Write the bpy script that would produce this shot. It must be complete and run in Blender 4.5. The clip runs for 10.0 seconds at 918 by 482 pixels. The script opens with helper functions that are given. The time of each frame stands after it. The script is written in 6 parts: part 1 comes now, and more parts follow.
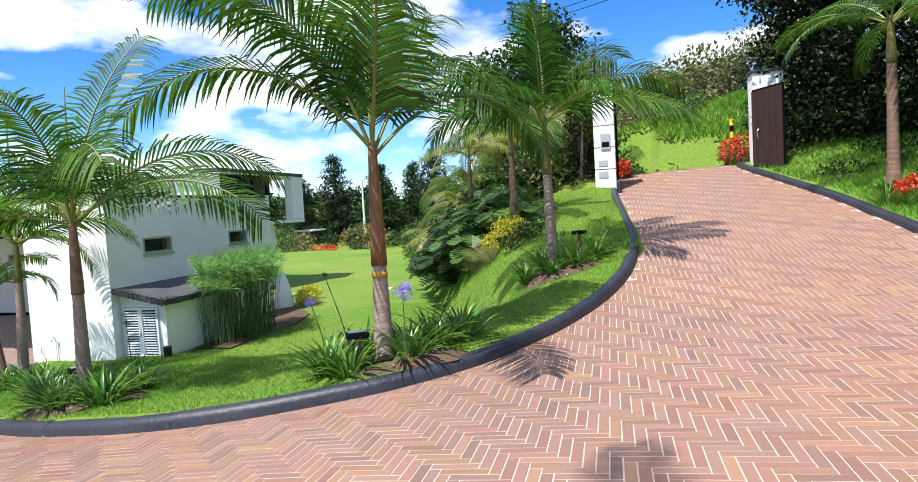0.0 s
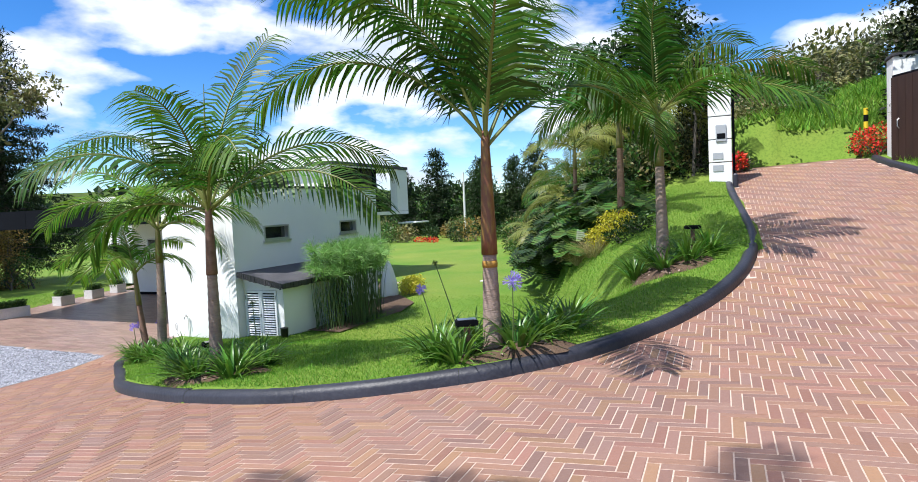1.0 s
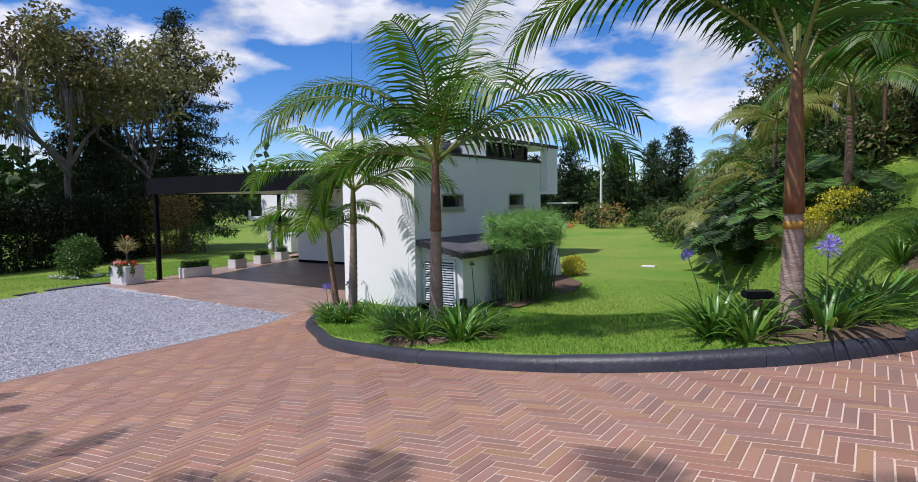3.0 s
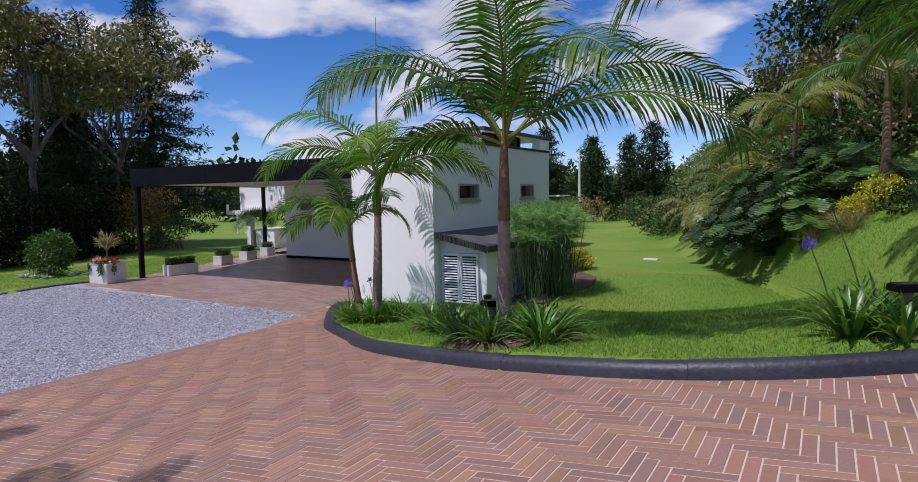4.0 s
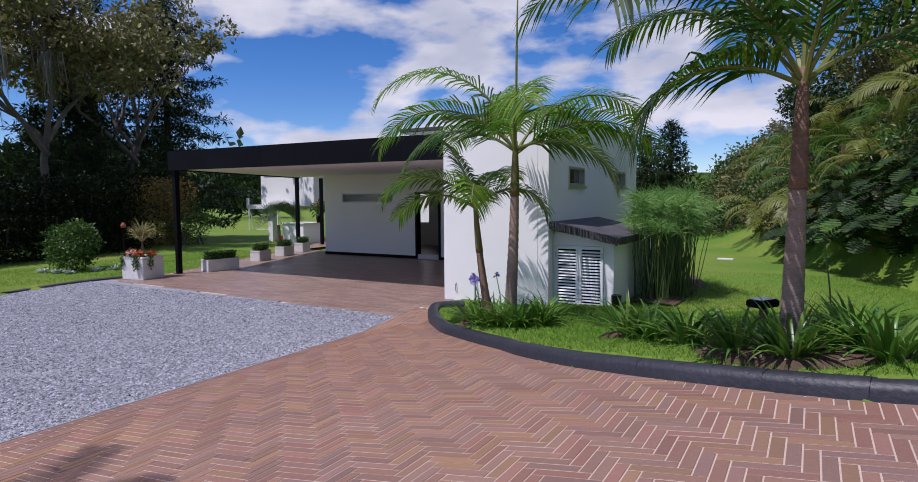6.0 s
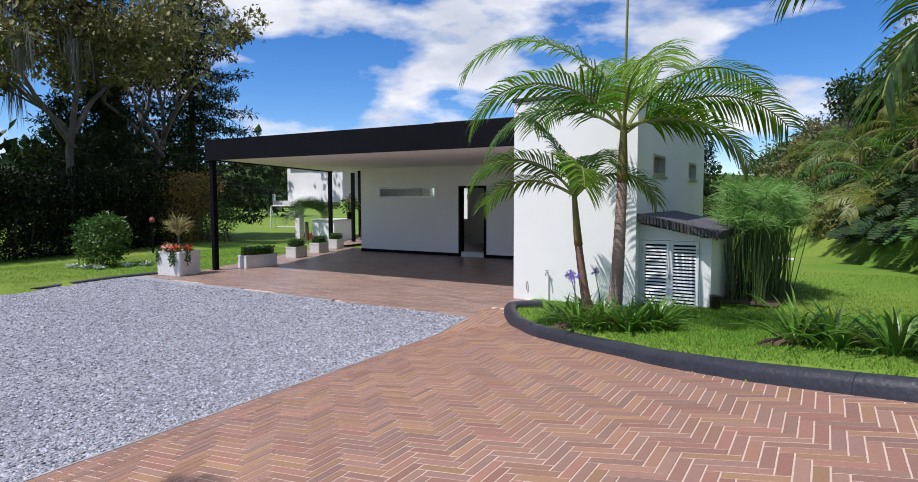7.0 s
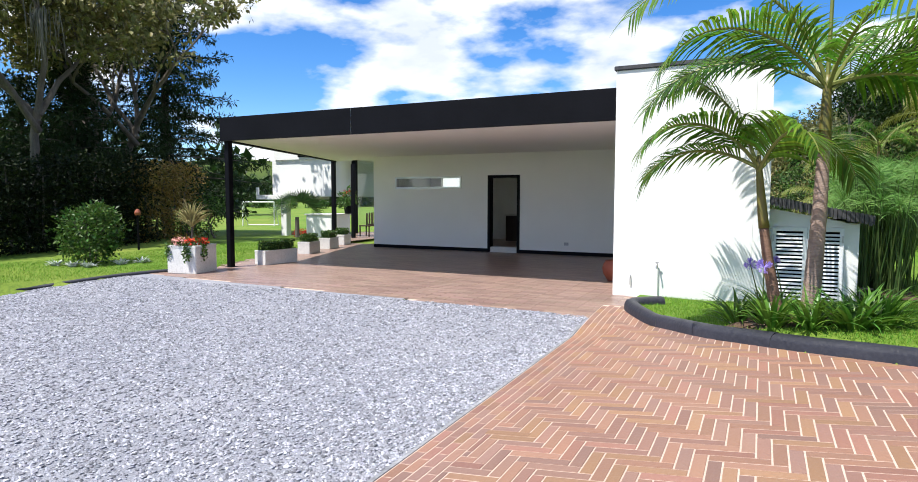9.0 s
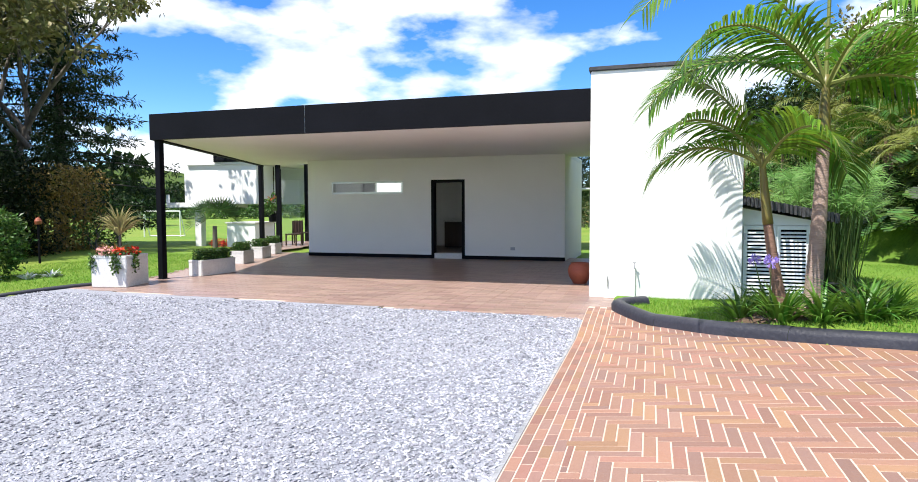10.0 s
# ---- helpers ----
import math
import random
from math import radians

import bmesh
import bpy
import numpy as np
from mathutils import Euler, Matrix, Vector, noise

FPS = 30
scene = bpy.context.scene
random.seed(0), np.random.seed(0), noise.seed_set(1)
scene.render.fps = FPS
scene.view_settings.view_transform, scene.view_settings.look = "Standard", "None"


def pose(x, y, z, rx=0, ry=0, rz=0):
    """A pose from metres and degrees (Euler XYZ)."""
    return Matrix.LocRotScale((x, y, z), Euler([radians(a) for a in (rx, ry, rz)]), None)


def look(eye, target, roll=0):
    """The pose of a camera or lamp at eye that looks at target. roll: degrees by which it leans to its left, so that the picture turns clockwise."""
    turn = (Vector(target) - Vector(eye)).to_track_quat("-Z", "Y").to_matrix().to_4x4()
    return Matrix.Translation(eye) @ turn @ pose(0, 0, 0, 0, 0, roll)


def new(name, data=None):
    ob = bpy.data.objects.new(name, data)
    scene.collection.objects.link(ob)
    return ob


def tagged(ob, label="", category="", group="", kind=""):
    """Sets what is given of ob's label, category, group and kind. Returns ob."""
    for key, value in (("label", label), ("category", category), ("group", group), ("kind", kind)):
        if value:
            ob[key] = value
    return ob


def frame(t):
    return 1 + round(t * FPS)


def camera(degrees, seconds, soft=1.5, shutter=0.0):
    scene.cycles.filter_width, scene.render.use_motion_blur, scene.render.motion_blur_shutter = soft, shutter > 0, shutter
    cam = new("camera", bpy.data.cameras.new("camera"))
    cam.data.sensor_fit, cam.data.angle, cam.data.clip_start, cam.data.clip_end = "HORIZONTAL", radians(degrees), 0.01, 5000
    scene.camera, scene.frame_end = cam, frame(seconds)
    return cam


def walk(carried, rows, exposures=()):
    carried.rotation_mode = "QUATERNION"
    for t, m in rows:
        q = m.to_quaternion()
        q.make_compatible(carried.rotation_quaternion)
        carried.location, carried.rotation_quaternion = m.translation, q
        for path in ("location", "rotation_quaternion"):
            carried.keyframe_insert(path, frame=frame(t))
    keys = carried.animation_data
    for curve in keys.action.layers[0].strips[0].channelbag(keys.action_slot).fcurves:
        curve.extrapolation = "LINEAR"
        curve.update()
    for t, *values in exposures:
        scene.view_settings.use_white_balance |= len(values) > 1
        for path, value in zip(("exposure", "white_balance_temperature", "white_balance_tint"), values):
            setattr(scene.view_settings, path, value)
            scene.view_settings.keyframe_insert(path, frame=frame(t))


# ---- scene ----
cam = camera(73.3, 10.0, soft=0.9)
PATH = [
    (0, (17.06, -4.743, 2.794), (16.578, -2.805, 2.688), -3.3),
    (0.5, (17.031, -4.78, 2.788), (16.462, -2.866, 2.678), -3.1),
    (1, (16.945, -4.813, 2.756), (16.162, -2.976, 2.648), -2.6),
    (1.5, (16.785, -4.824, 2.692), (15.728, -3.13, 2.584), -1.9),
    (2, (16.419, -4.785, 2.59), (15.259, -3.159, 2.481), -1.5),
    (2.5, (15.895, -4.799, 2.484), (14.743, -3.169, 2.363), -1.1),
    (4, (13.854, -4.726, 2.329), (12.832, -3.014, 2.175), -1.0),
    (4.5, (13.144, -4.707, 2.252), (12.134, -2.987, 2.099), -0.8),
    (5, (12.392, -4.566, 2.175), (11.396, -2.839, 2.021), -0.7),
    (5.5, (11.678, -4.452, 2.089), (10.695, -2.717, 1.94), -0.5),
    (7, (9.514, -4.002, 1.814), (8.495, -2.287, 1.67), -0.1),
    (7.5, (8.821, -3.894, 1.716), (7.815, -2.171, 1.572), -0.1),
    (8, (8.118, -3.852, 1.647), (7.137, -2.115, 1.505), -0.0),
    (8.5, (7.483, -3.796, 1.579), (6.54, -2.037, 1.436), -0.0),
    (9, (6.824, -3.773, 1.51), (5.947, -1.98, 1.37), 0.1),
    (9.5, (6.203, -3.785, 1.425), (5.451, -1.937, 1.293), 0.0),
    (10, (5.656, -3.801, 1.388), (5.067, -1.893, 1.279), -0.2),
]
walk(cam, [(t, look(eye, target, roll)) for t, eye, target, roll in PATH],
     [(0.0, 0.75, 6250, 8), (1.0, 0.58, 6200, 9), (2.5, 0.22, 6200, 13), (4.0, -0.26, 6050, 22), (5.5, -0.42, 5950, 25), (6.5, -0.08, 6150, 17), (7.5, 0.20, 6300, 11), (8.0, 0.39, 6350, 10), (9.0, 0.60, 6450, 9), (10.0, 0.86, 6450, 9)])
SUN_DIR = Vector((-0.27, -0.48, 1.0)).normalized()
world = bpy.data.worlds.new("sky")
scene.world = world
world.use_nodes = True
wn, wl = world.node_tree.nodes, world.node_tree.links
wn.clear()
w_out = wn.new("ShaderNodeOutputWorld")
w_bg = wn.new("ShaderNodeBackground")
w_sky = wn.new("ShaderNodeTexSky")
w_sky.sky_type = "NISHITA"
w_sky.sun_disc = False
w_sky.sun_elevation = math.asin(SUN_DIR.z)
w_sky.sun_rotation = math.atan2(SUN_DIR.x, SUN_DIR.y)
w_sky.altitude = 2000
w_sky.air_density, w_sky.dust_density, w_sky.ozone_density = 1.0, 0.3, 3.0
w_bg.inputs["Strength"].default_value = 0.09
# fair-weather clouds, thicker towards the horizon
w_co = wn.new("ShaderNodeTexCoord")
w_map = wn.new("ShaderNodeMapping")
w_map.inputs["Scale"].default_value = (1.0, 1.0, 2.4)
w_map.inputs["Location"].default_value = (3.7, 1.3, 0.2)
w_n1 = wn.new("ShaderNodeTexNoise")
w_n1.inputs["Scale"].default_value = 3.6
w_n1.inputs["Detail"].default_value = 9
w_n1.inputs["Roughness"].default_value = 0.50
w_ramp = wn.new("ShaderNodeValToRGB")
w_ramp.color_ramp.elements[0].position, w_ramp.color_ramp.elements[1].position = 0.492, 0.575
w_shade = wn.new("ShaderNodeTexNoise")
w_shade.inputs["Scale"].default_value = 5.0
w_shade.inputs["Detail"].default_value = 6
w_cc = wn.new("ShaderNodeValToRGB")
w_cc.color_ramp.elements[0].color, w_cc.color_ramp.elements[1].color = (6.4, 6.9, 7.8, 1), (10.6, 10.6, 10.7, 1)
w_cc.color_ramp.elements[0].position, w_cc.color_ramp.elements[1].position = 0.35, 0.6
w_mix = wn.new("ShaderNodeMix")
w_mix.data_type = "RGBA"
wl.new(w_co.outputs["Generated"], w_map.inputs["Vector"])
wl.new(w_map.outputs["Vector"], w_n1.inputs["Vector"])
wl.new(w_map.outputs["Vector"], w_shade.inputs["Vector"])
wl.new(w_n1.outputs["Fac"], w_ramp.inputs["Fac"])
wl.new(w_shade.outputs["Fac"], w_cc.inputs["Fac"])
wl.new(w_ramp.outputs["Color"], w_mix.inputs["Factor"])
w_sat = wn.new("ShaderNodeHueSaturation")
w_sat.inputs["Saturation"].default_value, w_sat.inputs["Value"].default_value, w_sat.inputs["Hue"].default_value = 1.32, 1.5, 0.507
wl.new(w_sky.outputs["Color"], w_sat.inputs["Color"])
wl.new(w_sat.outputs["Color"], w_mix.inputs["A"])
wl.new(w_cc.outputs["Color"], w_mix.inputs["B"])
wl.new(w_mix.outputs["Result"], w_bg.inputs["Color"])
wl.new(w_bg.outputs["Background"], w_out.inputs["Surface"])

sun_data = bpy.data.lights.new("sun", "SUN")
sun_data.energy, sun_data.angle, sun_data.color = 4.8, radians(0.45), (1.0, 0.955, 0.89)
sun = new("sun", sun_data)
sun.matrix_world = look(SUN_DIR * 60, (0, 0, 0))


# ---- materials ----
def ramp_mix(nt, a, b, fac):
    m = nt.nodes.new("ShaderNodeMix")
    m.data_type = "RGBA"
    for key, value in (("A", a), ("B", b)):
        if isinstance(value, tuple):
            m.inputs[key].default_value = (*value, 1)
        else:
            nt.links.new(value, m.inputs[key])
    if isinstance(fac, float):
        m.inputs["Factor"].default_value = fac
    else:
        nt.links.new(fac, m.inputs["Factor"])
    return m.outputs["Result"]


def noise_fac(nt, co, scale, lo, hi, detail=4.0, rough=0.55):
    n = nt.nodes.new("ShaderNodeTexNoise")
    n.inputs["Scale"].default_value, n.inputs["Detail"].default_value, n.inputs["Roughness"].default_value = scale, detail, rough
    nt.links.new(co, n.inputs["Vector"])
    r = nt.nodes.new("ShaderNodeMapRange")
    r.inputs["From Min"].default_value, r.inputs["From Max"].default_value = lo, hi
    nt.links.new(n.outputs["Fac"], r.inputs["Value"])
    return r.outputs["Result"]


def surface(name, a, b, big=1.0, fine=30.0, c=None, cfac=0.35, rough=0.7, metal=0.0, bump=0.2, bumpscale=None, vary="", spread=0.35,
            thin=0.0, spec=0.5, stretch=None, rough_b=None, tones=()):
    """A procedural surface: a and b mixed by broad noise, c by fine noise, per-piece variation, bump, and for leaves light through them."""
    m = bpy.data.materials.new(name)
    m.use_nodes = True
    nt = m.node_tree
    nodes, links = nt.nodes, nt.links
    bsdf = nodes["Principled BSDF"]
    co = nodes.new("ShaderNodeTexCoord").outputs["Object"]
    if stretch:
        mp = nodes.new("ShaderNodeMapping")
        mp.inputs["Scale"].default_value = stretch
        links.new(co, mp.inputs["Vector"])
        co = mp.outputs["Vector"]
    col = ramp_mix(nt, a, b, noise_fac(nt, co, big, 0.32, 0.68))
    if c:
        f = noise_fac(nt, co, fine, 0.45, 0.75)
        k = nodes.new("ShaderNodeMath")
        k.operation, k.inputs[1].default_value = "MULTIPLY", cfac
        links.new(f, k.inputs[0])
        col = ramp_mix(nt, col, c, k.outputs["Value"])
    if vary:
        if vary == "island":
            value = nodes.new("ShaderNodeNewGeometry").outputs["Random Per Island"]
        else:
            value = nodes.new("ShaderNodeObjectInfo").outputs["Random"]
        hsv = nodes.new("ShaderNodeHueSaturation")
        r = nodes.new("ShaderNodeMapRange")
        r.inputs["To Min"].default_value, r.inputs["To Max"].default_value = 1 - spread, 1 + spread
        links.new(value, r.inputs["Value"])
        links.new(r.outputs["Result"], hsv.inputs["Value"])
        h = nodes.new("ShaderNodeMath")
        h.operation, h.inputs[1].default_value = "MULTIPLY", 7.31
        links.new(value, h.inputs[0])
        fr = nodes.new("ShaderNodeMath")
        fr.operation = "FRACT"
        links.new(h.outputs["Value"], fr.inputs[0])
        hr = nodes.new("ShaderNodeMapRange")
        hr.inputs["To Min"].default_value, hr.inputs["To Max"].default_value = 0.5 - 0.05 * spread, 0.5 + 0.06 * spread
        links.new(fr.outputs["Value"], hr.inputs["Value"])
        if tones:
            tr_ = nodes.new("ShaderNodeValToRGB")
            tr_.color_ramp.interpolation = "CONSTANT"
            for q, tone in enumerate(tones):
                e = tr_.color_ramp.elements[q] if q < 2 else tr_.color_ramp.elements.new(q / len(tones))
                e.position = q / len(tones)
                e.color = (*tone, 1)
            links.new(fr.outputs["Value"], tr_.inputs["Fac"])
            col = ramp_mix(nt, col, tr_.outputs["Color"], 0.6)
        links.new(hr.outputs["Result"], hsv.inputs["Hue"])
        links.new(col, hsv.inputs["Color"])
        col = hsv.outputs["Color"]
    links.new(col, bsdf.inputs["Base Color"])
    bsdf.inputs["Metallic"].default_value = metal
    bsdf.inputs["Specular IOR Level"].default_value = spec
    if rough_b is None:
        bsdf.inputs["Roughness"].default_value = rough
    else:
        rr = nodes.new("ShaderNodeMapRange")
        rr.inputs["To Min"].default_value, rr.inputs["To Max"].default_value = rough, rough_b
        links.new(noise_fac(nt, co, fine * 0.4, 0.3, 0.7), rr.inputs["Value"])
        links.new(rr.outputs["Result"], bsdf.inputs["Roughness"])
    if bump:
        bp = nodes.new("ShaderNodeBump")
        bp.inputs["Strength"].default_value, bp.inputs["Distance"].default_value = bump, 0.01
        links.new(noise_fac(nt, co, bumpscale or fine, 0.2, 0.8), bp.inputs["Height"])
        links.new(bp.outputs["Normal"], bsdf.inputs["Normal"])
    if thin:
        tr = nodes.new("ShaderNodeBsdfTranslucent")
        links.new(col, tr.inputs["Color"])
        mx = nodes.new("ShaderNodeMixShader")
        mx.inputs["Fac"].default_value = thin
        links.new(bsdf.outputs["BSDF"], mx.inputs[1])
        links.new(tr.outputs["BSDF"], mx.inputs[2])
        links.new(mx.outputs["Shader"], nodes["Material Output"].inputs["Surface"])
    return m


def glass_pane(name, tint, rough=0.02):
    m = bpy.data.materials.new(name)
    m.use_nodes = True
    bsdf = m.node_tree.nodes["Principled BSDF"]
    bsdf.inputs["Base Color"].default_value = (*tint, 1)
    bsdf.inputs["Roughness"].default_value = rough
    bsdf.inputs["Transmission Weight"].default_value = 1.0
    bsdf.inputs["IOR"].default_value = 1.45
    return m


CLAY = ((0.252, 0.132, 0.103), (0.224, 0.132, 0.112), (0.269, 0.155, 0.112), (0.199, 0.125, 0.116), (0.263, 0.137, 0.103), (0.235, 0.139, 0.123), (0.274, 0.151, 0.094))
BRICK = surface("brick", (0.228, 0.130, 0.100), (0.325, 0.168, 0.086), 0.45, 38, (0.30, 0.215, 0.175), 0.45, 0.6, bump=0.35, vary="island", spread=0.14, spec=0.35, tones=CLAY)
BRICK_OB = surface("brick_single", (0.228, 0.130, 0.100), (0.325, 0.168, 0.086), 0.45, 38, (0.30, 0.215, 0.175), 0.45, 0.6, bump=0.35, vary="object", spread=0.14, spec=0.35, tones=CLAY)
MORTAR = surface("mortar", (0.50, 0.38, 0.31), (0.57, 0.45, 0.38), 0.8, 60, (0.33, 0.20, 0.13), 0.45, 0.9, bump=0.4)
EDGING = surface("worn_concrete_edge", (0.20, 0.205, 0.22), (0.36, 0.36, 0.37), 3.0, 30, (0.10, 0.10, 0.11), 0.8, 0.85, bump=0.4)
FLOOR_BRICK = surface("floor_brick", (0.25, 0.165, 0.138), (0.31, 0.210, 0.172), 0.4, 30, (0.19, 0.125, 0.105), 0.45, 0.36, bump=0.12, vary="island", spread=0.22, spec=0.5)
KERB = surface("kerb_paint", (0.015, 0.016, 0.025), (0.028, 0.029, 0.042), 1.5, 25, (0.065, 0.065, 0.075), 0.3, 0.5, bump=0.35)
GRASS = surface("lawn", (0.105, 0.215, 0.022), (0.200, 0.250, 0.042), 0.22, 14, (0.045, 0.100, 0.010), 0.6, 0.85, bump=0.9, bumpscale=55, spec=0.2)
BLADE = surface("grass_blade", (0.120, 0.270, 0.020), (0.190, 0.320, 0.040), 0.5, 20, None, 0, 0.6, bump=0, vary="island", spread=0.4, thin=0.35, spec=0.3)
SOIL = surface("soil", (0.085, 0.050, 0.030), (0.12, 0.075, 0.048), 3.0, 40, (0.05, 0.028, 0.017), 0.6, 0.95, bump=1.0, bumpscale=40)
GRAVEL = surface("gravel_bed", (0.26, 0.27, 0.315), (0.35, 0.355, 0.395), 0.6, 75, (0.07, 0.07, 0.08), 0.9, 0.85, bump=1.0, bumpscale=70)
STONE = surface("gravel_stone", (0.26, 0.27, 0.315), (0.38, 0.38, 0.42), 9.0, 60, (0.14, 0.14, 0.155), 0.5, 0.8, bump=0.2, vary="island", spread=0.60)
WHITE = surface("white_render", (0.78, 0.78, 0.77), (0.82, 0.82, 0.81), 0.8, 70, (0.70, 0.69, 0.66), 0.25, 0.85, bump=0.12, bumpscale=120)
CEIL = surface("ceiling_paint", (0.74, 0.73, 0.72), (0.78, 0.77, 0.76), 0.6, 20, (0.68, 0.66, 0.64), 0.2, 0.6, bump=0.03)
BLACK = surface("black_paint", (0.0028, 0.0030, 0.0050), (0.0045, 0.0047, 0.0075), 1.5, 30, (0.008, 0.008, 0.011), 0.25, 0.6, bump=0.08, spec=0.10)
CAP = surface("dark_capping", (0.028, 0.028, 0.033), (0.055, 0.053, 0.058), 2.0, 18, (0.11, 0.10, 0.11), 0.4, 0.6, bump=0.3)
SHINGLE = surface("dark_shed_roof", (0.050, 0.048, 0.056), (0.085, 0.080, 0.090), 2.2, 30, (0.14, 0.13, 0.14), 0.45, 0.7, bump=0.5)
LOUVRE = surface("white_louvre_paint", (0.74, 0.76, 0.79), (0.80, 0.81, 0.83), 2.0, 40, (0.6, 0.6, 0.6), 0.2, 0.5, bump=0.05)
FRAME = surface("aluminium_frame", (0.55, 0.55, 0.56), (0.62, 0.62, 0.63), 3.0, 50, None, 0, 0.35, metal=0.7, bump=0.02)
DARKGLASS = surface("dark_window_glass", (0.012, 0.013, 0.016), (0.020, 0.022, 0.026), 1.0, 10, None, 0, 0.06, bump=0, spec=0.7)
PANE = glass_pane("clear_glass", (0.92, 0.96, 0.97))
CONCRETE = surface("planter_concrete", (0.62, 0.61, 0.59), (0.72, 0.71, 0.69), 2.0, 35, (0.42, 0.41, 0.38), 0.5, 0.85, bump=0.3)
BARK = surface("palm_trunk_lower", (0.27, 0.19, 0.155), (0.36, 0.27, 0.22), 2.2, 20, (0.17, 0.11, 0.085), 0.6, 0.8, bump=0.6, stretch=(1, 1, 5))
# red-brown bark, darker than the lower trunk, with shade put into its colour
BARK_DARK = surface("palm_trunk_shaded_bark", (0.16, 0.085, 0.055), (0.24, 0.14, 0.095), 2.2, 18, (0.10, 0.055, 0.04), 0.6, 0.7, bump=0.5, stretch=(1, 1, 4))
SHAFT = surface("palm_crownshaft", (0.10, 0.105, 0.025), (0.17, 0.15, 0.030), 2.0, 14, (0.13, 0.05, 0.02), 0.5, 0.45, bump=0.15, stretch=(2, 2, 0.6))
SHEATH = surface("palm_red_sheath", (0.14, 0.040, 0.020), (0.20, 0.075, 0.030), 2.0, 12, (0.30, 0.22, 0.03), 0.5, 0.45, bump=0.2, stretch=(2, 2, 0.6))
RING = surface("palm_yellow_ring", (0.42, 0.25, 0.03), (0.36, 0.15, 0.03), 4.0, 20, None, 0, 0.6, bump=0.2)
PALM = surface("palm_leaf", (0.030, 0.090, 0.010), (0.085, 0.175, 0.018), 0.8, 9, None, 0, 0.42, bump=0, vary="island", spread=0.55, thin=0.40, spec=0.30)
PALM_BRIGHT = surface("palm_leaf_fresh", (0.070, 0.180, 0.014), (0.160, 0.280, 0.026), 0.8, 9, None, 0, 0.42, bump=0, vary="island", spread=0.50, thin=0.42, spec=0.32)
PALM_LIGHT = surface("palm_leaf_yellowish", (0.15, 0.19, 0.030), (0.22, 0.22, 0.040), 0.8, 9, None, 0, 0.42, bump=0, vary="island", spread=0.30, thin=0.35, spec=0.45)
RACHIS = surface("palm_rachis", (0.14, 0.17, 0.035), (0.19, 0.20, 0.05), 2.0, 20, None, 0, 0.5, bump=0)
STRAP = surface("strap_leaf", (0.062, 0.165, 0.018), (0.140, 0.260, 0.034), 2.0, 12, None, 0, 0.35, bump=0, vary="island", spread=0.4, thin=0.25, spec=0.5)
STALK = surface("flower_stalk", (0.07, 0.11, 0.03), (0.10, 0.14, 0.04), 3.0, 20, None, 0, 0.5, bump=0)
LILAC = surface("lilac_petals", (0.30, 0.22, 0.68), (0.40, 0.31, 0.78), 4.0, 20, None, 0, 0.6, bump=0, vary="island", spread=0.25, thin=0.3)
RED = surface("red_petals", (0.62, 0.025, 0.012), (0.75, 0.05, 0.02), 4.0, 20, None, 0, 0.6, bump=0, vary="island", spread=0.3, thin=0.25)
PINK = surface("pink_petals", (0.75, 0.30, 0.30), (0.80, 0.50, 0.45), 4.0, 20, None, 0, 0.6, bump=0, vary="island", spread=0.25, thin=0.25)
LEAF_DARK = surface("dark_leaves", (0.018, 0.040, 0.010), (0.034, 0.064, 0.014), 0.7, 8, None, 0, 0.45, bump=0, vary="island", spread=0.45, thin=0.2, spec=0.22)
# blackish copy of the dark leaves, with the plants' shade put into its colour
LEAF_SHADED = surface("shade_blackened_leaves", (0.007, 0.013, 0.004), (0.014, 0.024, 0.006), 0.7, 8, None, 0, 0.5, bump=0, vary="island", spread=0.5, thin=0.12, spec=0.12)
LEAF_GREY = surface("grey_green_leaves", (0.135, 0.155, 0.070), (0.190, 0.185, 0.105), 0.5, 6, (0.15, 0.115, 0.08), 0.5, 0.6, bump=0, vary="island", spread=0.4, thin=0.25, spec=0.3)
LEAF_MID = surface("mid_green_leaves", (0.045, 0.100, 0.018), (0.085, 0.155, 0.028), 0.7, 8, None, 0, 0.4, bump=0, vary="island", spread=0.55, thin=0.25, spec=0.32)
LEAF_OLIVE = surface("olive_leaves", (0.120, 0.138, 0.040), (0.205, 0.185, 0.062), 0.6, 6, (0.185, 0.120, 0.042), 0.5, 0.55, bump=0, vary="island", spread=0.45, thin=0.2, spec=0.4)
LEAF_BROWN = surface("olive_brown_leaves", (0.135, 0.125, 0.052), (0.225, 0.175, 0.080), 0.6, 6, (0.180, 0.105, 0.052), 0.5, 0.55, bump=0, vary="island", spread=0.45, thin=0.2, spec=0.4)
LEAF_YELLOW = surface("yellow_leaves", (0.42, 0.40, 0.02), (0.55, 0.48, 0.03), 2.0, 14, None, 0, 0.5, bump=0, vary="island", spread=0.3, thin=0.3)
LEAF_ORANGE = surface("orange_hedge_leaves", (0.24, 0.16, 0.035), (0.31, 0.19, 0.04), 1.0, 10, (0.12, 0.13, 0.03), 0.7, 0.55, bump=0, vary="island", spread=0.35, thin=0.25)
LEAF_SILVER = surface("silver_leaves", (0.48, 0.52, 0.50), (0.60, 0.63, 0.60), 2.0, 14, None, 0, 0.7, bump=0, vary="island", spread=0.2)
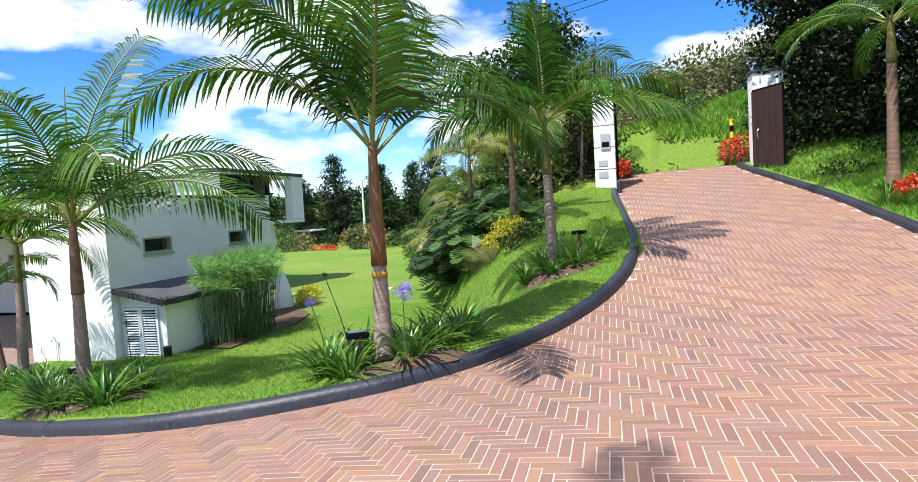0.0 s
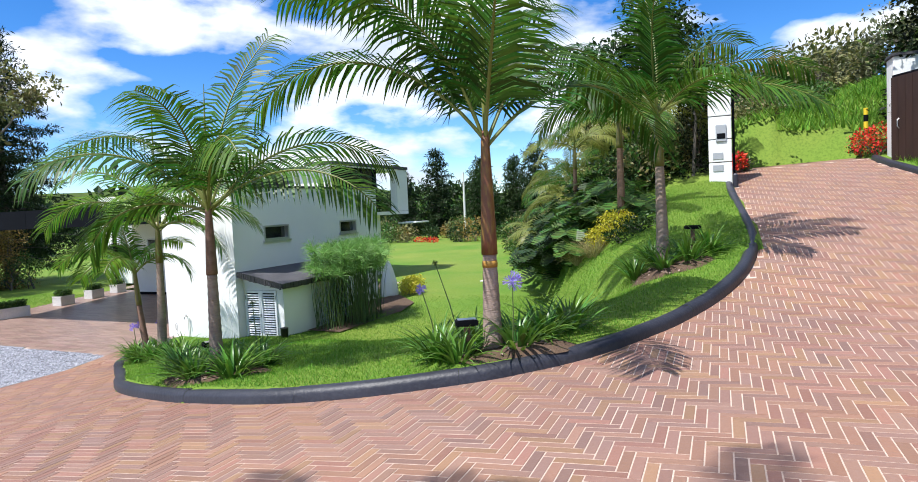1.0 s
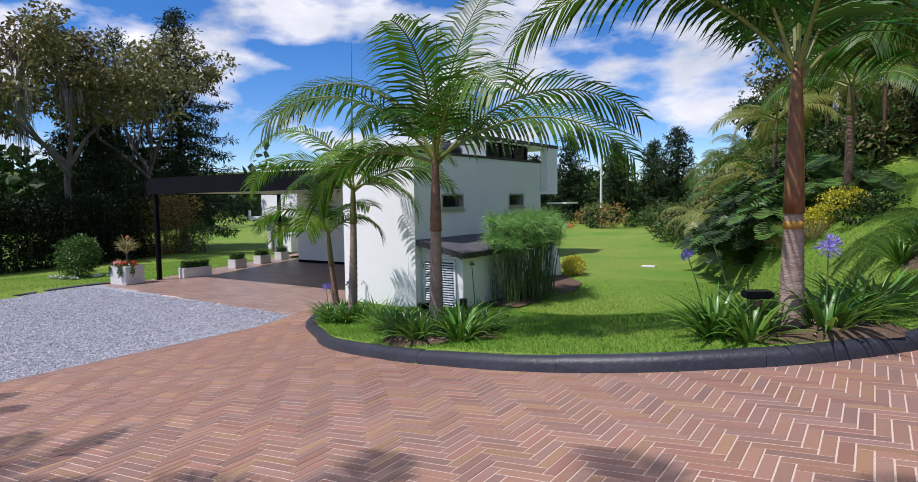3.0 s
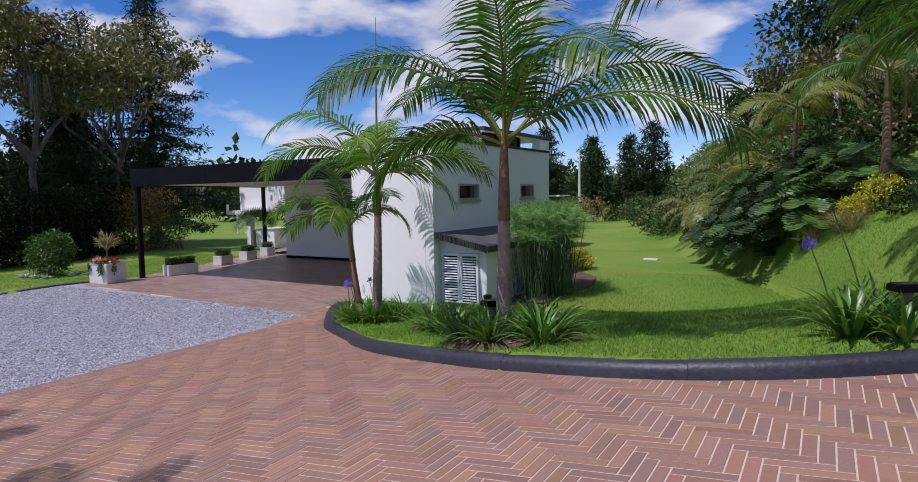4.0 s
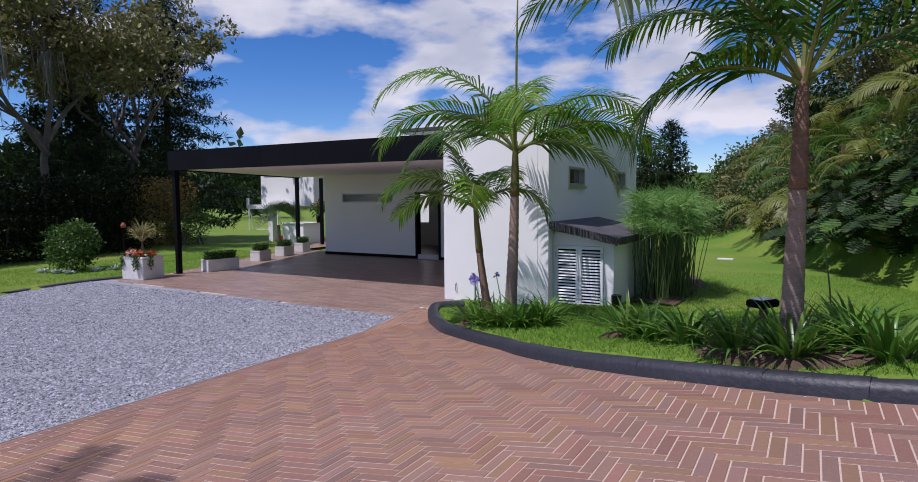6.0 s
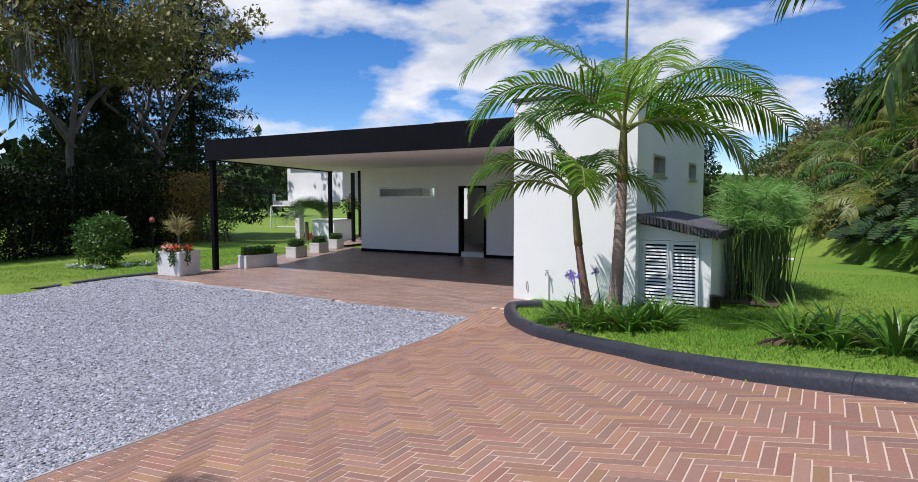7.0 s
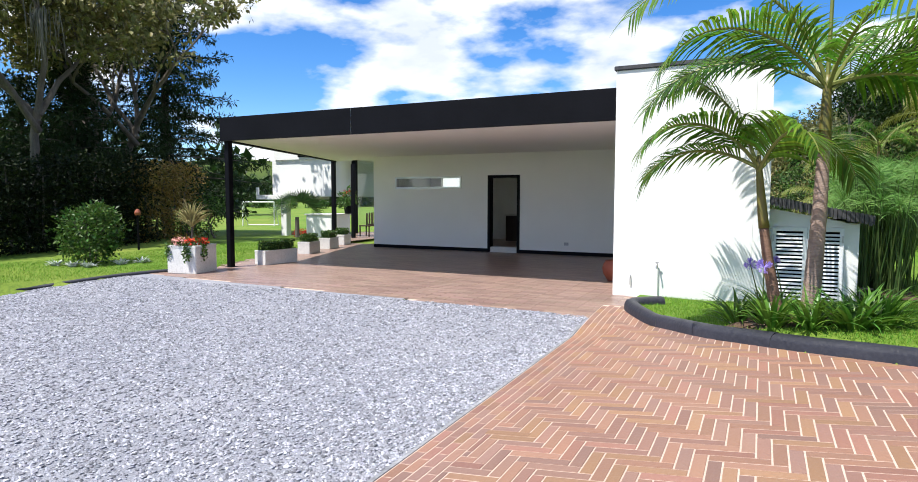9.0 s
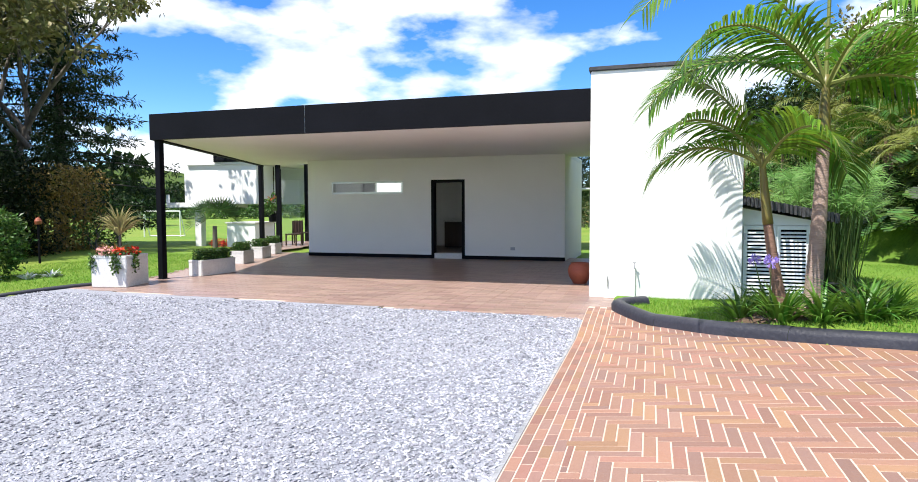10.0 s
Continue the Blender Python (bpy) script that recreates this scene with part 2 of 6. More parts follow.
NEEDLE = surface("conifer_needles", (0.014, 0.030, 0.010), (0.030, 0.050, 0.016), 0.8, 8, None, 0, 0.55, bump=0, vary="island", spread=0.4, thin=0.12, spec=0.15)
PAPYRUS = surface("papyrus_stem", (0.055, 0.105, 0.028), (0.085, 0.145, 0.040), 1.5, 20, (0.16, 0.10, 0.04), 0.3, 0.5, bump=0, vary="island", spread=0.35, thin=0.15)
TUFT = surface("papyrus_tuft", (0.150, 0.310, 0.065), (0.205, 0.370, 0.090), 1.5, 20, None, 0, 0.55, bump=0, vary="island", spread=0.3, thin=0.45)
STRAW = surface("pale_tuft_grass", (0.30, 0.26, 0.11), (0.42, 0.36, 0.17), 2.0, 14, (0.14, 0.17, 0.05), 0.5, 0.65, bump=0, vary="island", spread=0.3, thin=0.3)
WOOD = surface("tree_bark", (0.085, 0.070, 0.058), (0.15, 0.13, 0.11), 1.5, 14, (0.04, 0.033, 0.028), 0.6, 0.9, bump=0.8, stretch=(3, 3, 0.8))
MOSS = surface("hanging_moss", (0.16, 0.16, 0.14), (0.23, 0.22, 0.19), 1.5, 14, None, 0, 0.9, bump=0, vary="island", spread=0.3, thin=0.25)
GATE = surface("brown_gate_board", (0.026, 0.012, 0.009), (0.038, 0.018, 0.013), 1.5, 20, (0.03, 0.014, 0.01), 0.5, 0.55, bump=0.2, stretch=(6, 6, 0.6))
TERRA = surface("terracotta", (0.26, 0.060, 0.030), (0.32, 0.085, 0.040), 3.0, 25, (0.17,0.045,0.025), 0.4, 0.6, bump=0.15)
TANK = surface("black_tank_plastic", (0.014, 0.014, 0.016), (0.022, 0.022, 0.024), 2.0, 30, None, 0, 0.35, bump=0.05)
STEEL = surface("grey_metal", (0.42, 0.42, 0.43), (0.50, 0.50, 0.51), 3.0, 40, (0.3, 0.3, 0.3), 0.3, 0.4, metal=0.8, bump=0.05)
GREY_BOX = surface("grey_plastic_box", (0.35, 0.37, 0.40), (0.42, 0.43, 0.46), 3.0, 40, None, 0, 0.5, bump=0.05)
YELLOW = surface("yellow_paint", (0.75, 0.52, 0.02), (0.80, 0.58, 0.03), 3.0, 40, None, 0, 0.5, bump=0.05)
HILL = surface("far_hillside", (0.050, 0.085, 0.022), (0.085, 0.115, 0.030), 0.03, 0.25, (0.030, 0.050, 0.018), 0.7, 0.95, bump=0.0, spec=0.1)


# ---- builders ----
class Build:
    """Collects vertices and faces of one mesh."""

    def __init__(self):
        self.v, self.f = [], []

    def add(self, verts, faces):
        n = len(self.v)
        self.v.extend([tuple(p) for p in verts])
        self.f.extend([tuple(n + i for i in f) for f in faces])
        return self

    def box(self, x0, y0, z0, x1, y1, z1, c=0.0):
        """A box with chamfered edges c."""
        if c <= 0:
            self.add([(x, y, z) for z in (z0, z1) for y in (y0, y1) for x in (x0, x1)],
                     [(0, 2, 3, 1), (4, 5, 7, 6), (0, 1, 5, 4), (2, 6, 7, 3), (0, 4, 6, 2), (1, 3, 7, 5)])
            return self
        bm = bmesh.new()
        bmesh.ops.create_cube(bm, size=1)
        for p in bm.verts:
            p.co = Vector(((x0 + x1) / 2 + p.co.x * (x1 - x0), (y0 + y1) / 2 + p.co.y * (y1 - y0), (z0 + z1) / 2 + p.co.z * (z1 - z0)))
        bmesh.ops.bevel(bm, geom=bm.edges[:], offset=c, segments=2, affect="EDGES")
        bm.verts.index_update()
        self.add([p.co for p in bm.verts], [[q.index for q in f.verts] for f in bm.faces])
        bm.free()
        return self

    def prism(self, poly, z0, z1):
        n = len(poly)
        self.add([(x, y, z0) for x, y in poly] + [(x, y, z1) for x, y in poly],
                 [tuple(range(n))[::-1], tuple(range(n, 2 * n))] + [(i, (i + 1) % n, n + (i + 1) % n, n + i) for i in range(n)])
        return self

    def tube(self, pts, radii, n=8, cap=True):
        pts = [Vector(p) for p in pts]
        rings = []
        for i, p in enumerate(pts):
            d = (pts[min(i + 1, len(pts) - 1)] - pts[max(i - 1, 0)]).normalized()
            u = d.cross(Vector((0.31, 0.95, 0.02)))
            if u.length < 0.1:
                u = d.cross(Vector((1, 0, 0)))
            u.normalize()
            w = d.cross(u)
            rings.append([p + radii[i] * (math.cos(2 * math.pi * k / n) * u + math.sin(2 * math.pi * k / n) * w) for k in range(n)])
        faces = [(i * n + k, i * n + (k + 1) % n, (i + 1) * n + (k + 1) % n, (i + 1) * n + k) for i in range(len(pts) - 1) for k in range(n)]
        if cap:
            faces += [tuple(range(n))[::-1], tuple((len(pts) - 1) * n + k for k in range(n))]
        return self.add([p for r in rings for p in r], faces)

    def lathe(self, profile, n=20, at=(0, 0, 0)):
        m = len(profile)
        vs = [(at[0] + r * math.cos(2 * math.pi * k / n), at[1] + r * math.sin(2 * math.pi * k / n), at[2] + z) for k in range(n) for r, z in profile]
        return self.add(vs, [(k * m + i, ((k + 1) % n) * m + i, ((k + 1) % n) * m + i + 1, k * m + i + 1) for k in range(n) for i in range(m - 1)])

    def mesh(self, name, mat, smooth=False):
        me = bpy.data.meshes.new(name)
        me.from_pydata(self.v, [], self.f)
        me.materials.append(mat)
        if smooth:
            me.polygons.foreach_set("use_smooth", [True] * len(me.polygons))
        return me


def part(name, b, mat, parent=None, label="", smooth=False, at=None):
    """One mesh object, under a thing or on its own."""
    ob = new(name, b.mesh(name, mat, smooth))
    if parent is not None:
        ob.parent = parent
    if at:
        ob.location = at
    if label:
        ob["label"] = label
    return ob


def thing(name, label, category, at=(0, 0, 0), group="", kind="", turn=0.0):
    ob = new(name)
    ob.empty_display_size = 0.1
    ob.matrix_basis = pose(*at, 0, 0, turn)
    return tagged(ob, label, category, group, kind)


def np_mesh(name, verts, faces, mat):
    me = bpy.data.meshes.new(name)
    me.from_pydata(np.asarray(verts).tolist(), [], np.asarray(faces).tolist())
    me.materials.append(mat)
    return me


# ---- lie of the land ----
RAMP_X = [-900, 3, 4.5, 5.4, 6.5, 7.7, 10, 12.5, 15, 17, 22, 900]
RAMP_Z = [-.22, -.22, -.17, -.08, .04, .17, .53, .83, 1.08, 1.20, 1.4, 1.4]


def ease(a, b, v):
    t = np.clip((np.asarray(v, float) - a) / (b - a), 0, 1)
    return t * t * (3 - 2 * t)


def drive_z(x, y):
    """Height of the paved drive, gravel and apron."""
    x, y = np.asarray(x, float), np.asarray(y, float)
    z = sum(np.interp(x + d, RAMP_X, RAMP_Z) for d in (-0.5, -0.25, 0, 0.25, 0.5)) / 5
    yc = np.clip(y, 0, None)
    r = np.where(yc < 6, 0.015 * yc ** 2, 0.54 + 0.18 * (np.clip(yc, 6, 15.5) - 6) + 0.06 * np.clip(yc - 15.5, 0, 12))
    z = z + r * ease(10.5, 14.5, x)
    apron = -0.28 * (1 - ease(1.5, 5.0, y))
    return np.where(x < 9, np.maximum(z, apron), z)


KERB_IN = [(5.55, 5.25), (5.22, 4.95), (5.2, 4.65), (5.5, 4.15), (5.96, 3.61), (6.33, 3.2), (6.75, 2.87), (7.36, 2.42), (7.8, 2.1), (8.17, 1.78), (8.6, 1.46),
           (9.11, 1.12), (9.77, .78), (10.36, .54), (11.05, .32), (11.55, .22), (12, .14), (12.5, .09), (13, .1), (13.6, .21), (14.1, .37), (14.6, .58),
           (14.95, .78), (15.4, 1.15), (15.8, 1.6), (16.15, 2.15), (16.5, 2.77), (16.95, 3.85), (17.28, 5), (17.46, 6.1), (17.53, 7.1), (17.5, 8.25), (17.4, 9.75), (17.3, 11.5), (17.24, 12.9)]
KERB_OUT = [(20.75, 15.2), (20.87, 13.9), (21.2, 11.6), (21.44, 9.8), (21.58, 8.1), (21.7, 5.0), (21.4, 0.5), (20.0, -3.6), (17.6, -6.0), (12.0, -6.3), (7.0, -6.2), (0.0, -6.2)]


def spline(points, step=0.12):
    """Even points along a smooth curve through the given ones."""
    p = np.array([points[0]] + list(points) + [points[-1]], float)
    out = []
    for i in range(1, len(p) - 2):
        for t in np.linspace(0, 1, 12, endpoint=False):
            a, b, c, d = p[i - 1], p[i], p[i + 1], p[i + 2]
            out.append(0.5 * (2 * b + (c - a) * t + (2 * a - 5 * b + 4 * c - d) * t ** 2 + (3 * b - a - 3 * c + d) * t ** 3))
    out.append(p[-2])
    out = np.array(out)
    s = np.concatenate([[0], np.cumsum(np.hypot(*np.diff(out, axis=0).T))])
    n = max(2, int(s[-1] / step))
    q = np.linspace(0, s[-1], n)
    return np.stack([np.interp(q, s, out[:, 0]), np.interp(q, s, out[:, 1])], 1)


K_IN, K_OUT = spline(KERB_IN), spline(KERB_OUT)
LAWN_POLY = np.concatenate([K_IN, [(17.2, 60), (-4, 60), (-4, 20), (6.9, 11), (6.9, 5.9), (5.55, 5.9)]])
PAVED_POLY = np.concatenate([K_IN, [(17.2, 18.0), (20.7, 18.0)], K_OUT, [(-6.9, -6.2), (-5.9, 0.0), (-5.35, 2.05), (-5.1, 2.95), (-4.75, 3.6),
                             (-4.35, 4.2), (-3.6, 5.6), (-6.2, 13.0), (-9.0, 19.0), (-6.5, 19), (-6.0, 13.0), (4.6, 13.0), (5.0, 16), (6.2, 16), (5.2, 12.0), (5.2, 5.6)]])


def inside(poly, x, y):
    x, y = np.asarray(x, float), np.asarray(y, float)
    hit = np.zeros(x.shape, bool)
    for (x0, y0), (x1, y1) in zip(poly, np.roll(poly, -1, 0)):
        if y0 != y1:
            hit ^= ((y0 > y) != (y1 > y)) & (x < (x1 - x0) * (y - y0) / (y1 - y0) + x0)
    return hit


def reach(curve, x, y):
    """Distance from a curve."""
    x, y = np.asarray(x, float), np.asarray(y, float)
    d = np.full(x.shape, 1e9)
    for px, py in curve:
        np.minimum(d, (x - px) ** 2 + (y - py) ** 2, out=d)
    return np.sqrt(d)


def lawn_z(x, y):
    """Height of the lawns, banks and hills."""
    x, y = np.asarray(x, float), np.asarray(y, float)
    flat = ease(8.5, 10.5, x)
    near = 1 - np.clip(reach(K_IN, x, y) / (5.0 + 1.5 * flat), 0, 1) ** (1.3 + 0.7 * flat)
    valley = 0.03 - 0.035 * np.clip(y - 12, 0, 14)
    edge = drive_z(x, np.minimum(y, 15.5)) + 0.12
    low = valley + (edge - valley) * near * ease(5, 7.5, x)
    # bank between the valley lawn and the upper drive
    foot = 13.05 - 0.38 * (y - 10.2)
    d = np.clip(x - foot, 0, None)
    g = 1 - (1 - np.clip(d / np.maximum(17.35 - foot, 1.5), 0, 1)) ** (4 - 2.6 * ease(13, 20, y))
    high = valley + (drive_z(np.maximum(x, 14.5), np.minimum(y, 15.5)) + 0.12 - valley) * g
    m = ease(3.5, 7.0, y)
    z = low * (1 - m) + high * m + np.minimum(0.22 * d * d / (d + 1.2) * ease(12, 18, y), 10)
    # level with the kerb along the upper drive
    off = np.where(y > 12.9, np.abs(x - 17.2), reach(K_IN, x, y))
    cap = edge - 0.02 + 0.10 * off + 0.10 * off * off
    z = np.where((x > 14.5) & (y < 17.5), np.minimum(z, cap), z)
    # left of the gravel and beyond
    z = np.where(x < 4, -0.04 - 0.022 * np.clip(y - 12, 0, 14), z)
    # right of the drive
    right = drive_z(x, np.minimum(y, 17)) + 0.10 + 0.30 * reach(K_OUT, x, y) * ease(0, 2, reach(K_OUT, x, y))
    m = ((x > 18.6) & ~inside(PAVED_POLY, x, y)) * (1 - ease(17, 24, y))
    z = z * (1 - m) + np.minimum(right, 16) * m
    z = np.where(y < -6.0, np.interp(x, RAMP_X, RAMP_Z) + 0.10, z)
    # hill behind the gate
    hill = 3.0 + 0.17 * np.clip(y - 19, 0, 45)
    w = ease(15.5, 22, y) * ease(13.5, 17.5, x)
    z = np.minimum(z, 15 + 0 * z) * (1 - w) + np.maximum(np.minimum(z, 15), hill) * w
    z = np.maximum(z, 5.4 * ease(28, 46, y) * ease(1.5, 12, x) - 0.3)
    z = z + 0.03 * np.sin(x * 1.7 + y * 0.6) * np.sin(y * 1.3 - x * 0.4)
    return z


def land_z(x, y):
    p = inside(PAVED_POLY, x, y) | ((np.asarray(y) < 5.9) & (np.asarray(y) > -6.2) & (reach(K_IN, x, y) < 0.10)) | ((np.asarray(x) > 4.7) & (reach(K_OUT, x, y) < 0.11))
    return np.where(p, drive_z(x, y) - 0.09, lawn_z(x, y))


def ground_at(x, y):
    return float(lawn_z(np.array([x]), np.array([y]))[0])


def drive_at(x, y):
    return float(drive_z(np.array([x]), np.array([y]))[0])


gx = np.concatenate([-np.geomspace(900, 9, 22), np.arange(-8.5, 4.6, 0.35), np.arange(4.6, 18, 0.15), np.arange(18, 26, 0.15), 26 + np.geomspace(0.6, 900, 22)])
gy = np.concatenate([-np.geomspace(900, 8, 18), np.arange(-7.5, 0.2, 0.15), np.arange(0.2, 14, 0.15), np.arange(14, 40, 0.6), 40 + np.geomspace(1, 900, 22)])
GX, GY = np.meshgrid(gx, gy)
GZ = land_z(GX.ravel(), GY.ravel()).reshape(GX.shape)
nx = len(gx)
idx = np.arange(GX.size).reshape(GX.shape)
ground = new("ground", np_mesh("ground", np.stack([GX.ravel(), GY.ravel(), GZ.ravel()], 1),
             np.stack([idx[:-1, :-1].ravel(), idx[:-1, 1:].ravel(), idx[1:, 1:].ravel(), idx[1:, :-1].ravel()], 1), GRASS))
ground.data.polygons.foreach_set("use_smooth", [True] * len(ground.data.polygons))
tagged(ground, "mown green lawn and grassy banks round the drive", "lawn", kind="structure")


# ---- drive, apron and gravel ----
def sheet(name, mat, x0, x1, y0, y1, step, poly, dz, label, category):
    xs, ys = np.arange(x0, x1 + step, step), np.arange(y0, y1 + step, step)
    X, Y = np.meshgrid(xs, ys)
    Z = drive_z(X.ravel(), Y.ravel()) + dz
    i = np.arange(X.size).reshape(X.shape)
    q = np.stack([i[:-1, :-1].ravel(), i[:-1, 1:].ravel(), i[1:, 1:].ravel(), i[1:, :-1].ravel()], 1)
    cx, cy = (X[:-1, :-1] + step / 2).ravel(), (Y[:-1, :-1] + step / 2).ravel()
    keep = poly(cx, cy)
    ob = new(name, np_mesh(name, np.stack([X.ravel(), Y.ravel(), Z], 1), q[keep], mat))
    ob.data.polygons.foreach_set("use_smooth", [True] * len(ob.data.polygons))
    return tagged(ob, label, category, kind="structure")


def in_drive(x, y):
    return inside(PAVED_POLY, x, y) & (x > 4.86) & ((y < 4.9) | (x > 9))


def in_gravel(x, y):
    return inside(PAVED_POLY, x, y) & (x <= 4.86) & (y < 4.33 - 0.04 * x)


def in_apron(x, y):
    return inside(PAVED_POLY, x, y) & (y >= 4.33 - 0.04 * x) & (x < 5.6) & (y < 18.9) & ((x <= 4.86) | (y >= 4.9))


road = sheet("road", MORTAR, 4.86, 24, -7.4, 18, 0.1, lambda x, y: in_drive(x, y) | ((x > 4.86) & (reach(K_IN, x, y) < 0.08) & (y < 4.9)), 0.0,
             "brick-paved drive laid in herringbone with pale joints", "driveway")
apron = sheet("floor", MORTAR, -9.26, 5.6, 3.6, 19, 0.1, in_apron, 0.0, "brown clay paver floor of the carport and its apron", "floor")
gravel = sheet("gravel", GRAVEL, -8.04, 4.86, -7.2, 4.8, 0.1, in_gravel, 0.0, "grey crushed gravel parking court", "gravel")


def laid(rects, dz=0.0):
    """Corners of chamfered bricks that follow the slope; rects are x, y, half length x, half length y."""
    r = np.asarray(rects, float)
    out = []
    for inset, drop in ((0.0018, 0.0030), (0.0, 0.0018), (0.0, -0.014)):
        for sx, sy in ((-1, -1), (1, -1), (1, 1), (-1, 1)):
            x, y = r[:, 0] + sx * (r[:, 2] - inset), r[:, 1] + sy * (r[:, 3] - inset)
            out.append(np.stack([x, y, drive_z(x, y) + dz + drop], 1))
    v = np.stack(out, 1).reshape(-1, 3)
    f = np.array([(0, 1, 2, 3)] + [(4 + k, 4 + (k + 1) % 4, (k + 1) % 4, k) for k in range(4)] + [(8 + k, 8 + (k + 1) % 4, 4 + (k + 1) % 4, 4 + k) for k in range(4)])
    return v, (f[None] + 12 * np.arange(len(r))[:, None, None]).reshape(-1, 4)


W_B, N_B = 0.0805, 4
J_B = 0.0050
flat, upright = [], []
for j in range(-94, 232):
    for i in range(58, 276):
        k = (i + j) % (2 * N_B)
        if k == 0:
            flat.append(((i + N_B / 2) * W_B, (j + 0.5) * W_B, N_B * W_B / 2 - J_B, W_B / 2 - J_B))
        if k == N_B:
            upright.append(((i + 0.5) * W_B, (j + N_B / 2) * W_B, W_B / 2 - J_B, N_B * W_B / 2 - J_B))
BRICKS = np.array(flat + upright)
BRICKS = BRICKS[in_drive(BRICKS[:, 0], BRICKS[:, 1]) | ((reach(K_IN, BRICKS[:, 0], BRICKS[:, 1]) < 0.16) & (BRICKS[:, 1] < 4.6))]
lo = np.maximum(BRICKS[:, 0] - BRICKS[:, 2], 4.865 + 4 * W_B + J_B)
hi = BRICKS[:, 0] + BRICKS[:, 2]
BRICKS[:, 0], BRICKS[:, 2] = (lo + hi) / 2, (hi - lo) / 2
BRICKS = BRICKS[hi - lo > 0.012]
border = []
for c in range(4):
    for k in range(-34, 24):
        border.append((4.865 + (c + 0.5) * W_B, (k + 0.5 * (c % 2)) * 0.2 + 0.1, W_B / 2 - J_B, 0.1 - J_B))
border = np.array(border)
border = border[in_drive(border[:, 0], border[:, 1])]

# ---- kerbs ----
def kerb_run(name, curve, side, label, length=1.6):
    """Kerb stones along a curve; side: 1 where the lawn lies to the left of its run."""
    root = thing(name, label, "kerb", kind="structure")
    s = np.concatenate([[0], np.cumsum(np.hypot(*np.diff(curve, axis=0).T))])
    tang = np.gradient(curve, axis=0)
    tang /= np.linalg.norm(tang, axis=1)[:, None]
    normal = np.stack([-tang[:, 1], tang[:, 0]], 1) * side
    profile = [(0.0, -0.05), (0.004, 0.075), (0.03, 0.118), (0.075, 0.138), (0.13, 0.136), (0.175, 0.115), (0.20, 0.07), (0.205, -0.05)]
    n = max(1, int(s[-1] / length))
    for k in range(n):
        sel = np.where((s >= s[-1] * k / n - 1e-6) & (s <= s[-1] * (k + 1) / n + 0.13))[0]
        b = Build()
        rows = []
        lift = 0.003 * math.sin(k * 2.3)
        for q, i in enumerate(sel):
            base = drive_at(*curve[i])
            shrink = 0.003 if q in (0, len(sel) - 1) else 0.0
            pull = 0.0015 * (1 if q == 0 else -1 if q == len(sel) - 1 else 0)
            rows.append([(curve[i][0] + normal[i][0] * (0.1 + (w - 0.1) * (1 - shrink)) + tang[i][0] * pull,
                          curve[i][1] + normal[i][1] * (0.1 + (w - 0.1) * (1 - shrink)) + tang[i][1] * pull, base + h * (1 - shrink) + lift) for w, h in profile])
        m = len(profile)
        faces = [(a * m + c, (a + 1) * m + c, (a + 1) * m + c + 1, a * m + c + 1) for a in range(len(rows) - 1) for c in range(m - 1)]
        if side > 0:
            faces = [f[::-1] for f in faces]
        b.add([p for r in rows for p in r], faces)
        part("kerb_stone", b, KERB, root, smooth=True)
    return root


kerb_run("kerb_lawn", K_IN, 1, "dark painted rounded concrete kerb round the lawn")
kerb_run("kerb_outer", K_OUT, 1, "dark painted rounded concrete kerb along the outer bank")

# edging strip of the left lawn
edge = spline([(-7.0, -6.5), (-5.9, 0.0), (-5.35, 2.05), (-5.1, 2.95), (-4.75, 3.6), (-4.35, 4.2), (-4.0, 4.7), (-3.7, 5.1)], 0.3)
b = Build()
b.tube([(x, y, drive_at(x, y) + 0.03) for x, y in edge], [0.035] * len(edge), 6)
tagged(part("lawn_edging", b, KERB, smooth=True), "dark edging strip between gravel and lawn", "edging", kind="structure")

# ---- house ----
def wall(name, label, b, mat=WHITE):
    return tagged(part(name, b, mat), label, "wall", kind="structure")


X_T0, X_T1, Y_F = 4.78, 6.93, 5.86
# store at the end of the carport: four walls, opening for two windows in the east side
wall("wall_store_front", "white rendered front wall of the store", Build().box(X_T0, Y_F, -0.35, X_T1 - 0.2, Y_F + 0.2, 3.44, 0.008))
WIN = [(6.88, 7.80, 2.18, 2.54), (10.05, 10.92, 2.18, 2.54)]
b = Build()
ys = [Y_F, WIN[0][0], WIN[0][1], WIN[1][0], WIN[1][1], 12.0]
for k in range(5):
    if k % 2 == 0:
        b.box(X_T1 - 0.2, ys[k], -0.35, X_T1, ys[k + 1], 3.44)
    else:
        b.box(X_T1 - 0.2, ys[k], -0.35, X_T1, ys[k + 1], 2.18)
        b.box(X_T1 - 0.2, ys[k], 2.54, X_T1, ys[k + 1], 3.44)
wall("wall_store_east", "white rendered long side wall with two small windows", b)
wall("wall_store_north", "white rendered end wall", Build().box(X_T0, 11.8, -0.35, X_T1 - 0.2, 12.0, 3.44))
wall("wall_store_west", "white rendered wall beside the carport passage", Build().box(X_T0, Y_F + 0.2, -0.3, X_T0 + 0.2, 11.8, 3.44))
tagged(part("roof_store", Build().box(X_T0 + 0.2, Y_F + 0.2, 3.05, X_T1 - 0.2, 11.8, 3.2), CAP), "flat grey roof behind the parapet", "roof", kind="structure")
b = Build()
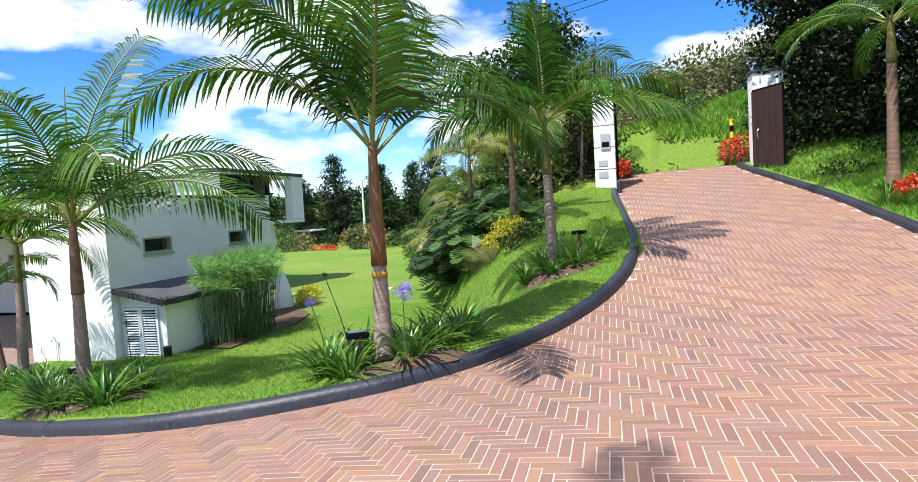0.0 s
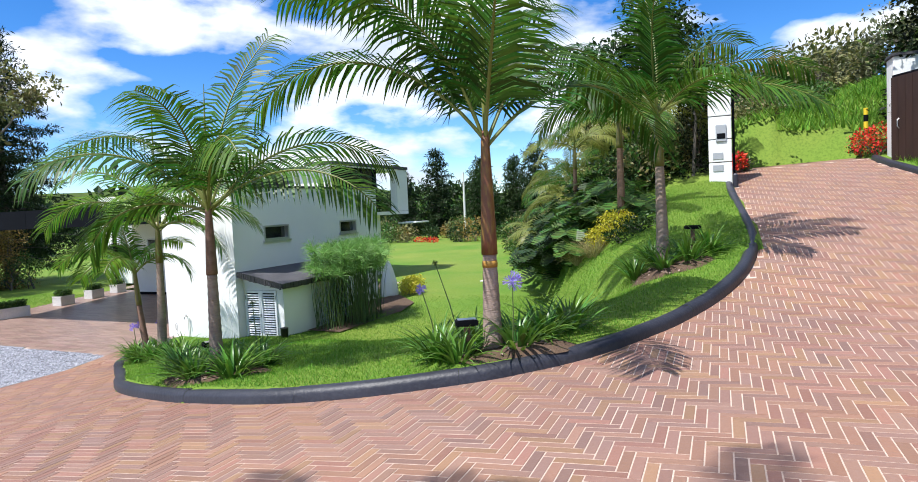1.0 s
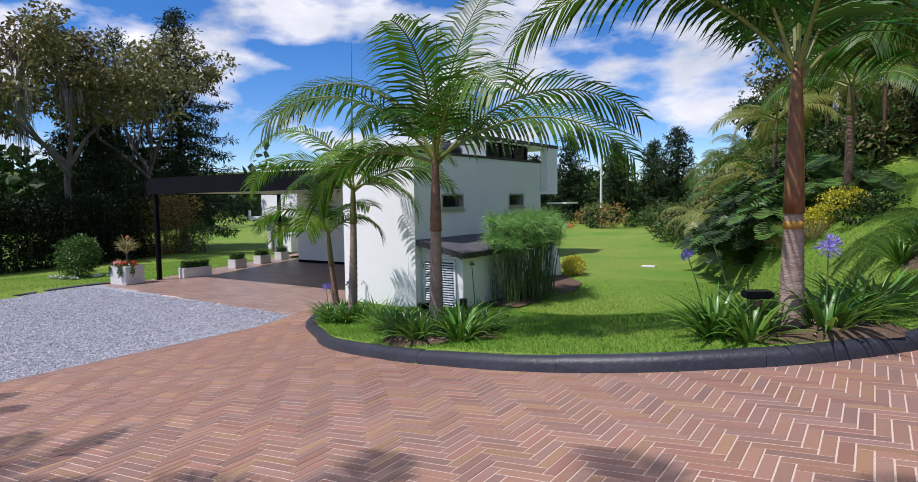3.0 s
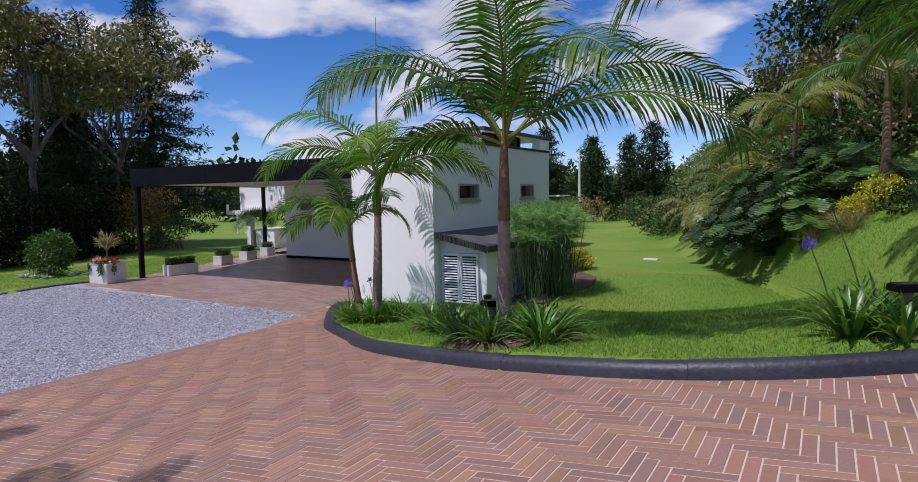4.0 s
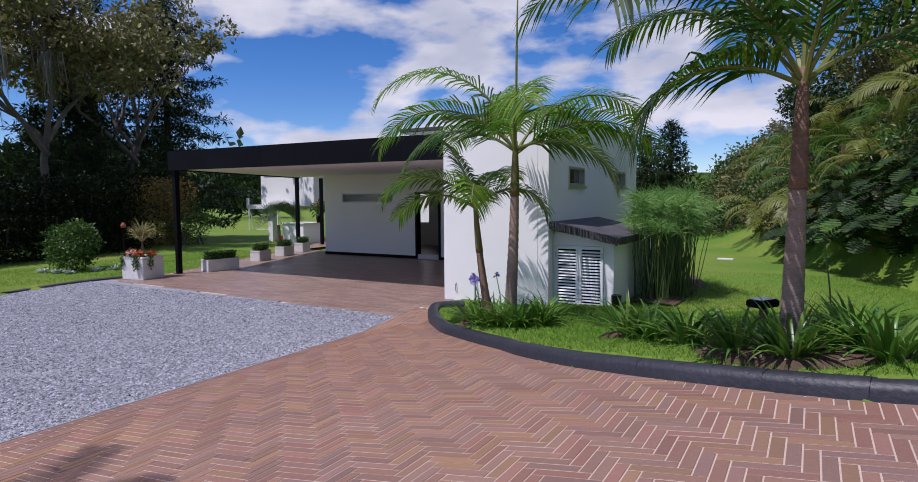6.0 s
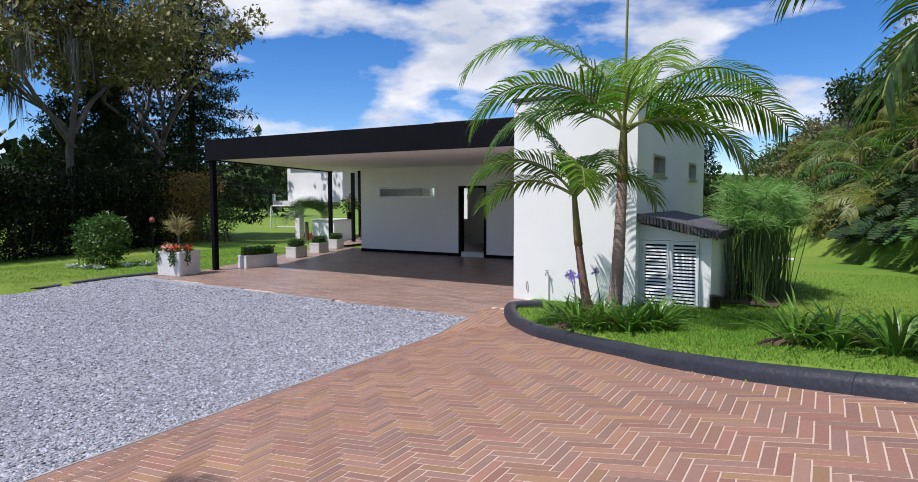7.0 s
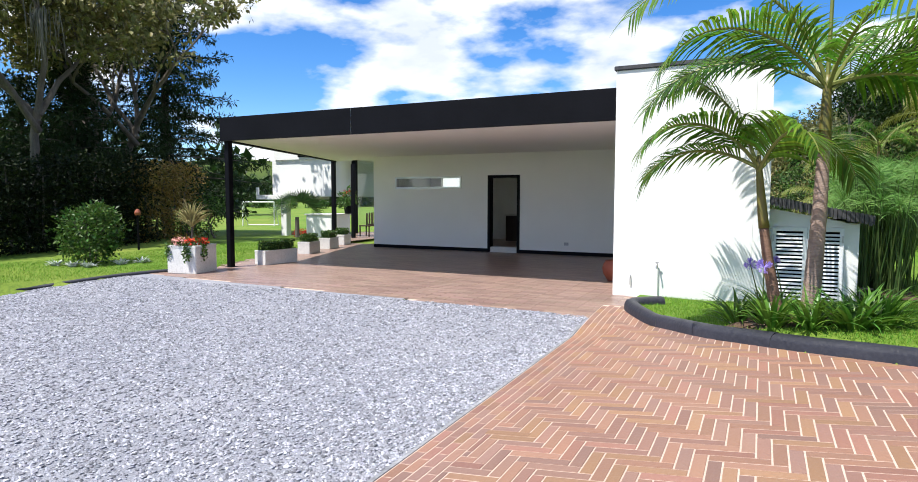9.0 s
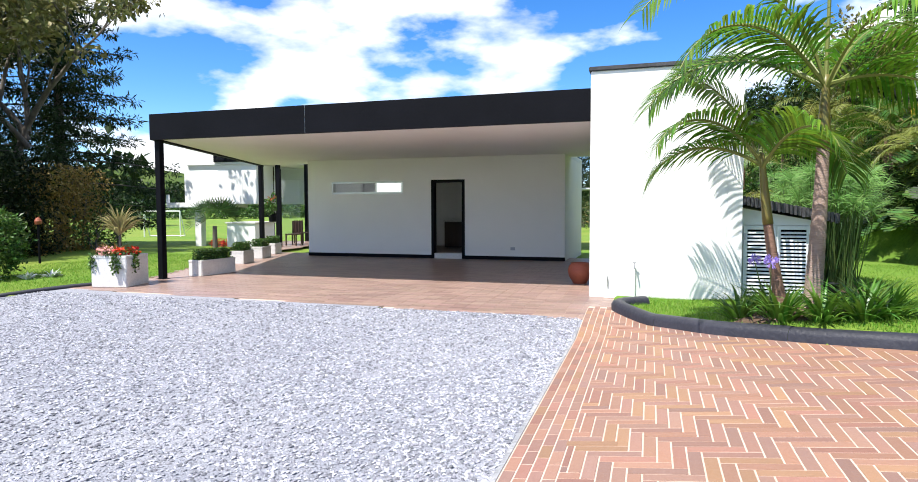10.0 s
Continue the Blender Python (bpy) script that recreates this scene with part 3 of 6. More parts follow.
b.box(X_T0 - 0.03, Y_F - 0.03, 3.44, X_T1 + 0.03, Y_F + 0.23, 3.505, 0.01)
b.box(X_T1 - 0.23, Y_F + 0.23, 3.44, X_T1 + 0.03, 12.03, 3.50, 0.01)
b.box(X_T0 - 0.03, Y_F + 0.23, 3.44, X_T0 + 0.23, 12.03, 3.50, 0.01)
b.box(X_T0 + 0.23, 11.77, 3.44, X_T1 - 0.23, 12.03, 3.50, 0.01)
tagged(part("trim_parapet", b, CAP), "dark grey parapet capping", "capping", kind="structure")
for n, (y0, y1, z0, z1) in enumerate(WIN):
    w = thing("window_%d" % (n + 1), "small dark window in a pale metal frame", "window", kind="structure")
    f = Build()
    for a in ((y0, z0, y1, z0 + 0.045), (y0, z1 - 0.045, y1, z1), (y0, z0 + 0.045, y0 + 0.045, z1 - 0.045), (y1 - 0.045, z0 + 0.045, y1, z1 - 0.045)):
        f.box(X_T1 - 0.13, a[0], a[1], X_T1 + 0.012, a[2], a[3])
    part("window_frame", f, FRAME, w)
    part("pane", Build().box(X_T1 - 0.11, y0 + 0.045, z0 + 0.045, X_T1 - 0.095, y1 - 0.045, z1 - 0.045), DARKGLASS, w)
    part("window_sill", Build().box(X_T1 + 0.002, y0 - 0.05, z0 - 0.05, X_T1 + 0.05, y1 + 0.05, z0 - 0.004, 0.006), FRAME, w)
tagged(part("baseboard_store", Build().box(X_T0 - 0.006, Y_F - 0.012, -0.25, X_T1 - 0.3, Y_F - 0.001, -0.045), BRICK_OB), "brown clay skirting at the foot of the wall", "skirting", kind="structure")

# lean-to with louvred doors, set back from the store's front
SX, SY = 6.93, 6.06
shed = thing("shed", "white lean-to shed with a sloping dark roof", "shed", (SX, SY, 0.0))
b = Build()
b.prism([(0.002, 0.03), (0.045, 0.03), (0.045, 0.10), (0.002, 0.10)], -0.3, 1.36)
b.box(0.925, 0.03, -0.3, 1.10, 0.15, 1.17)
b.add([(0.045, 0.03, 1.11), (0.925, 0.03, 1.11), (0.925, 0.03, 1.19), (0.045, 0.03, 1.36), (0.045, 0.10, 1.11), (0.925, 0.10, 1.11), (0.925, 0.10, 1.19), (0.045, 0.10, 1.36)],
      [(0, 1, 2, 3), (5, 4, 7, 6), (4, 5, 1, 0), (3, 2, 6, 7)])
b.box(0.98, 0.15, -0.3, 1.10, 2.55, 1.17)
b.box(0.002, 2.43, -0.3, 0.98, 2.55, 1.17)
part("wall", b, WHITE, shed, "white rendered shed wall")
b = Build()
prof = [(0.003, 1.44), (1.23, 1.185), (1.23, 1.27), (0.003, 1.53)]
b.add([(x, -0.16, z) for x, z in prof] + [(x, 2.68, z) for x, z in prof], [(0, 1, 2, 3), (7, 6, 5, 4), (0, 4, 5, 1), (3, 2, 6, 7), (1, 5, 6, 2), (0, 3, 7, 4)])
part("roof", b, SHINGLE, shed, "dark slate-coloured sloping roof")
# folded sheets over the roof's front and side edges
b = Build()
rr = random.Random(31)
for k in range(24):
    x = 0.008 + k * 0.0508
    z = 1.53 - x * 0.211
    d = rr.uniform(0, 0.018)
    b.box(x, -0.176 - d * 0.4, z - 0.115 - d, x + 0.041, -0.162, z + 0.010)
for k in range(30):
    y = -0.15 + k * 0.094
    b.box(1.232, y, 1.165 - rr.uniform(0, 0.015), 1.246, y + 0.080, 1.28)
part("roof_edge", b, CAP, shed, "ribbed dark roof edge")
for x0 in (0.048, 0.488):
    d = part("door", Build().box(x0, 0.0, -0.06, x0 + 0.05, 0.028, 1.105).box(x0 + 0.386, 0.0, -0.06, x0 + 0.436, 0.028, 1.105)
             .box(x0 + 0.05, 0.0, 1.05, x0 + 0.386, 0.028, 1.105).box(x0 + 0.05, 0.0, -0.06, x0 + 0.386, 0.028, 0.02), LOUVRE, shed, "white louvred door")
    slat_b = Build()
    slat_b.add([(0, 0.016, 0.027), (0.336, 0.016, 0.027), (0.336, 0.0, 0.0), (0, 0.0, 0.0), (0, 0.021, 0.024), (0.336, 0.021, 0.024), (0.336, 0.005, -0.003), (0, 0.005, -0.003)],
               [(0, 3, 2, 1), (4, 5, 6, 7), (3, 7, 6, 2), (0, 1, 5, 4)])
    me = slat_b.mesh("slat", LOUVRE)
    for k in range(19):
        q = new("slat", me)
        q.parent = d
        q.location = (x0 + 0.05, 0.001, 0.028 + k * 0.0535)
    part("hinge", Build().box(x0 + (0.005 if x0 < 0.3 else 0.411), -0.015, 0.90, x0 + (0.025 if x0 < 0.3 else 0.431), 0.0, 1.0), STEEL, d)
part("latch", Build().box(0.47, -0.02, 0.50, 0.50, -0.001, 0.58, 0.004), STEEL, shed)
# added black sheet that stands for the shade behind the slats
part("shade_backing", Build().box(0.05, 0.06, -0.1, 0.92, 0.075, 1.10), BLACK, shed)
tagged(part("dark_bucket", Build().lathe([(0.001, 0.0), (0.075, 0.0), (0.085, 0.2), (0.09, 0.21), (0.078, 0.215), (0.07, 0.05), (0.001, 0.04)], 16), TANK, smooth=True, at=(8.12, 5.95, ground_at(8.12, 5.95))),
       "dark cylindrical bucket standing in the grass", "bucket")

# carport
Y_B = 12.0
tagged(part("ceiling", Build().prism([(4.77, 5.94), (4.77, 13.1), (-6.02, 13.1), (-3.45, 5.94)], 2.735, 2.82), CEIL), "white plastered carport ceiling", "ceiling", kind="structure")
tagged(part("roof_carport", Build().prism([(4.77, 5.94), (4.77, 13.1), (-6.02, 13.1), (-3.45, 5.94)], 2.83, 3.10), CAP), "flat carport roof", "roof", kind="structure")
fascia = thing("fascia", "deep black-painted fascia beam round the carport roof", "beam", kind="structure")
part("beam", Build().prism([(-3.54, 5.86), (-0.165, 5.86), (-0.165, 5.935), (-3.46, 5.935)], 2.70, 3.19), BLACK, fascia)
part("beam", Build().prism([(-0.155, 5.86), (4.775, 5.86), (4.775, 5.935), (-0.155, 5.935)], 2.70, 3.19), BLACK, fascia)
part("beam", Build().prism([(-3.54, 5.86), (-3.465, 5.94), (-6.08, 13.2), (-6.155, 13.2)], 2.701, 3.189), BLACK, fascia)
part("joint", Build().box(-0.164, 5.866, 2.71, -0.156, 5.93, 3.185), STEEL, fascia, "thin pale joint between the beams")
for x, y in ((-3.47, 6.02), (-6.05, 13.0), (-6.85, 15.2)):
    p = thing("post", "slim black square steel post of the carport", "post", (x, y, 0.0), "carport posts", "structure")
    part("shaft", Build().box(-0.06, -0.06, -0.05, 0.06, 0.06, 2.76, 0.006), BLACK, p)
    part("foot", Build().box(-0.10, -0.10, -0.03, 0.10, 0.10, 0.015, 0.004), BLACK, p)

# back wall with door opening and long slit window
SL = (-3.01, -0.82, 1.77, 2.12)
b = Build()
b.box(-3.78, Y_B, 0.002, SL[0], Y_B + 0.18, 2.733)
b.box(SL[0], Y_B, 0.002, SL[1], Y_B + 0.18, SL[2])
b.box(SL[0], Y_B, SL[3], SL[1], Y_B + 0.18, 2.733)
b.box(SL[1], Y_B, 0.002, 0.0, Y_B + 0.18, 2.733)
b.box(0.0, Y_B, 2.13, 0.94, Y_B + 0.18, 2.733)
b.box(0.94, Y_B, 0.002, 3.60, Y_B + 0.18, 2.733)
wall("wall_back", "white rendered back wall of the carport", b)
b = Build()
b.box(-3.79, Y_B - 0.014, 0.002, -0.005, Y_B - 0.002, 0.10)
b.box(0.945, Y_B - 0.014, 0.002, 3.61, Y_B - 0.002, 0.10)
tagged(part("baseboard", b, BLACK), "black-painted skirting along the back wall", "skirting", kind="structure")
dr = thing("door_1", "open doorway with a dark frame into the house", "door", kind="structure")
part("door_frame", Build().box(-0.002, Y_B - 0.02, 0.0, 0.075, Y_B + 0.19, 2.132).box(0.865, Y_B - 0.02, 0.0, 0.942, Y_B + 0.19, 2.132).box(0.075, Y_B - 0.02, 2.06, 0.865, Y_B + 0.19, 2.132), BLACK, dr)
part("threshold", Build().box(0.08, Y_B - 0.01, 0.002, 0.86, Y_B + 0.30, 0.15, 0.004), CONCRETE, dr, "pale stone step in the doorway")
wslit = thing("window_slit", "long narrow window in a pale frame", "window", kind="structure")
f = Build()
for a in ((SL[0], SL[2], SL[1], SL[2] + 0.05), (SL[0], SL[3] - 0.05, SL[1], SL[3]), (SL[0], SL[2] + 0.05, SL[0] + 0.05, SL[3] - 0.05), (SL[1] - 0.05, SL[2] + 0.05, SL[1], SL[3] - 0.05)):
    f.box(a[0], Y_B - 0.015, a[1], a[2], Y_B + 0.13, a[3])
part("window_frame", f, FRAME, wslit)
gp = part("pane", Build().box(SL[0] + 0.05, Y_B + 0.05, SL[2] + 0.05, SL[1] - 0.05, Y_B + 0.056, SL[3] - 0.05), PANE, wslit)
gp.visible_shadow = False
# rooms behind the back wall
wall("wall_room_back", "white inner wall of the service room with a garden window", Build().box(-3.78, 15.3, 0.0, 2.6, 15.45, 1.0).box(-3.78, 15.3, 2.35, 2.6, 15.45, 2.73).box(-3.78, 15.3, 1.0, -3.2, 15.45, 2.35).box(-1.6, 15.3, 1.0, 2.6, 15.45, 2.35))
wall("wall_room_left", "white inner wall of the service room", Build().box(-3.78, 12.18, 0.0, -3.60, 15.3, 2.73))
b = Build()
b.box(1.25, 12.18, 0.0, 1.40, 12.9, 2.73)
b.box(1.25, 12.9, 2.05, 1.40, 13.7, 2.73)
b.box(1.25, 13.7, 0.0, 1.40, 15.3, 2.73)
wall("wall_room_right", "white inner partition with a doorway", b)
wall("wall_east_end", "white rendered end wall of the house", Build().box(3.42, 12.18, -0.2, 3.60, 16.0, 2.73))
tagged(part("floor_room", Build().box(-3.60, 12.18, 0.10, 3.42, 15.3, 0.14), FLOOR_BRICK), "tiled floor of the service room", "floor", kind="structure")
tagged(part("ceiling_room", Build().box(-3.78, 12.15, 2.74, 3.60, 16.0, 2.85), CEIL), "white ceiling of the service room", "ceiling", kind="structure")
cab = thing("base_cabinet", "dark wooden base cabinet with a pale worktop", "cabinet", (0.25, 14.85, 0.14))
part("body", Build().box(-0.75, -0.25, 0.0, 0.45, 0.3, 0.80, 0.006), GATE, cab)
part("worktop", Build().box(-0.78, -0.28, 0.80, 0.48, 0.3, 0.84, 0.004), CONCRETE, cab)
d2 = thing("tall_cupboard", "tall dark wooden cupboard standing against the wall", "cupboard", (0.95, 14.6, 0.14))
part("body", Build().box(-0.12, -0.2, 0, 0.25, 0.4, 1.95, 0.006), GATE, d2)
part("door", Build().box(-0.10, -0.22, 0.05, 0.23, -0.202, 1.90, 0.004), GATE, d2)
so = thing("wall_socket", "small grey electrical socket on the wall", "socket", (2.25, Y_B - 0.001, 0.30))
part("plate", Build().box(-0.06, -0.012, -0.04, 0.06, 0, 0.04, 0.003), GREY_BOX, so)

# upper storey of the main house, far behind the carport roof
wall("wall_upper_front", "white rendered upper wall set back behind the carport", Build().box(-4.5, 18.3, -0.2, 2.0, 18.5, 4.70))
wall("wall_upper_east", "white rendered upper side wall below a band of windows", Build().box(2.1, 16.7, -0.2, 2.3, 20.0, 3.85))
tagged(part("roof_upper", Build().box(-4.8, 18.0, 4.765, 2.4, 23.1, 4.91, 0.01).box(1.0, 16.5, 4.765, 2.4, 18.0, 4.91, 0.01), CAP), "flat upper roof with a dark edge", "roof", kind="structure")
tagged(part("ceiling_upper", Build().box(-4.7, 18.1, 4.70, 2.36, 23.05, 4.76).box(1.05, 16.55, 4.70, 2.36, 18.1, 4.76), CEIL), "white soffit of the upper roof", "soffit", kind="structure")
for k in range(3):
    y0 = 16.72 + k * 1.09
    w = thing("window_%d" % (k + 3), "dark clerestory window under the upper roof", "window", kind="structure")
    part("pane", Build().box(2.20, y0 + 0.05, 3.90, 2.215, y0 + 1.04, 4.65), DARKGLASS, w)
    part("window_frame", Build().box(2.16, y0, 3.85, 2.26, y0 + 1.09, 3.90).box(2.16, y0, 4.65, 2.26, y0 + 1.09, 4.70).box(2.16, y0, 3.90, 2.26, y0 + 0.05, 4.65).box(2.16, y0 + 1.04, 3.90, 2.26, y0 + 1.09, 4.65), BLACK, w)
wall("wall_balcony_fin", "white rendered fin wall of the balcony", Build().box(2.0, 21.95, 2.73, 2.36, 23.05, 4.70))
wall("wall_balcony_slab", "white balcony slab with a thick edge", Build().box(0.4, 20.0, 2.57, 2.36, 23.05, 2.72))
# black panel in the open balcony recess, its colour standing for shade
wall("wall_balcony_back", "black panel standing for the shade in the balcony recess", Build().box(1.9, 20.01, 2.73, 2.02, 20.6, 4.70), BLACK)
tagged(part("canopy_slab", Build().box(2.3, 22.0, 2.10, 3.3, 23.4, 2.17, 0.01), WHITE), "thin white canopy slab beside the house", "canopy", kind="structure")
wall("wall_under_balcony", "white rendered wall below the balcony", Build().box(1.7, 20.4, -0.4, 2.0, 20.8, 2.57))
tk = thing("water_tank", "round black plastic water tank on the roof", "water tank", (5.95, 8.4, 3.2))
part("body", Build().lathe([(0.001, 0.0), (0.42, 0.0), (0.46, 0.1), (0.45, 0.35), (0.48, 0.40), (0.48, 0.50), (0.40, 0.60), (0.22, 0.66), (0.001, 0.67)], 28), TANK, tk, smooth=True)
part("lid", Build().lathe([(0.001, 0.67), (0.18, 0.665), (0.18, 0.72), (0.001, 0.735)], 20), TANK, tk)
tap = thing("garden_tap", "wall tap on a thin upright pipe", "tap", (5.45, Y_F - 0.03, 0.0))
part("pipe", Build().tube([(0, 0, -0.15), (0, 0, 0.50)], [0.012, 0.012], 8), WHITE, tap)
part("spout", Build().tube([(0, 0, 0.50), (0, -0.05, 0.53), (0, -0.10, 0.50), (0, -0.11, 0.46)], [0.014, 0.014, 0.012, 0.012], 8), STEEL, tap)
part("handle", Build().box(-0.03, -0.06, 0.545, 0.03, -0.04, 0.558, 0.003), STEEL, tap)
t2 = thing("wall_hook", "small metal hook fixed to the wall", "hook", (5.05, Y_F - 0.002, 0.25))
part("hook", Build().tube([(0, 0, 0.08), (0, -0.03, 0.06), (0.0, -0.03, -0.04), (0.0, -0.01, -0.08)], [0.008] * 4, 6), STEEL, t2)
jar = thing("clay_pot", "round red terracotta pot in the passage", "pot", (4.46, 7.5, 0.0))
part("body", Build().lathe([(0.001, 0.0), (0.12, 0.0), (0.13, 0.03), (0.20, 0.14), (0.22, 0.24), (0.19, 0.33), (0.16, 0.36), (0.17, 0.38), (0.14, 0.38), (0.13, 0.30), (0.001, 0.28)], 24), TERRA, jar, smooth=True)


# ---- plants ----
def frond(az, elev, length, droop, pairs=44, leaf=0.42, hang=0.35, seed=0, mat=PALM, parent=None, at=(0, 0, 0), width=0.020, bare=0.14):
    """One pinnate palm frond: an arching rachis with two rows of narrow leaflets."""
    r = random.Random(seed)
    a = radians(az)
    out = Vector((math.cos(a), math.sin(a), 0))
    side = Vector((-math.sin(a), math.cos(a), 0))
    twist = r.uniform(-0.65, 0.65)
    n = 16
    pts, dirs = [Vector((0, 0, 0))], []
    for i in range(n):
        s = i / (n - 1)
        e = radians(elev - droop * s ** 1.35)
        d = out * math.cos(e) + Vector((0, 0, 1)) * math.sin(e) + side * 0.10 * math.sin(seed + 2.0 * s)
        d.normalize()
        dirs.append(d)
        pts.append(pts[-1] + d * length / n)
    b = Build()
    b.tube(pts, [0.020 * (1 - 0.85 * i / n) + 0.003 for i in range(n + 1)], 5)
    rach = b
    lv = Build()
    for k in range(pairs):
        s = bare + (1 - bare) * (k + 0.5) / pairs
        q = min(s * n, n - 0.001)
        i = int(q)
        p = pts[i].lerp(pts[i + 1], q - i)
        d = dirs[min(i, n - 1)]
        sd = side - d * side.dot(d)
        sd.normalize()
        sd = sd * math.cos(twist) + d.cross(sd) * math.sin(twist)
        prof = 0.42 + 0.58 * math.sin(math.pi * min(1, 0.12 + 0.86 * s)) ** 0.7
        for sg in (-1, 1):
            ln = leaf * prof * r.uniform(0.85, 1.08)
            w = width * r.uniform(0.85, 1.15) * (0.6 + 0.4 * prof)
            up = d.cross(sd) * -1
            if up.z < 0:
                up = -up
            v = sd * sg * 0.82 + d * (0.42 + 0.38 * s) + up * 0.26 * (1 - s) + Vector((r.uniform(-.05, .05), r.uniform(-.05, .05), r.uniform(-.06, .05)))
            v.normalize()
            v2 = (v + Vector((0, 0, -hang * (0.7 + 0.6 * r.random())))).normalized()
            v3 = (v2 + Vector((0, 0, -hang * 0.9))).normalized()
            wv = v.cross(up)
            if wv.length < 0.05:
                wv = d.copy()
            wv.normalize()
            m1, m2, tip = p + v * ln * 0.35, p + v * ln * 0.35 + v2 * ln * 0.35, p + v * ln * 0.35 + v2 * ln * 0.35 + v3 * ln * 0.30
            lv.add([p - wv * w * 0.25, p + wv * w * 0.25, m1 - wv * w * 0.5, m1 + wv * w * 0.5, m2 - wv * w * 0.38, m2 + wv * w * 0.38, tip],
                   [(0, 1, 3, 2), (2, 3, 5, 4), (4, 5, 6)])
    f = part("frond", lv, mat, parent, at=at)
    part("rachis", rach, RACHIS, f)
    return f


def palm(x, y, height, r0, r1, fronds, label, seed=1, lean=(0.0, 0.0), shaft=0.6, spear=0.0, sheath=SHAFT, bark=BARK, ring=None, mat=PALM,
         pairs=44, leaf=0.42, hang=0.35, z=None, name="palm_tree", width=0.028, bend=0.0):
    """A palm: ringed trunk, crownshaft, fronds given as azimuth, elevation, length and droop."""
    z = ground_at(x, y) - 0.03 if z is None else z
    p = thing(name, label, "palm", (x, y, z), "palms along the drive")
    n = max(14, int((height - shaft) / 0.035))

    def axis(s):
        return Vector((lean[0] * s + bend * math.sin(math.pi * s), lean[1] * s, height * s))
    top = (height - shaft) / height
    pts = [axis(top * i / n) for i in range(n + 1)]
    rad = []
    for i in range(n + 1):
        s = i / n
        flare = 0.35 * max(0, 1 - s * 5) ** 2
        rad.append((r0 + (r1 - r0) * s) * (1 + flare) * (1 + (0.045 if i % 3 == 0 else -0.010)))
    part("trunk", Build().tube(pts, rad, 14), bark, p, smooth=True)
    if ring:
        q = axis(ring / height)
        rr = r0 + (r1 - r0) * ring / (height - shaft)
        part("ring", Build().tube([q - Vector((0, 0, 0.035)), q, q + Vector((0, 0, 0.035))], [rr * 1.04, rr * 1.10, rr * 1.03], 14), RING, p, "yellow-orange leaf scar ring", smooth=True)
    m = 8
    pts = [axis(top + (1 - top) * i / m) for i in range(m + 1)]
    part("crownshaft", Build().tube(pts, [r1 * (1.18 - 0.62 * (i / m) ** 1.2) for i in range(m + 1)], 12), sheath, p, "smooth crownshaft of leaf bases", smooth=True)
    tip = axis(1.0)
    for k, (az, el, ln, dr) in enumerate(fronds):
        frond(az, el, ln, dr, pairs, leaf, hang, seed * 17 + k, mat, p, tip - Vector((0, 0, 0.10 + 0.02 * (k % 5))), width)
    if spear:
        part("spear_leaf", Build().tube([tip - Vector((0, 0, 0.1)), tip + Vector((0.02, 0.0, spear * 0.5)), tip + Vector((0.03, 0.03, spear))], [0.022, 0.016, 0.004], 6), RACHIS, p, "unopened spear leaf")
    return p


def leaf_cloud(r, blobs, size, aspect=0.45, shell=0.55, droop=0.0):
    """Folded leaves scattered in ellipsoids x, y, z, rx, ry, rz, count."""
    vs, total = [], 0
    for x, y, z, rx, ry, rz, n in blobs:
        d = r.normal(size=(n, 3))
        d /= np.linalg.norm(d, axis=1)[:, None]
        q = (shell + (1 - shell) * r.random(n)) ** 0.7
        q *= 1 + 0.16 * np.sin(d[:, 0] * 5 + x * 3) * np.sin(d[:, 1] * 4 + z * 2) + 0.07 * r.normal(size=n)
        c = np.array([x, y, z]) + d * q[:, None] * np.array([rx, ry, rz])
        a = r.normal(size=(n, 3)) + d * 0.8 - np.array([0, 0, droop])
        a /= np.linalg.norm(a, axis=1)[:, None]
        s = np.cross(a, r.normal(size=(n, 3)) + np.array([0, 0, 1.2]))
        s /= np.linalg.norm(s, axis=1)[:, None] + 1e-9
        ln = size * r.uniform(0.6, 1.3, n)[:, None]
        up = np.cross(s, a)
        vs.append(np.stack([c, c + a * ln * 0.5 + s * ln * aspect * 0.5 + up * ln * 0.06, c + a * ln, c + a * ln * 0.5 - s * ln * aspect * 0.5 + up * ln * 0.06], 1))
        total += n
    v = np.concatenate(vs).reshape(-1, 3)
    f = np.array([(0, 1, 2), (0, 2, 3)])
    return v, (f[None] + 4 * np.arange(total)[:, None, None]).reshape(-1, 3)


def cloud_part(name, r, blobs, size, mat, parent, aspect=0.45, shell=0.55, droop=0.0, label=""):
    v, f = leaf_cloud(r, blobs, size, aspect, shell, droop)
    ob = new(name, np_mesh(name, v, f, mat))
    ob.parent = parent
    if label:
        ob["label"] = label
    return ob


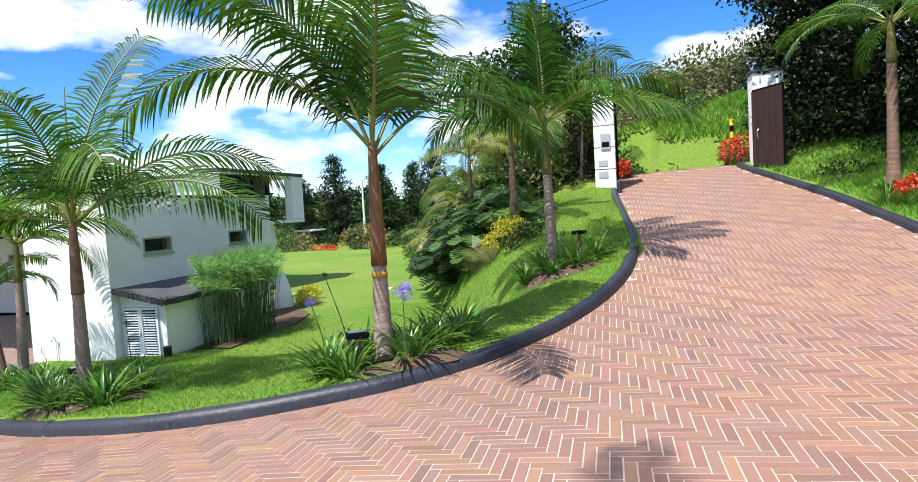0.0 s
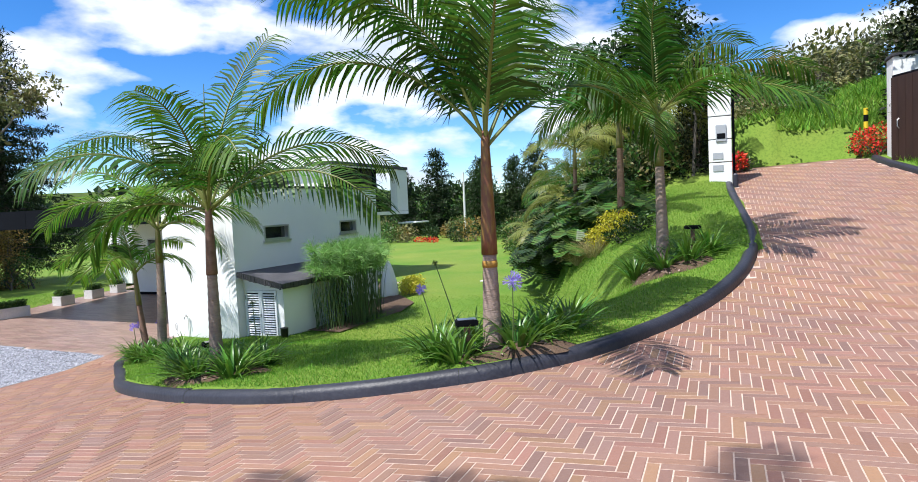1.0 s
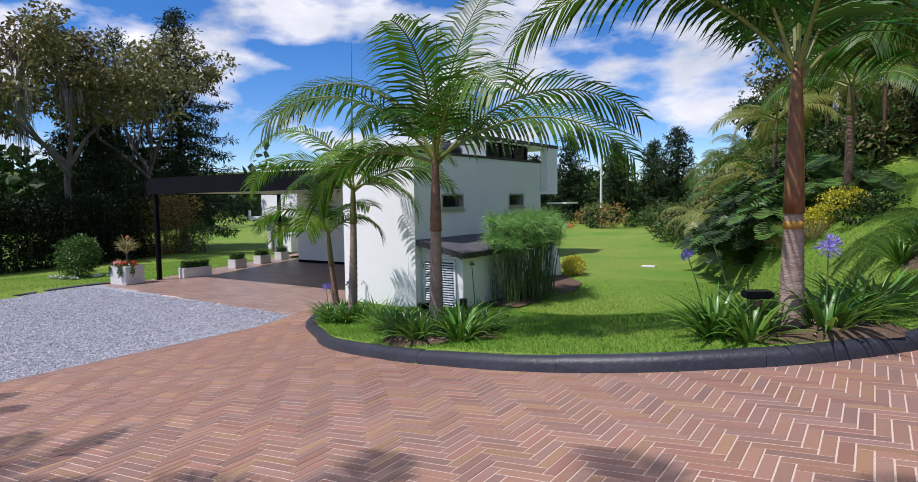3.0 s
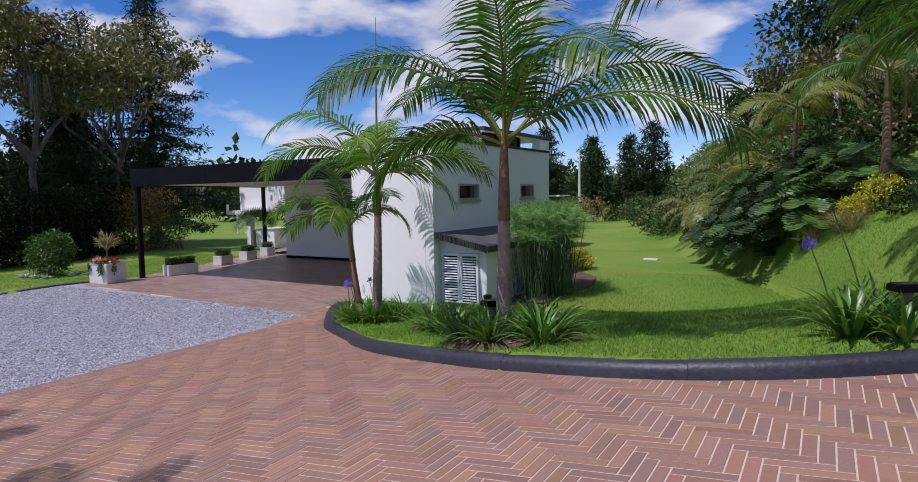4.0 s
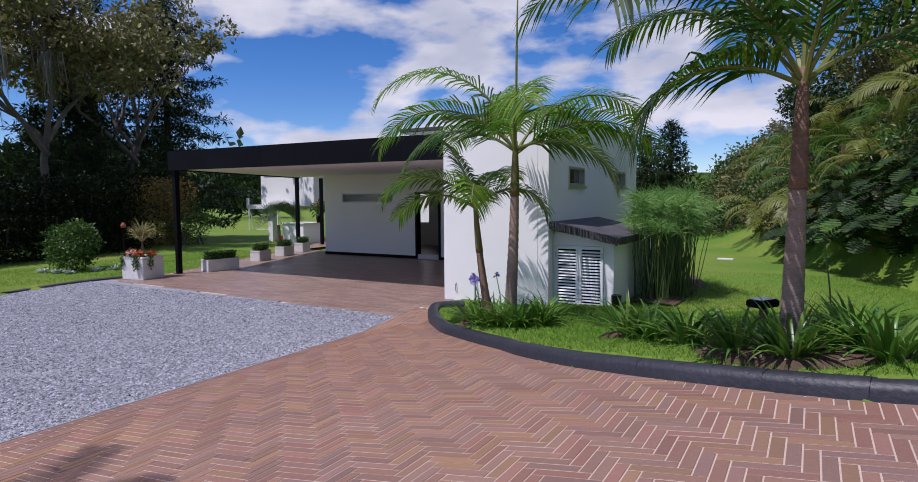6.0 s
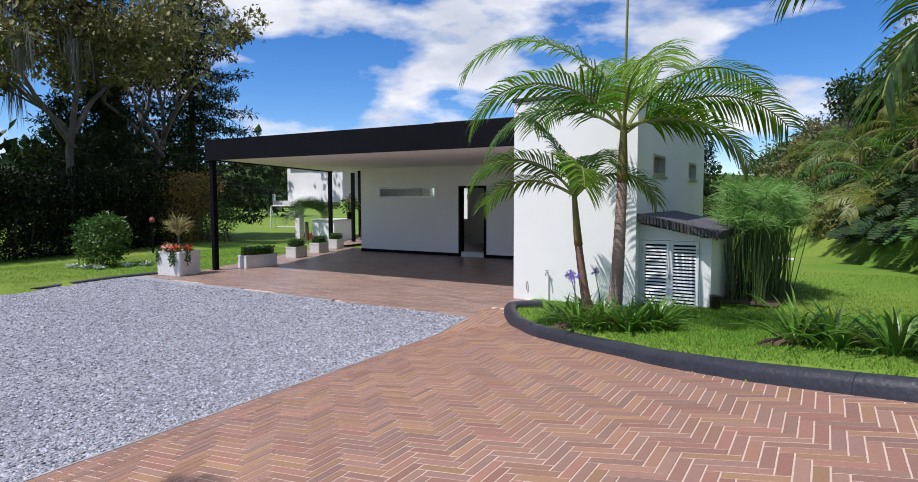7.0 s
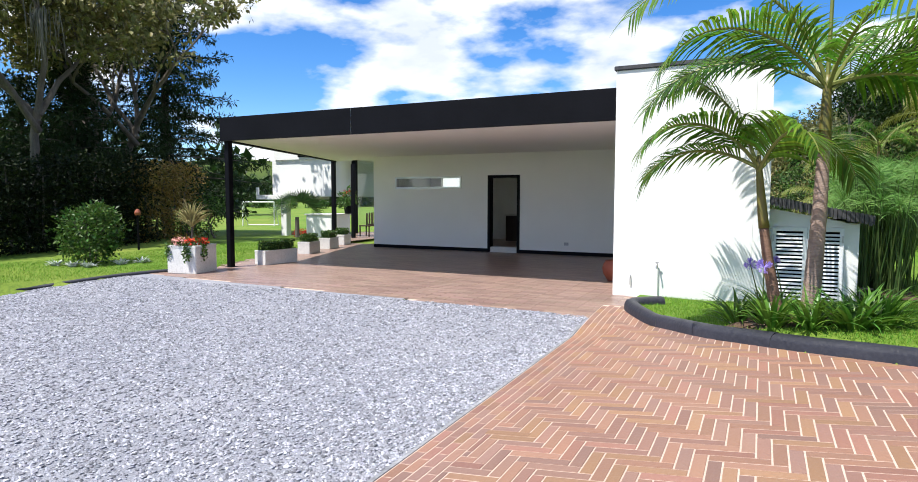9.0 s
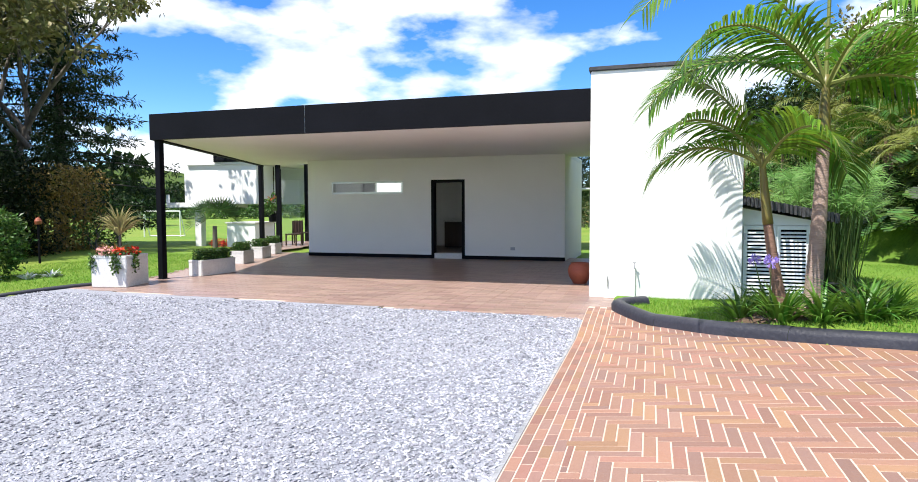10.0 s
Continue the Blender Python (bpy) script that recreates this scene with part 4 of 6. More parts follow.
def shrub(name, label, x, y, blobs, size, mat, seed, aspect=0.45, category="shrub", group="", z=None, droop=0.0, shell=0.45):
    r = np.random.default_rng(seed)
    z = ground_at(x, y) if z is None else z
    t = thing(name, label, category, (x, y, z), group)
    tagged(cloud_part("foliage", r, blobs, size, mat, t, aspect, shell, droop), kind="stuff")
    b = Build()
    for k in range(5):
        a = k * 1.3 + seed
        h = max(q[2] for q in blobs)
        b.tube([(0.05 * math.cos(a), 0.05 * math.sin(a), -0.05), (0.2 * math.cos(a), 0.2 * math.sin(a), h * 0.5), (0.35 * math.cos(a), 0.35 * math.sin(a), h * 0.9)], [0.02, 0.014, 0.006], 5)
    tagged(part("stem", b, WOOD, t), kind="stuff")
    return t


def straps(count, length, width, spread, seed, rise=0.9):
    """A fountain of arching strap leaves."""
    r = random.Random(seed)
    b = Build()
    for _ in range(count):
        a = r.uniform(0, 6.283)
        ln = length * r.uniform(0.65, 1.1)
        e = radians(r.uniform(38, 84))
        w = width * r.uniform(0.7, 1.15)
        o = Vector((math.cos(a), math.sin(a), 0))
        s = Vector((-math.sin(a), math.cos(a), 0))
        p = o * r.uniform(0, spread) + Vector((0, 0, -0.02))
        vs, n = [], 6
        bend = r.uniform(0.9, 2.0)
        for i in range(n + 1):
            t = i / n
            ww = w * (0.7 + 0.5 * math.sin(math.pi * min(1, t * 1.3))) * (1 - t ** 3) * 0.5
            vs += [p - s * ww, p + Vector((0, 0, -ww * 0.5)), p + s * ww]
            d = o * math.cos(e) + Vector((0, 0, rise * math.sin(e)))
            p = p + d * ln / n
            e -= bend * 1.05 / n * (0.5 + t)
        b.add(vs, [q for i in range(n) for q in ((3 * i, 3 * i + 1, 3 * i + 4, 3 * i + 3), (3 * i + 1, 3 * i + 2, 3 * i + 5, 3 * i + 4))])
    return b


def umbel(parent, at, height, lean, mat, seed, size=0.09, stalk=STALK):
    r = random.Random(seed)
    b = Build()
    top = Vector((lean[0], lean[1], height))
    b.tube([at, Vector(at) + top * 0.5 + Vector((0.01, 0, 0.03)), Vector(at) + top], [0.008, 0.007, 0.005], 6)
    st = part("flower_stalk", b, stalk, parent)
    h = Build()
    c = Vector(at) + top
    for _ in range(34):
        d = Vector((r.gauss(0, 1), r.gauss(0, 1), r.gauss(0.35, 0.8))).normalized()
        s = d.orthogonal().normalized()
        u = d.cross(s)
        q = c + d * size * 0.55
        e = c + d * size * r.uniform(0.9, 1.15)
        h.add([c, q + s * 0.006, q - s * 0.006], [(0, 1, 2)])
        for k in range(5):
            t = 2 * math.pi * k / 5
            w = s * math.cos(t) + u * math.sin(t)
            v = s * math.cos(t + 0.5) + u * math.sin(t + 0.5)
            h.add([q, e + w * size * 0.22, e + (w + v) * size * 0.12 + d * 0.012, e + v * size * 0.2], [(0, 1, 2, 3)])
    part("flower_head", h, mat, st, "round flower head")


# agapanthus clumps round the palms
CLUMPS = [straps(58, 0.62, 0.038, 0.11, 100 + k) for k in range(4)]
CLUMP_ME = [c.mesh("leaves", STRAP, True) for c in CLUMPS]
AGA = [(9.35, 2.0, 0.85), (9.62, 1.75, 0.8), (10.0, 1.5, 0.85), (10.45, 1.08, 0.9), (10.85, 0.88, 0.9), (11.25, 1.2, 0.95), (11.45, 0.88, 0.95), (11.3, 1.6, 0.9),
       (14.05, 1.25, 1.0), (14.4, 1.02, 0.9), (14.95, 1.32, 1.0), (15.1, 1.75, 1.0), (15.3, 2.2, 1.0), (14.3, 1.7, 0.9),
       (15.6, 5.8, 0.95), (16.1, 5.45, 1.0), (16.45, 5.6, 1.0), (16.75, 6.0, 0.95), (15.85, 6.25, 0.9),
       (6.63, 3.55, 0.8), (6.95, 3.18, 0.85), (7.3, 3.0, 0.85), (7.65, 2.98, 0.9), (7.9, 3.12, 0.85), (7.85, 3.5, 0.8), (6.94, 3.72, 0.8)]
for k, (x, y, s) in enumerate(AGA):
    t = thing("agapanthus", "clump of arching green strap leaves in a soil bed", "agapanthus", (x, y, ground_at(x, y)), "agapanthus clumps", turn=77 * k)
    t.scale = (1.12 * s,) * 3
    lf = tagged(new("foliage", CLUMP_ME[k % 4]), kind="stuff")
    lf.parent = t
FLOWERS = [(13.95, 1.5, 0.74, (-0.22, 0.05), LILAC, 0.055, 0.5), (14.93, 1.2, 0.74, (0.02, 0.02), LILAC, 0.095, 1.0), (14.2, 1.6, 1.0, (-0.30, 0.0), STALK, 0.03, 0.5),
           (6.86, 3.5, 0.62, (-0.12, -0.05), LILAC, 0.06, 0.5), (7.08, 3.7, 0.62, (-0.1, 0.0), LILAC, 0.045, 0.5), (11.13, 1.7, 0.85, (-0.08, 0.05), STALK, 0.03, 0.5),
           (6.85, 3.3, 0.62, (0.02, -0.05), LILAC, 0.07, 0.5)]
for k, (x, y, h, ln, mat, size, q) in enumerate(FLOWERS):
    t = thing("agapanthus_flower", "lilac agapanthus flower on a tall thin stalk" if mat is LILAC else "green agapanthus seed stalk", "flower", (x, y, ground_at(x, y)), "agapanthus flowers")
    umbel(t, (0, 0, 0), h, ln, mat, k, size)

# soil beds
def soil_bed(x, y, rx, ry, seed):
    b = Build()
    r = random.Random(seed)
    n, rings = 30, 5
    vs = [(x, y, ground_at(x, y) + 0.05)]
    wob = [1 + 0.12 * math.sin(3 * k * 0.21 + seed) + 0.06 * r.uniform(-1, 1) for k in range(n)]
    for j in range(1, rings + 1):
        for k in range(n):
            a = 2 * math.pi * k / n
            px, py = x + rx * j / rings * math.cos(a) * wob[k], y + ry * j / rings * math.sin(a) * wob[k]
            vs.append((px, py, ground_at(px, py) + (0.05 * (1 - (j / rings) ** 2) - (0.02 if j == rings else 0)) + r.uniform(0, 0.02) * (j < rings) + 0.012))
    fs = [(0, 1 + k, 1 + (k + 1) % n) for k in range(n)]
    for j in range(rings - 1):
        fs += [(1 + j * n + k, 1 + (j + 1) * n + k, 1 + (j + 1) * n + (k + 1) % n, 1 + j * n + (k + 1) % n) for k in range(n)]
    b.add(vs, fs)
    ob = tagged(part("soil_bed", b, SOIL, smooth=True), "bare brown soil bed with leaf litter round a palm", "soil", kind="structure")
    lit = Build()
    for _ in range(90):
        a, q = r.uniform(0, 6.28), math.sqrt(r.random())
        px, py = x + rx * q * math.cos(a) * 0.95, y + ry * q * math.sin(a) * 0.95
        z = ground_at(px, py) + 0.06 * (1 - q * q) + 0.03
        t = r.uniform(0, 6.28)
        l, w = r.uniform(0.03, 0.10), r.uniform(0.008, 0.02)
        c, s = math.cos(t), math.sin(t)
        lit.add([(px, py, z), (px + l * c * .5 - w * s, py + l * s * .5 + w * c, z + 0.015), (px + l * c, py + l * s, z + r.uniform(0, 0.02)), (px + l * c * .5 + w * s, py + l * s * .5 - w * c, z + 0.006)], [(0, 1, 2, 3)])
    tagged(part("leaf_litter", lit, BARK, ob), kind="stuff")


for k, (x, y, rx, ry) in enumerate(((10.95, 1.05, 0.85, 0.42), (14.75, 1.35, 0.72, 0.45), (16.15, 5.55, 0.62, 0.60), (7.2, 3.45, 0.70, 0.42), (9.6, 2.1, 0.55, 0.30))):
    soil_bed(x, y, rx, ry, k)

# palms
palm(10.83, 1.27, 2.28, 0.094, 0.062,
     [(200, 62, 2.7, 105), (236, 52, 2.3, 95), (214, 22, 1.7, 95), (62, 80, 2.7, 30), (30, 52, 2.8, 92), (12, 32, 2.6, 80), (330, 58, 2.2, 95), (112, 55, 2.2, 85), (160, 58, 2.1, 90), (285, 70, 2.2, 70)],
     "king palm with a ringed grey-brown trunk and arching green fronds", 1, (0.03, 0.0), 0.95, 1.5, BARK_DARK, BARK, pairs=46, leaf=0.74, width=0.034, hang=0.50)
palm(14.68, 1.30, 2.38, 0.112, 0.074,
     [(201, 52, 2.9, 98), (193, 70, 3.2, 75), (140, 80, 2.7, 35), (62, 64, 3.0, 105), (50, 44, 3.2, 100), (290, 62, 2.5, 85), (80, 74, 2.5, 60), (110, 60, 2.4, 80), (235, 74, 2.6, 75)],
     "king palm with a pinkish ringed trunk and red-brown sheath", 2, (0.0, 0.02), 1.30, 1.8, SHEATH, BARK, ring=0.98, pairs=50, leaf=0.90, hang=0.55, width=0.040)
palm(16.04, 6.05, 2.62, 0.112, 0.070,
     [(18, 42, 2.9, 70), (5, 26, 2.7, 65), (190, 55, 2.6, 95), (210, 35, 2.3, 95), (280, 70, 2.4, 60), (100, 78, 2.6, 30), (45, 62, 2.6, 70), (140, 55, 2.4, 85), (245, 45, 2.2, 95), (330, 40, 2.2, 90)],
     "king palm with a pale ringed trunk on the grass bank", 3, (-0.04, 0.0), 1.0, 0.9, SHAFT, BARK, pairs=46, leaf=0.80, hang=0.55, width=0.040)
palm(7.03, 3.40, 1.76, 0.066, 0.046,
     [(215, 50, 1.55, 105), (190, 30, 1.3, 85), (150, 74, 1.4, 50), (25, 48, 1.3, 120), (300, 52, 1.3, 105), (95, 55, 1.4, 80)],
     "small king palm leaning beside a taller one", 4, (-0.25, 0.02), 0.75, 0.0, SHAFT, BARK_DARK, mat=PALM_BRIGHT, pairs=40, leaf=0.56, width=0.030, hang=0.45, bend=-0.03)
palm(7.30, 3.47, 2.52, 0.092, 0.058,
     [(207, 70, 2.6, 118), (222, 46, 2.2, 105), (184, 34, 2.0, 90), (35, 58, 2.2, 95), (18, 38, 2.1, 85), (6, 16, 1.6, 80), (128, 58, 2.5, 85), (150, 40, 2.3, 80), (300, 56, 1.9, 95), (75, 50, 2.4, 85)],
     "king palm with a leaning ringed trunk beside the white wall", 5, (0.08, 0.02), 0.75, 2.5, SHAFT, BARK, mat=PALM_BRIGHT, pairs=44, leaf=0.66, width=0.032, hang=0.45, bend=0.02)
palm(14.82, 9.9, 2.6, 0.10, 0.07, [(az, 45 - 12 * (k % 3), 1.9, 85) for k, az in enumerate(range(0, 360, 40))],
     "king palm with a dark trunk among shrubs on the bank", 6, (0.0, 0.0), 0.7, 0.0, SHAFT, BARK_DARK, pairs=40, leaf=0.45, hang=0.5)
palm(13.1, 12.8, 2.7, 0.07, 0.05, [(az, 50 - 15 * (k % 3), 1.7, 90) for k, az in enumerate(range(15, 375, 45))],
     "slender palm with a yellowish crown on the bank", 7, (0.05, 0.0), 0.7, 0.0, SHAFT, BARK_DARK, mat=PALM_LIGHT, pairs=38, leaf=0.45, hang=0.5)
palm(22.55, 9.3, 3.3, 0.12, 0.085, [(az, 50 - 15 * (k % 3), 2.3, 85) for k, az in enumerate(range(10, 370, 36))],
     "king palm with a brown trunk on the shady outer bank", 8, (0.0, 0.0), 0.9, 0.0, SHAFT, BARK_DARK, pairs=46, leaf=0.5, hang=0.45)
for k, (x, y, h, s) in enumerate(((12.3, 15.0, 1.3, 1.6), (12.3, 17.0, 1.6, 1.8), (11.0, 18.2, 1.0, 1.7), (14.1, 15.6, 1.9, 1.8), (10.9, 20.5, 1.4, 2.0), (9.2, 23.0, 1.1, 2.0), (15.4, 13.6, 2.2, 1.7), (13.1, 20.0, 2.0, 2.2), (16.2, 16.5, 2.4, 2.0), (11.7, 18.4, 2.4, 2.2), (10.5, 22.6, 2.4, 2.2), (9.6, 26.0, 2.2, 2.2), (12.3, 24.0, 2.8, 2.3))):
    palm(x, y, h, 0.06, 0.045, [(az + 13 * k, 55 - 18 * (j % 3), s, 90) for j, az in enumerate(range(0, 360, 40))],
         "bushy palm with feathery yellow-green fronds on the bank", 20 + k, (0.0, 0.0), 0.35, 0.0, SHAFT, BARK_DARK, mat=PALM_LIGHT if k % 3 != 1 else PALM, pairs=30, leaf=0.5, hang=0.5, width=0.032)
# tall palms on the near side of the drive, whose crowns shade the bricks
for k, (x, y, h) in enumerate(((4.1, -7.5, 9.5), (7.9, -7.5, 8.4), (10.7, -7.6, 9.0), (12.0, -7.7, 10.4), (13.9, -7.7, 11.4))):
    palm(x, y, h, 0.14, 0.09, [(az + 20 * k, 42 - 14 * (j % 2), 1.7, 75) for j, az in enumerate(range(0, 360, 60))],
         "tall king palm standing along the near kerb", 40 + k, (0.0, 0.0), 0.9, 0.0, SHAFT, BARK, pairs=30, leaf=0.5, hang=0.4, width=0.03)

# shrubs on the bank
r0 = np.random.default_rng(5)
PHIL = [(12.0, 14.0), (12.5, 12.7), (13.0, 11.8), (13.6, 11.1), (12.6, 13.8), (13.3, 12.8), (14.1, 11.7), (11.5, 15.5), (11.8, 16.6), (12.9, 14.8), (10.9, 17.4), (13.9, 13.0), (14.6, 10.9), (10.4, 19.5)]
for k, (x, y) in enumerate(PHIL):
    t = thing("philodendron", "large glossy dark green split-leaved shrub on the bank", "shrub", (x, y, ground_at(x, y)), "shrubs on the bank")
    st, lv = Build(), Build()
    for j in range(84):
        a, e = r0.uniform(0, 6.283), r0.uniform(0.2, 1.45)
        ln = r0.uniform(0.6, 1.15)
        d = Vector((math.cos(a) * math.cos(e), math.sin(a) * math.cos(e), math.sin(e)))
        tip = d * ln
        st.tube([(0, 0, 0), tip * 0.6 + Vector((0, 0, 0.08)), tip], [0.012, 0.009, 0.006], 4)
        o = Vector((math.cos(a), math.sin(a), -0.75 + 0.3 * float(r0.normal()))).normalized()
        s = Vector((-math.sin(a), math.cos(a), 0.2 * float(r0.normal()))).normalized()
        up = s.cross(o)
        size = r0.uniform(0.30, 0.52)
        # split leaf: lobes on both sides of a midrib
        for q in range(6):
            c = tip + o * size * (q / 6.0)
            w = size * 0.62 * math.sin(math.pi * (0.18 + 0.8 * q / 6))
            for sg in (-1, 1):
                lv.add([c, c + o * size * 0.15, c + s * sg * w + o * size * 0.19 - up * 0.04, c + s * sg * w * 0.97 + o * size * 0.10 - up * 0.04], [(0, 1, 2, 3)])
    tagged(part("stem", st, STALK, t), kind="stuff")
    tagged(part("foliage", lv, LEAF_DARK if k % 3 else LEAF_MID, t), kind="stuff")
for k, (x, y, s) in enumerate(((14.75, 9.45, 1.0), (14.35, 9.65, 0.8), (14.3, 13.6, 0.9))):
    shrub("yellow_shrub", "clipped golden-yellow shrub on the bank", x, y, [(0, 0, 0.32 * s, 0.42 * s, 0.42 * s, 0.30 * s, 1500), (0.25, 0.1, 0.36 * s, 0.25, 0.25, 0.2, 400)], 0.055, LEAF_YELLOW, 60 + k, 0.5)
for k, (x, y, s) in enumerate(((14.3, 9.35, 1.0), (14.1, 9.75, 0.9), (13.65, 10.4, 0.85), (12.75, 12.1, 0.75), (12.2, 13.2, 0.7))):
    t = tagged(part("fountain_grass", straps(150, 0.85 * s, 0.011, 0.10, 70 + k), STRAW), "pale straw-coloured tuft of fountain grass", "ornamental grass", "fountain grasses")
    t.location = (x, y, ground_at(x, y))
for k, (x, y) in enumerate(((15.0, 8.7), (15.4, 8.9), (15.2, 9.3), (14.9, 10.4), (13.9, 10.6))):
    shrub("ground_cover", "low dark green ground-cover plant on the slope", x, y, [(0, 0, 0.10, 0.45, 0.40, 0.14, 420)], 0.09, LEAF_DARK, 80 + k, 0.4, "ground cover")

for k, (x, y, s) in enumerate(((21.98, 8.2, 0.9), (22.2, 7.9, 0.8), (22.3, 9.0, 0.7), (22.7, 8.4, 0.8))):
    t = tagged(part("tufted_grass", straps(110, 0.7 * s, 0.014, 0.10, 170 + k), STRAP), "long-leaved grass tuft on the outer bank", "ornamental grass", "tufts on the outer bank")
    t.location = (x, y, ground_at(x, y))
for k, (x, y) in enumerate(((22.3, 11.0), (23.3, 10.2), (23.9, 9.2), (23.2, 11.6), (24.2, 7.9), (23.2, 7.4))):
    shrub("ground_cover", "low dark ground-cover plant under the outer hedge", x, y, [(0, 0, 0.12, 0.6, 0.55, 0.16, 420)], 0.10, LEAF_DARK, 180 + k, 0.4, "ground cover")

rb = random.Random(41)
for k in range(88):
    y = 13.0 + 29.0 * (k + rb.random()) / 88
    x = 13.05 - 0.38 * (y - 10.2) + (1.8 if y < 19 else 0.6) + 6.5 * rb.random() ** 1.4
    if x > 15.6 and y < 19:
        x = 15.6 - rb.random()
    q = rb.uniform(0.7, 1.25)
    shrub("bank_shrub", ("dense dark green shrub on the bank", "olive green shrub on the bank", "leafy green shrub on the bank")[k % 3], x, y,
          [(0, 0, 0.5 * q, 0.95 * q, 0.95 * q, 0.6 * q, 520), (0.4 * q, 0.2 * q, 0.95 * q, 0.5 * q, 0.5 * q, 0.4 * q, 180)], 0.17, (LEAF_DARK, LEAF_OLIVE, LEAF_MID)[k % 3], 840 + k, 0.45, group="shrubs covering the bank")

# papyrus beside the shed
def papyrus(x, y, n, h, seed, group="papyrus clumps"):
    r = random.Random(seed)
    t = thing("papyrus", "tall feathery green papyrus clump beside the shed", "papyrus", (x, y, ground_at(x, y)), group)
    st, tf = Build(), Build()
    for _ in range(n):
        a, q = r.uniform(0, 6.283), math.sqrt(r.random())
        p = Vector((0.34 * q * math.cos(a), 0.45 * q * math.sin(a), -0.02))
        hh = h * r.uniform(0.72, 1.08)
        tip = p + Vector((r.gauss(0, 0.14) + 0.10 * math.cos(a) * q, r.gauss(0, 0.14) + 0.1 * math.sin(a) * q, hh))
        mid = p.lerp(tip, 0.5) + Vector((r.gauss(0, 0.02), r.gauss(0, 0.02), 0))
        st.tube([p, mid, tip], [0.009, 0.007, 0.004], 4, cap=False)
        for _ in range(40):
            d = Vector((r.gauss(0, 0.8), r.gauss(0, 0.8), r.gauss(0.45, 0.5))).normalized()
            ln = r.uniform(0.20, 0.42)
            s = d.orthogonal().normalized() * 0.0040
            m = tip + d * ln * 0.6
            e = m + (d + Vector((0, 0, -0.6))).normalized() * ln * 0.4
            tf.add([tip - s, tip + s, m + s, m - s, e], [(0, 1, 2, 3), (3, 2, 4)])
    tagged(part("stem", st, PAPYRUS, t), kind="stuff")
    tagged(part("tuft", tf, TUFT, t), kind="stuff")


for k, (x, y) in enumerate(((8.42, 7.3), (8.52, 7.95), (8.55, 8.6), (8.3, 9.2), (8.7, 8.2))):
    papyrus(x, y, 58, 1.78, 200 + k)
b = Build()
b.add([(8.06, 6.8, 0.0), (8.9, 6.9, 0.0), (9.05, 9.6, 0.0), (8.6, 11.2, 0.0), (7.3, 12.6, 0.0), (7.1, 10.9, 0.0), (8.06, 8.8, 0.0)], [(0, 1, 2, 3, 4, 5, 6)])
for q in range(len(b.v)):
    b.v[q] = (b.v[q][0], b.v[q][1], ground_at(b.v[q][0], b.v[q][1]) + 0.035)
tagged(part("planting_bed", b, SOIL), "brown soil bed under the papyrus", "soil", kind="structure")
stone = thing("white_boulder", "pointed white stone standing in the bed", "stone", (7.1, 12.4, ground_at(7.1, 12.4)))
part("stone", Build().lathe([(0.30, -0.05), (0.31, 0.1), (0.26, 0.45), (0.16, 0.85), (0.06, 1.1), (0.001, 1.15)], 9), WHITE, stone)
for k, (x, y) in enumerate(((7.45, 13.3), (7.1, 13.9), (6.7, 15.0), (7.7, 12.7))):
    shrub("yellow_flower_shrub", "low shrub with bright yellow leaves by the house", x, y, [(0, 0, 0.25, 0.38, 0.42, 0.26, 900)], 0.06, LEAF_YELLOW, 90 + k, 0.5, group="yellow shrubs by the house")


# ---- trees ----
def limbs(r, start, direction, length, radius, depth, b, tips, spread=0.75, gravity=0.05, split=3):
    """Tapered limbs that fork; collects the tips."""
    pts, rad = [Vector(start)], [radius]
    d = Vector(direction).normalized()
    n = 4
    for i in range(n):
        d = (d + Vector((r.gauss(0, 0.16), r.gauss(0, 0.16), r.gauss(0.03, 0.10) - gravity))).normalized()
        pts.append(pts[-1] + d * length / n)
        rad.append(radius * (1 - 0.45 * (i + 1) / n))
    b.tube(pts, rad, 7 if depth > 1 else 5, cap=False)
    tips.append((pts[-1], depth))
    if depth > 0:
        for k in range(split):
            a = r.uniform(0, 6.283)
            q = Vector((math.cos(a), math.sin(a), r.uniform(-0.15, 0.7))) * spread
            at = pts[-1] if k == 0 else pts[r.choice((2, 3, 4))]
            limbs(r, at, d + q, length * r.uniform(0.60, 0.80), rad[-1] * 0.80, depth - 1, b, tips, spread, gravity, split)


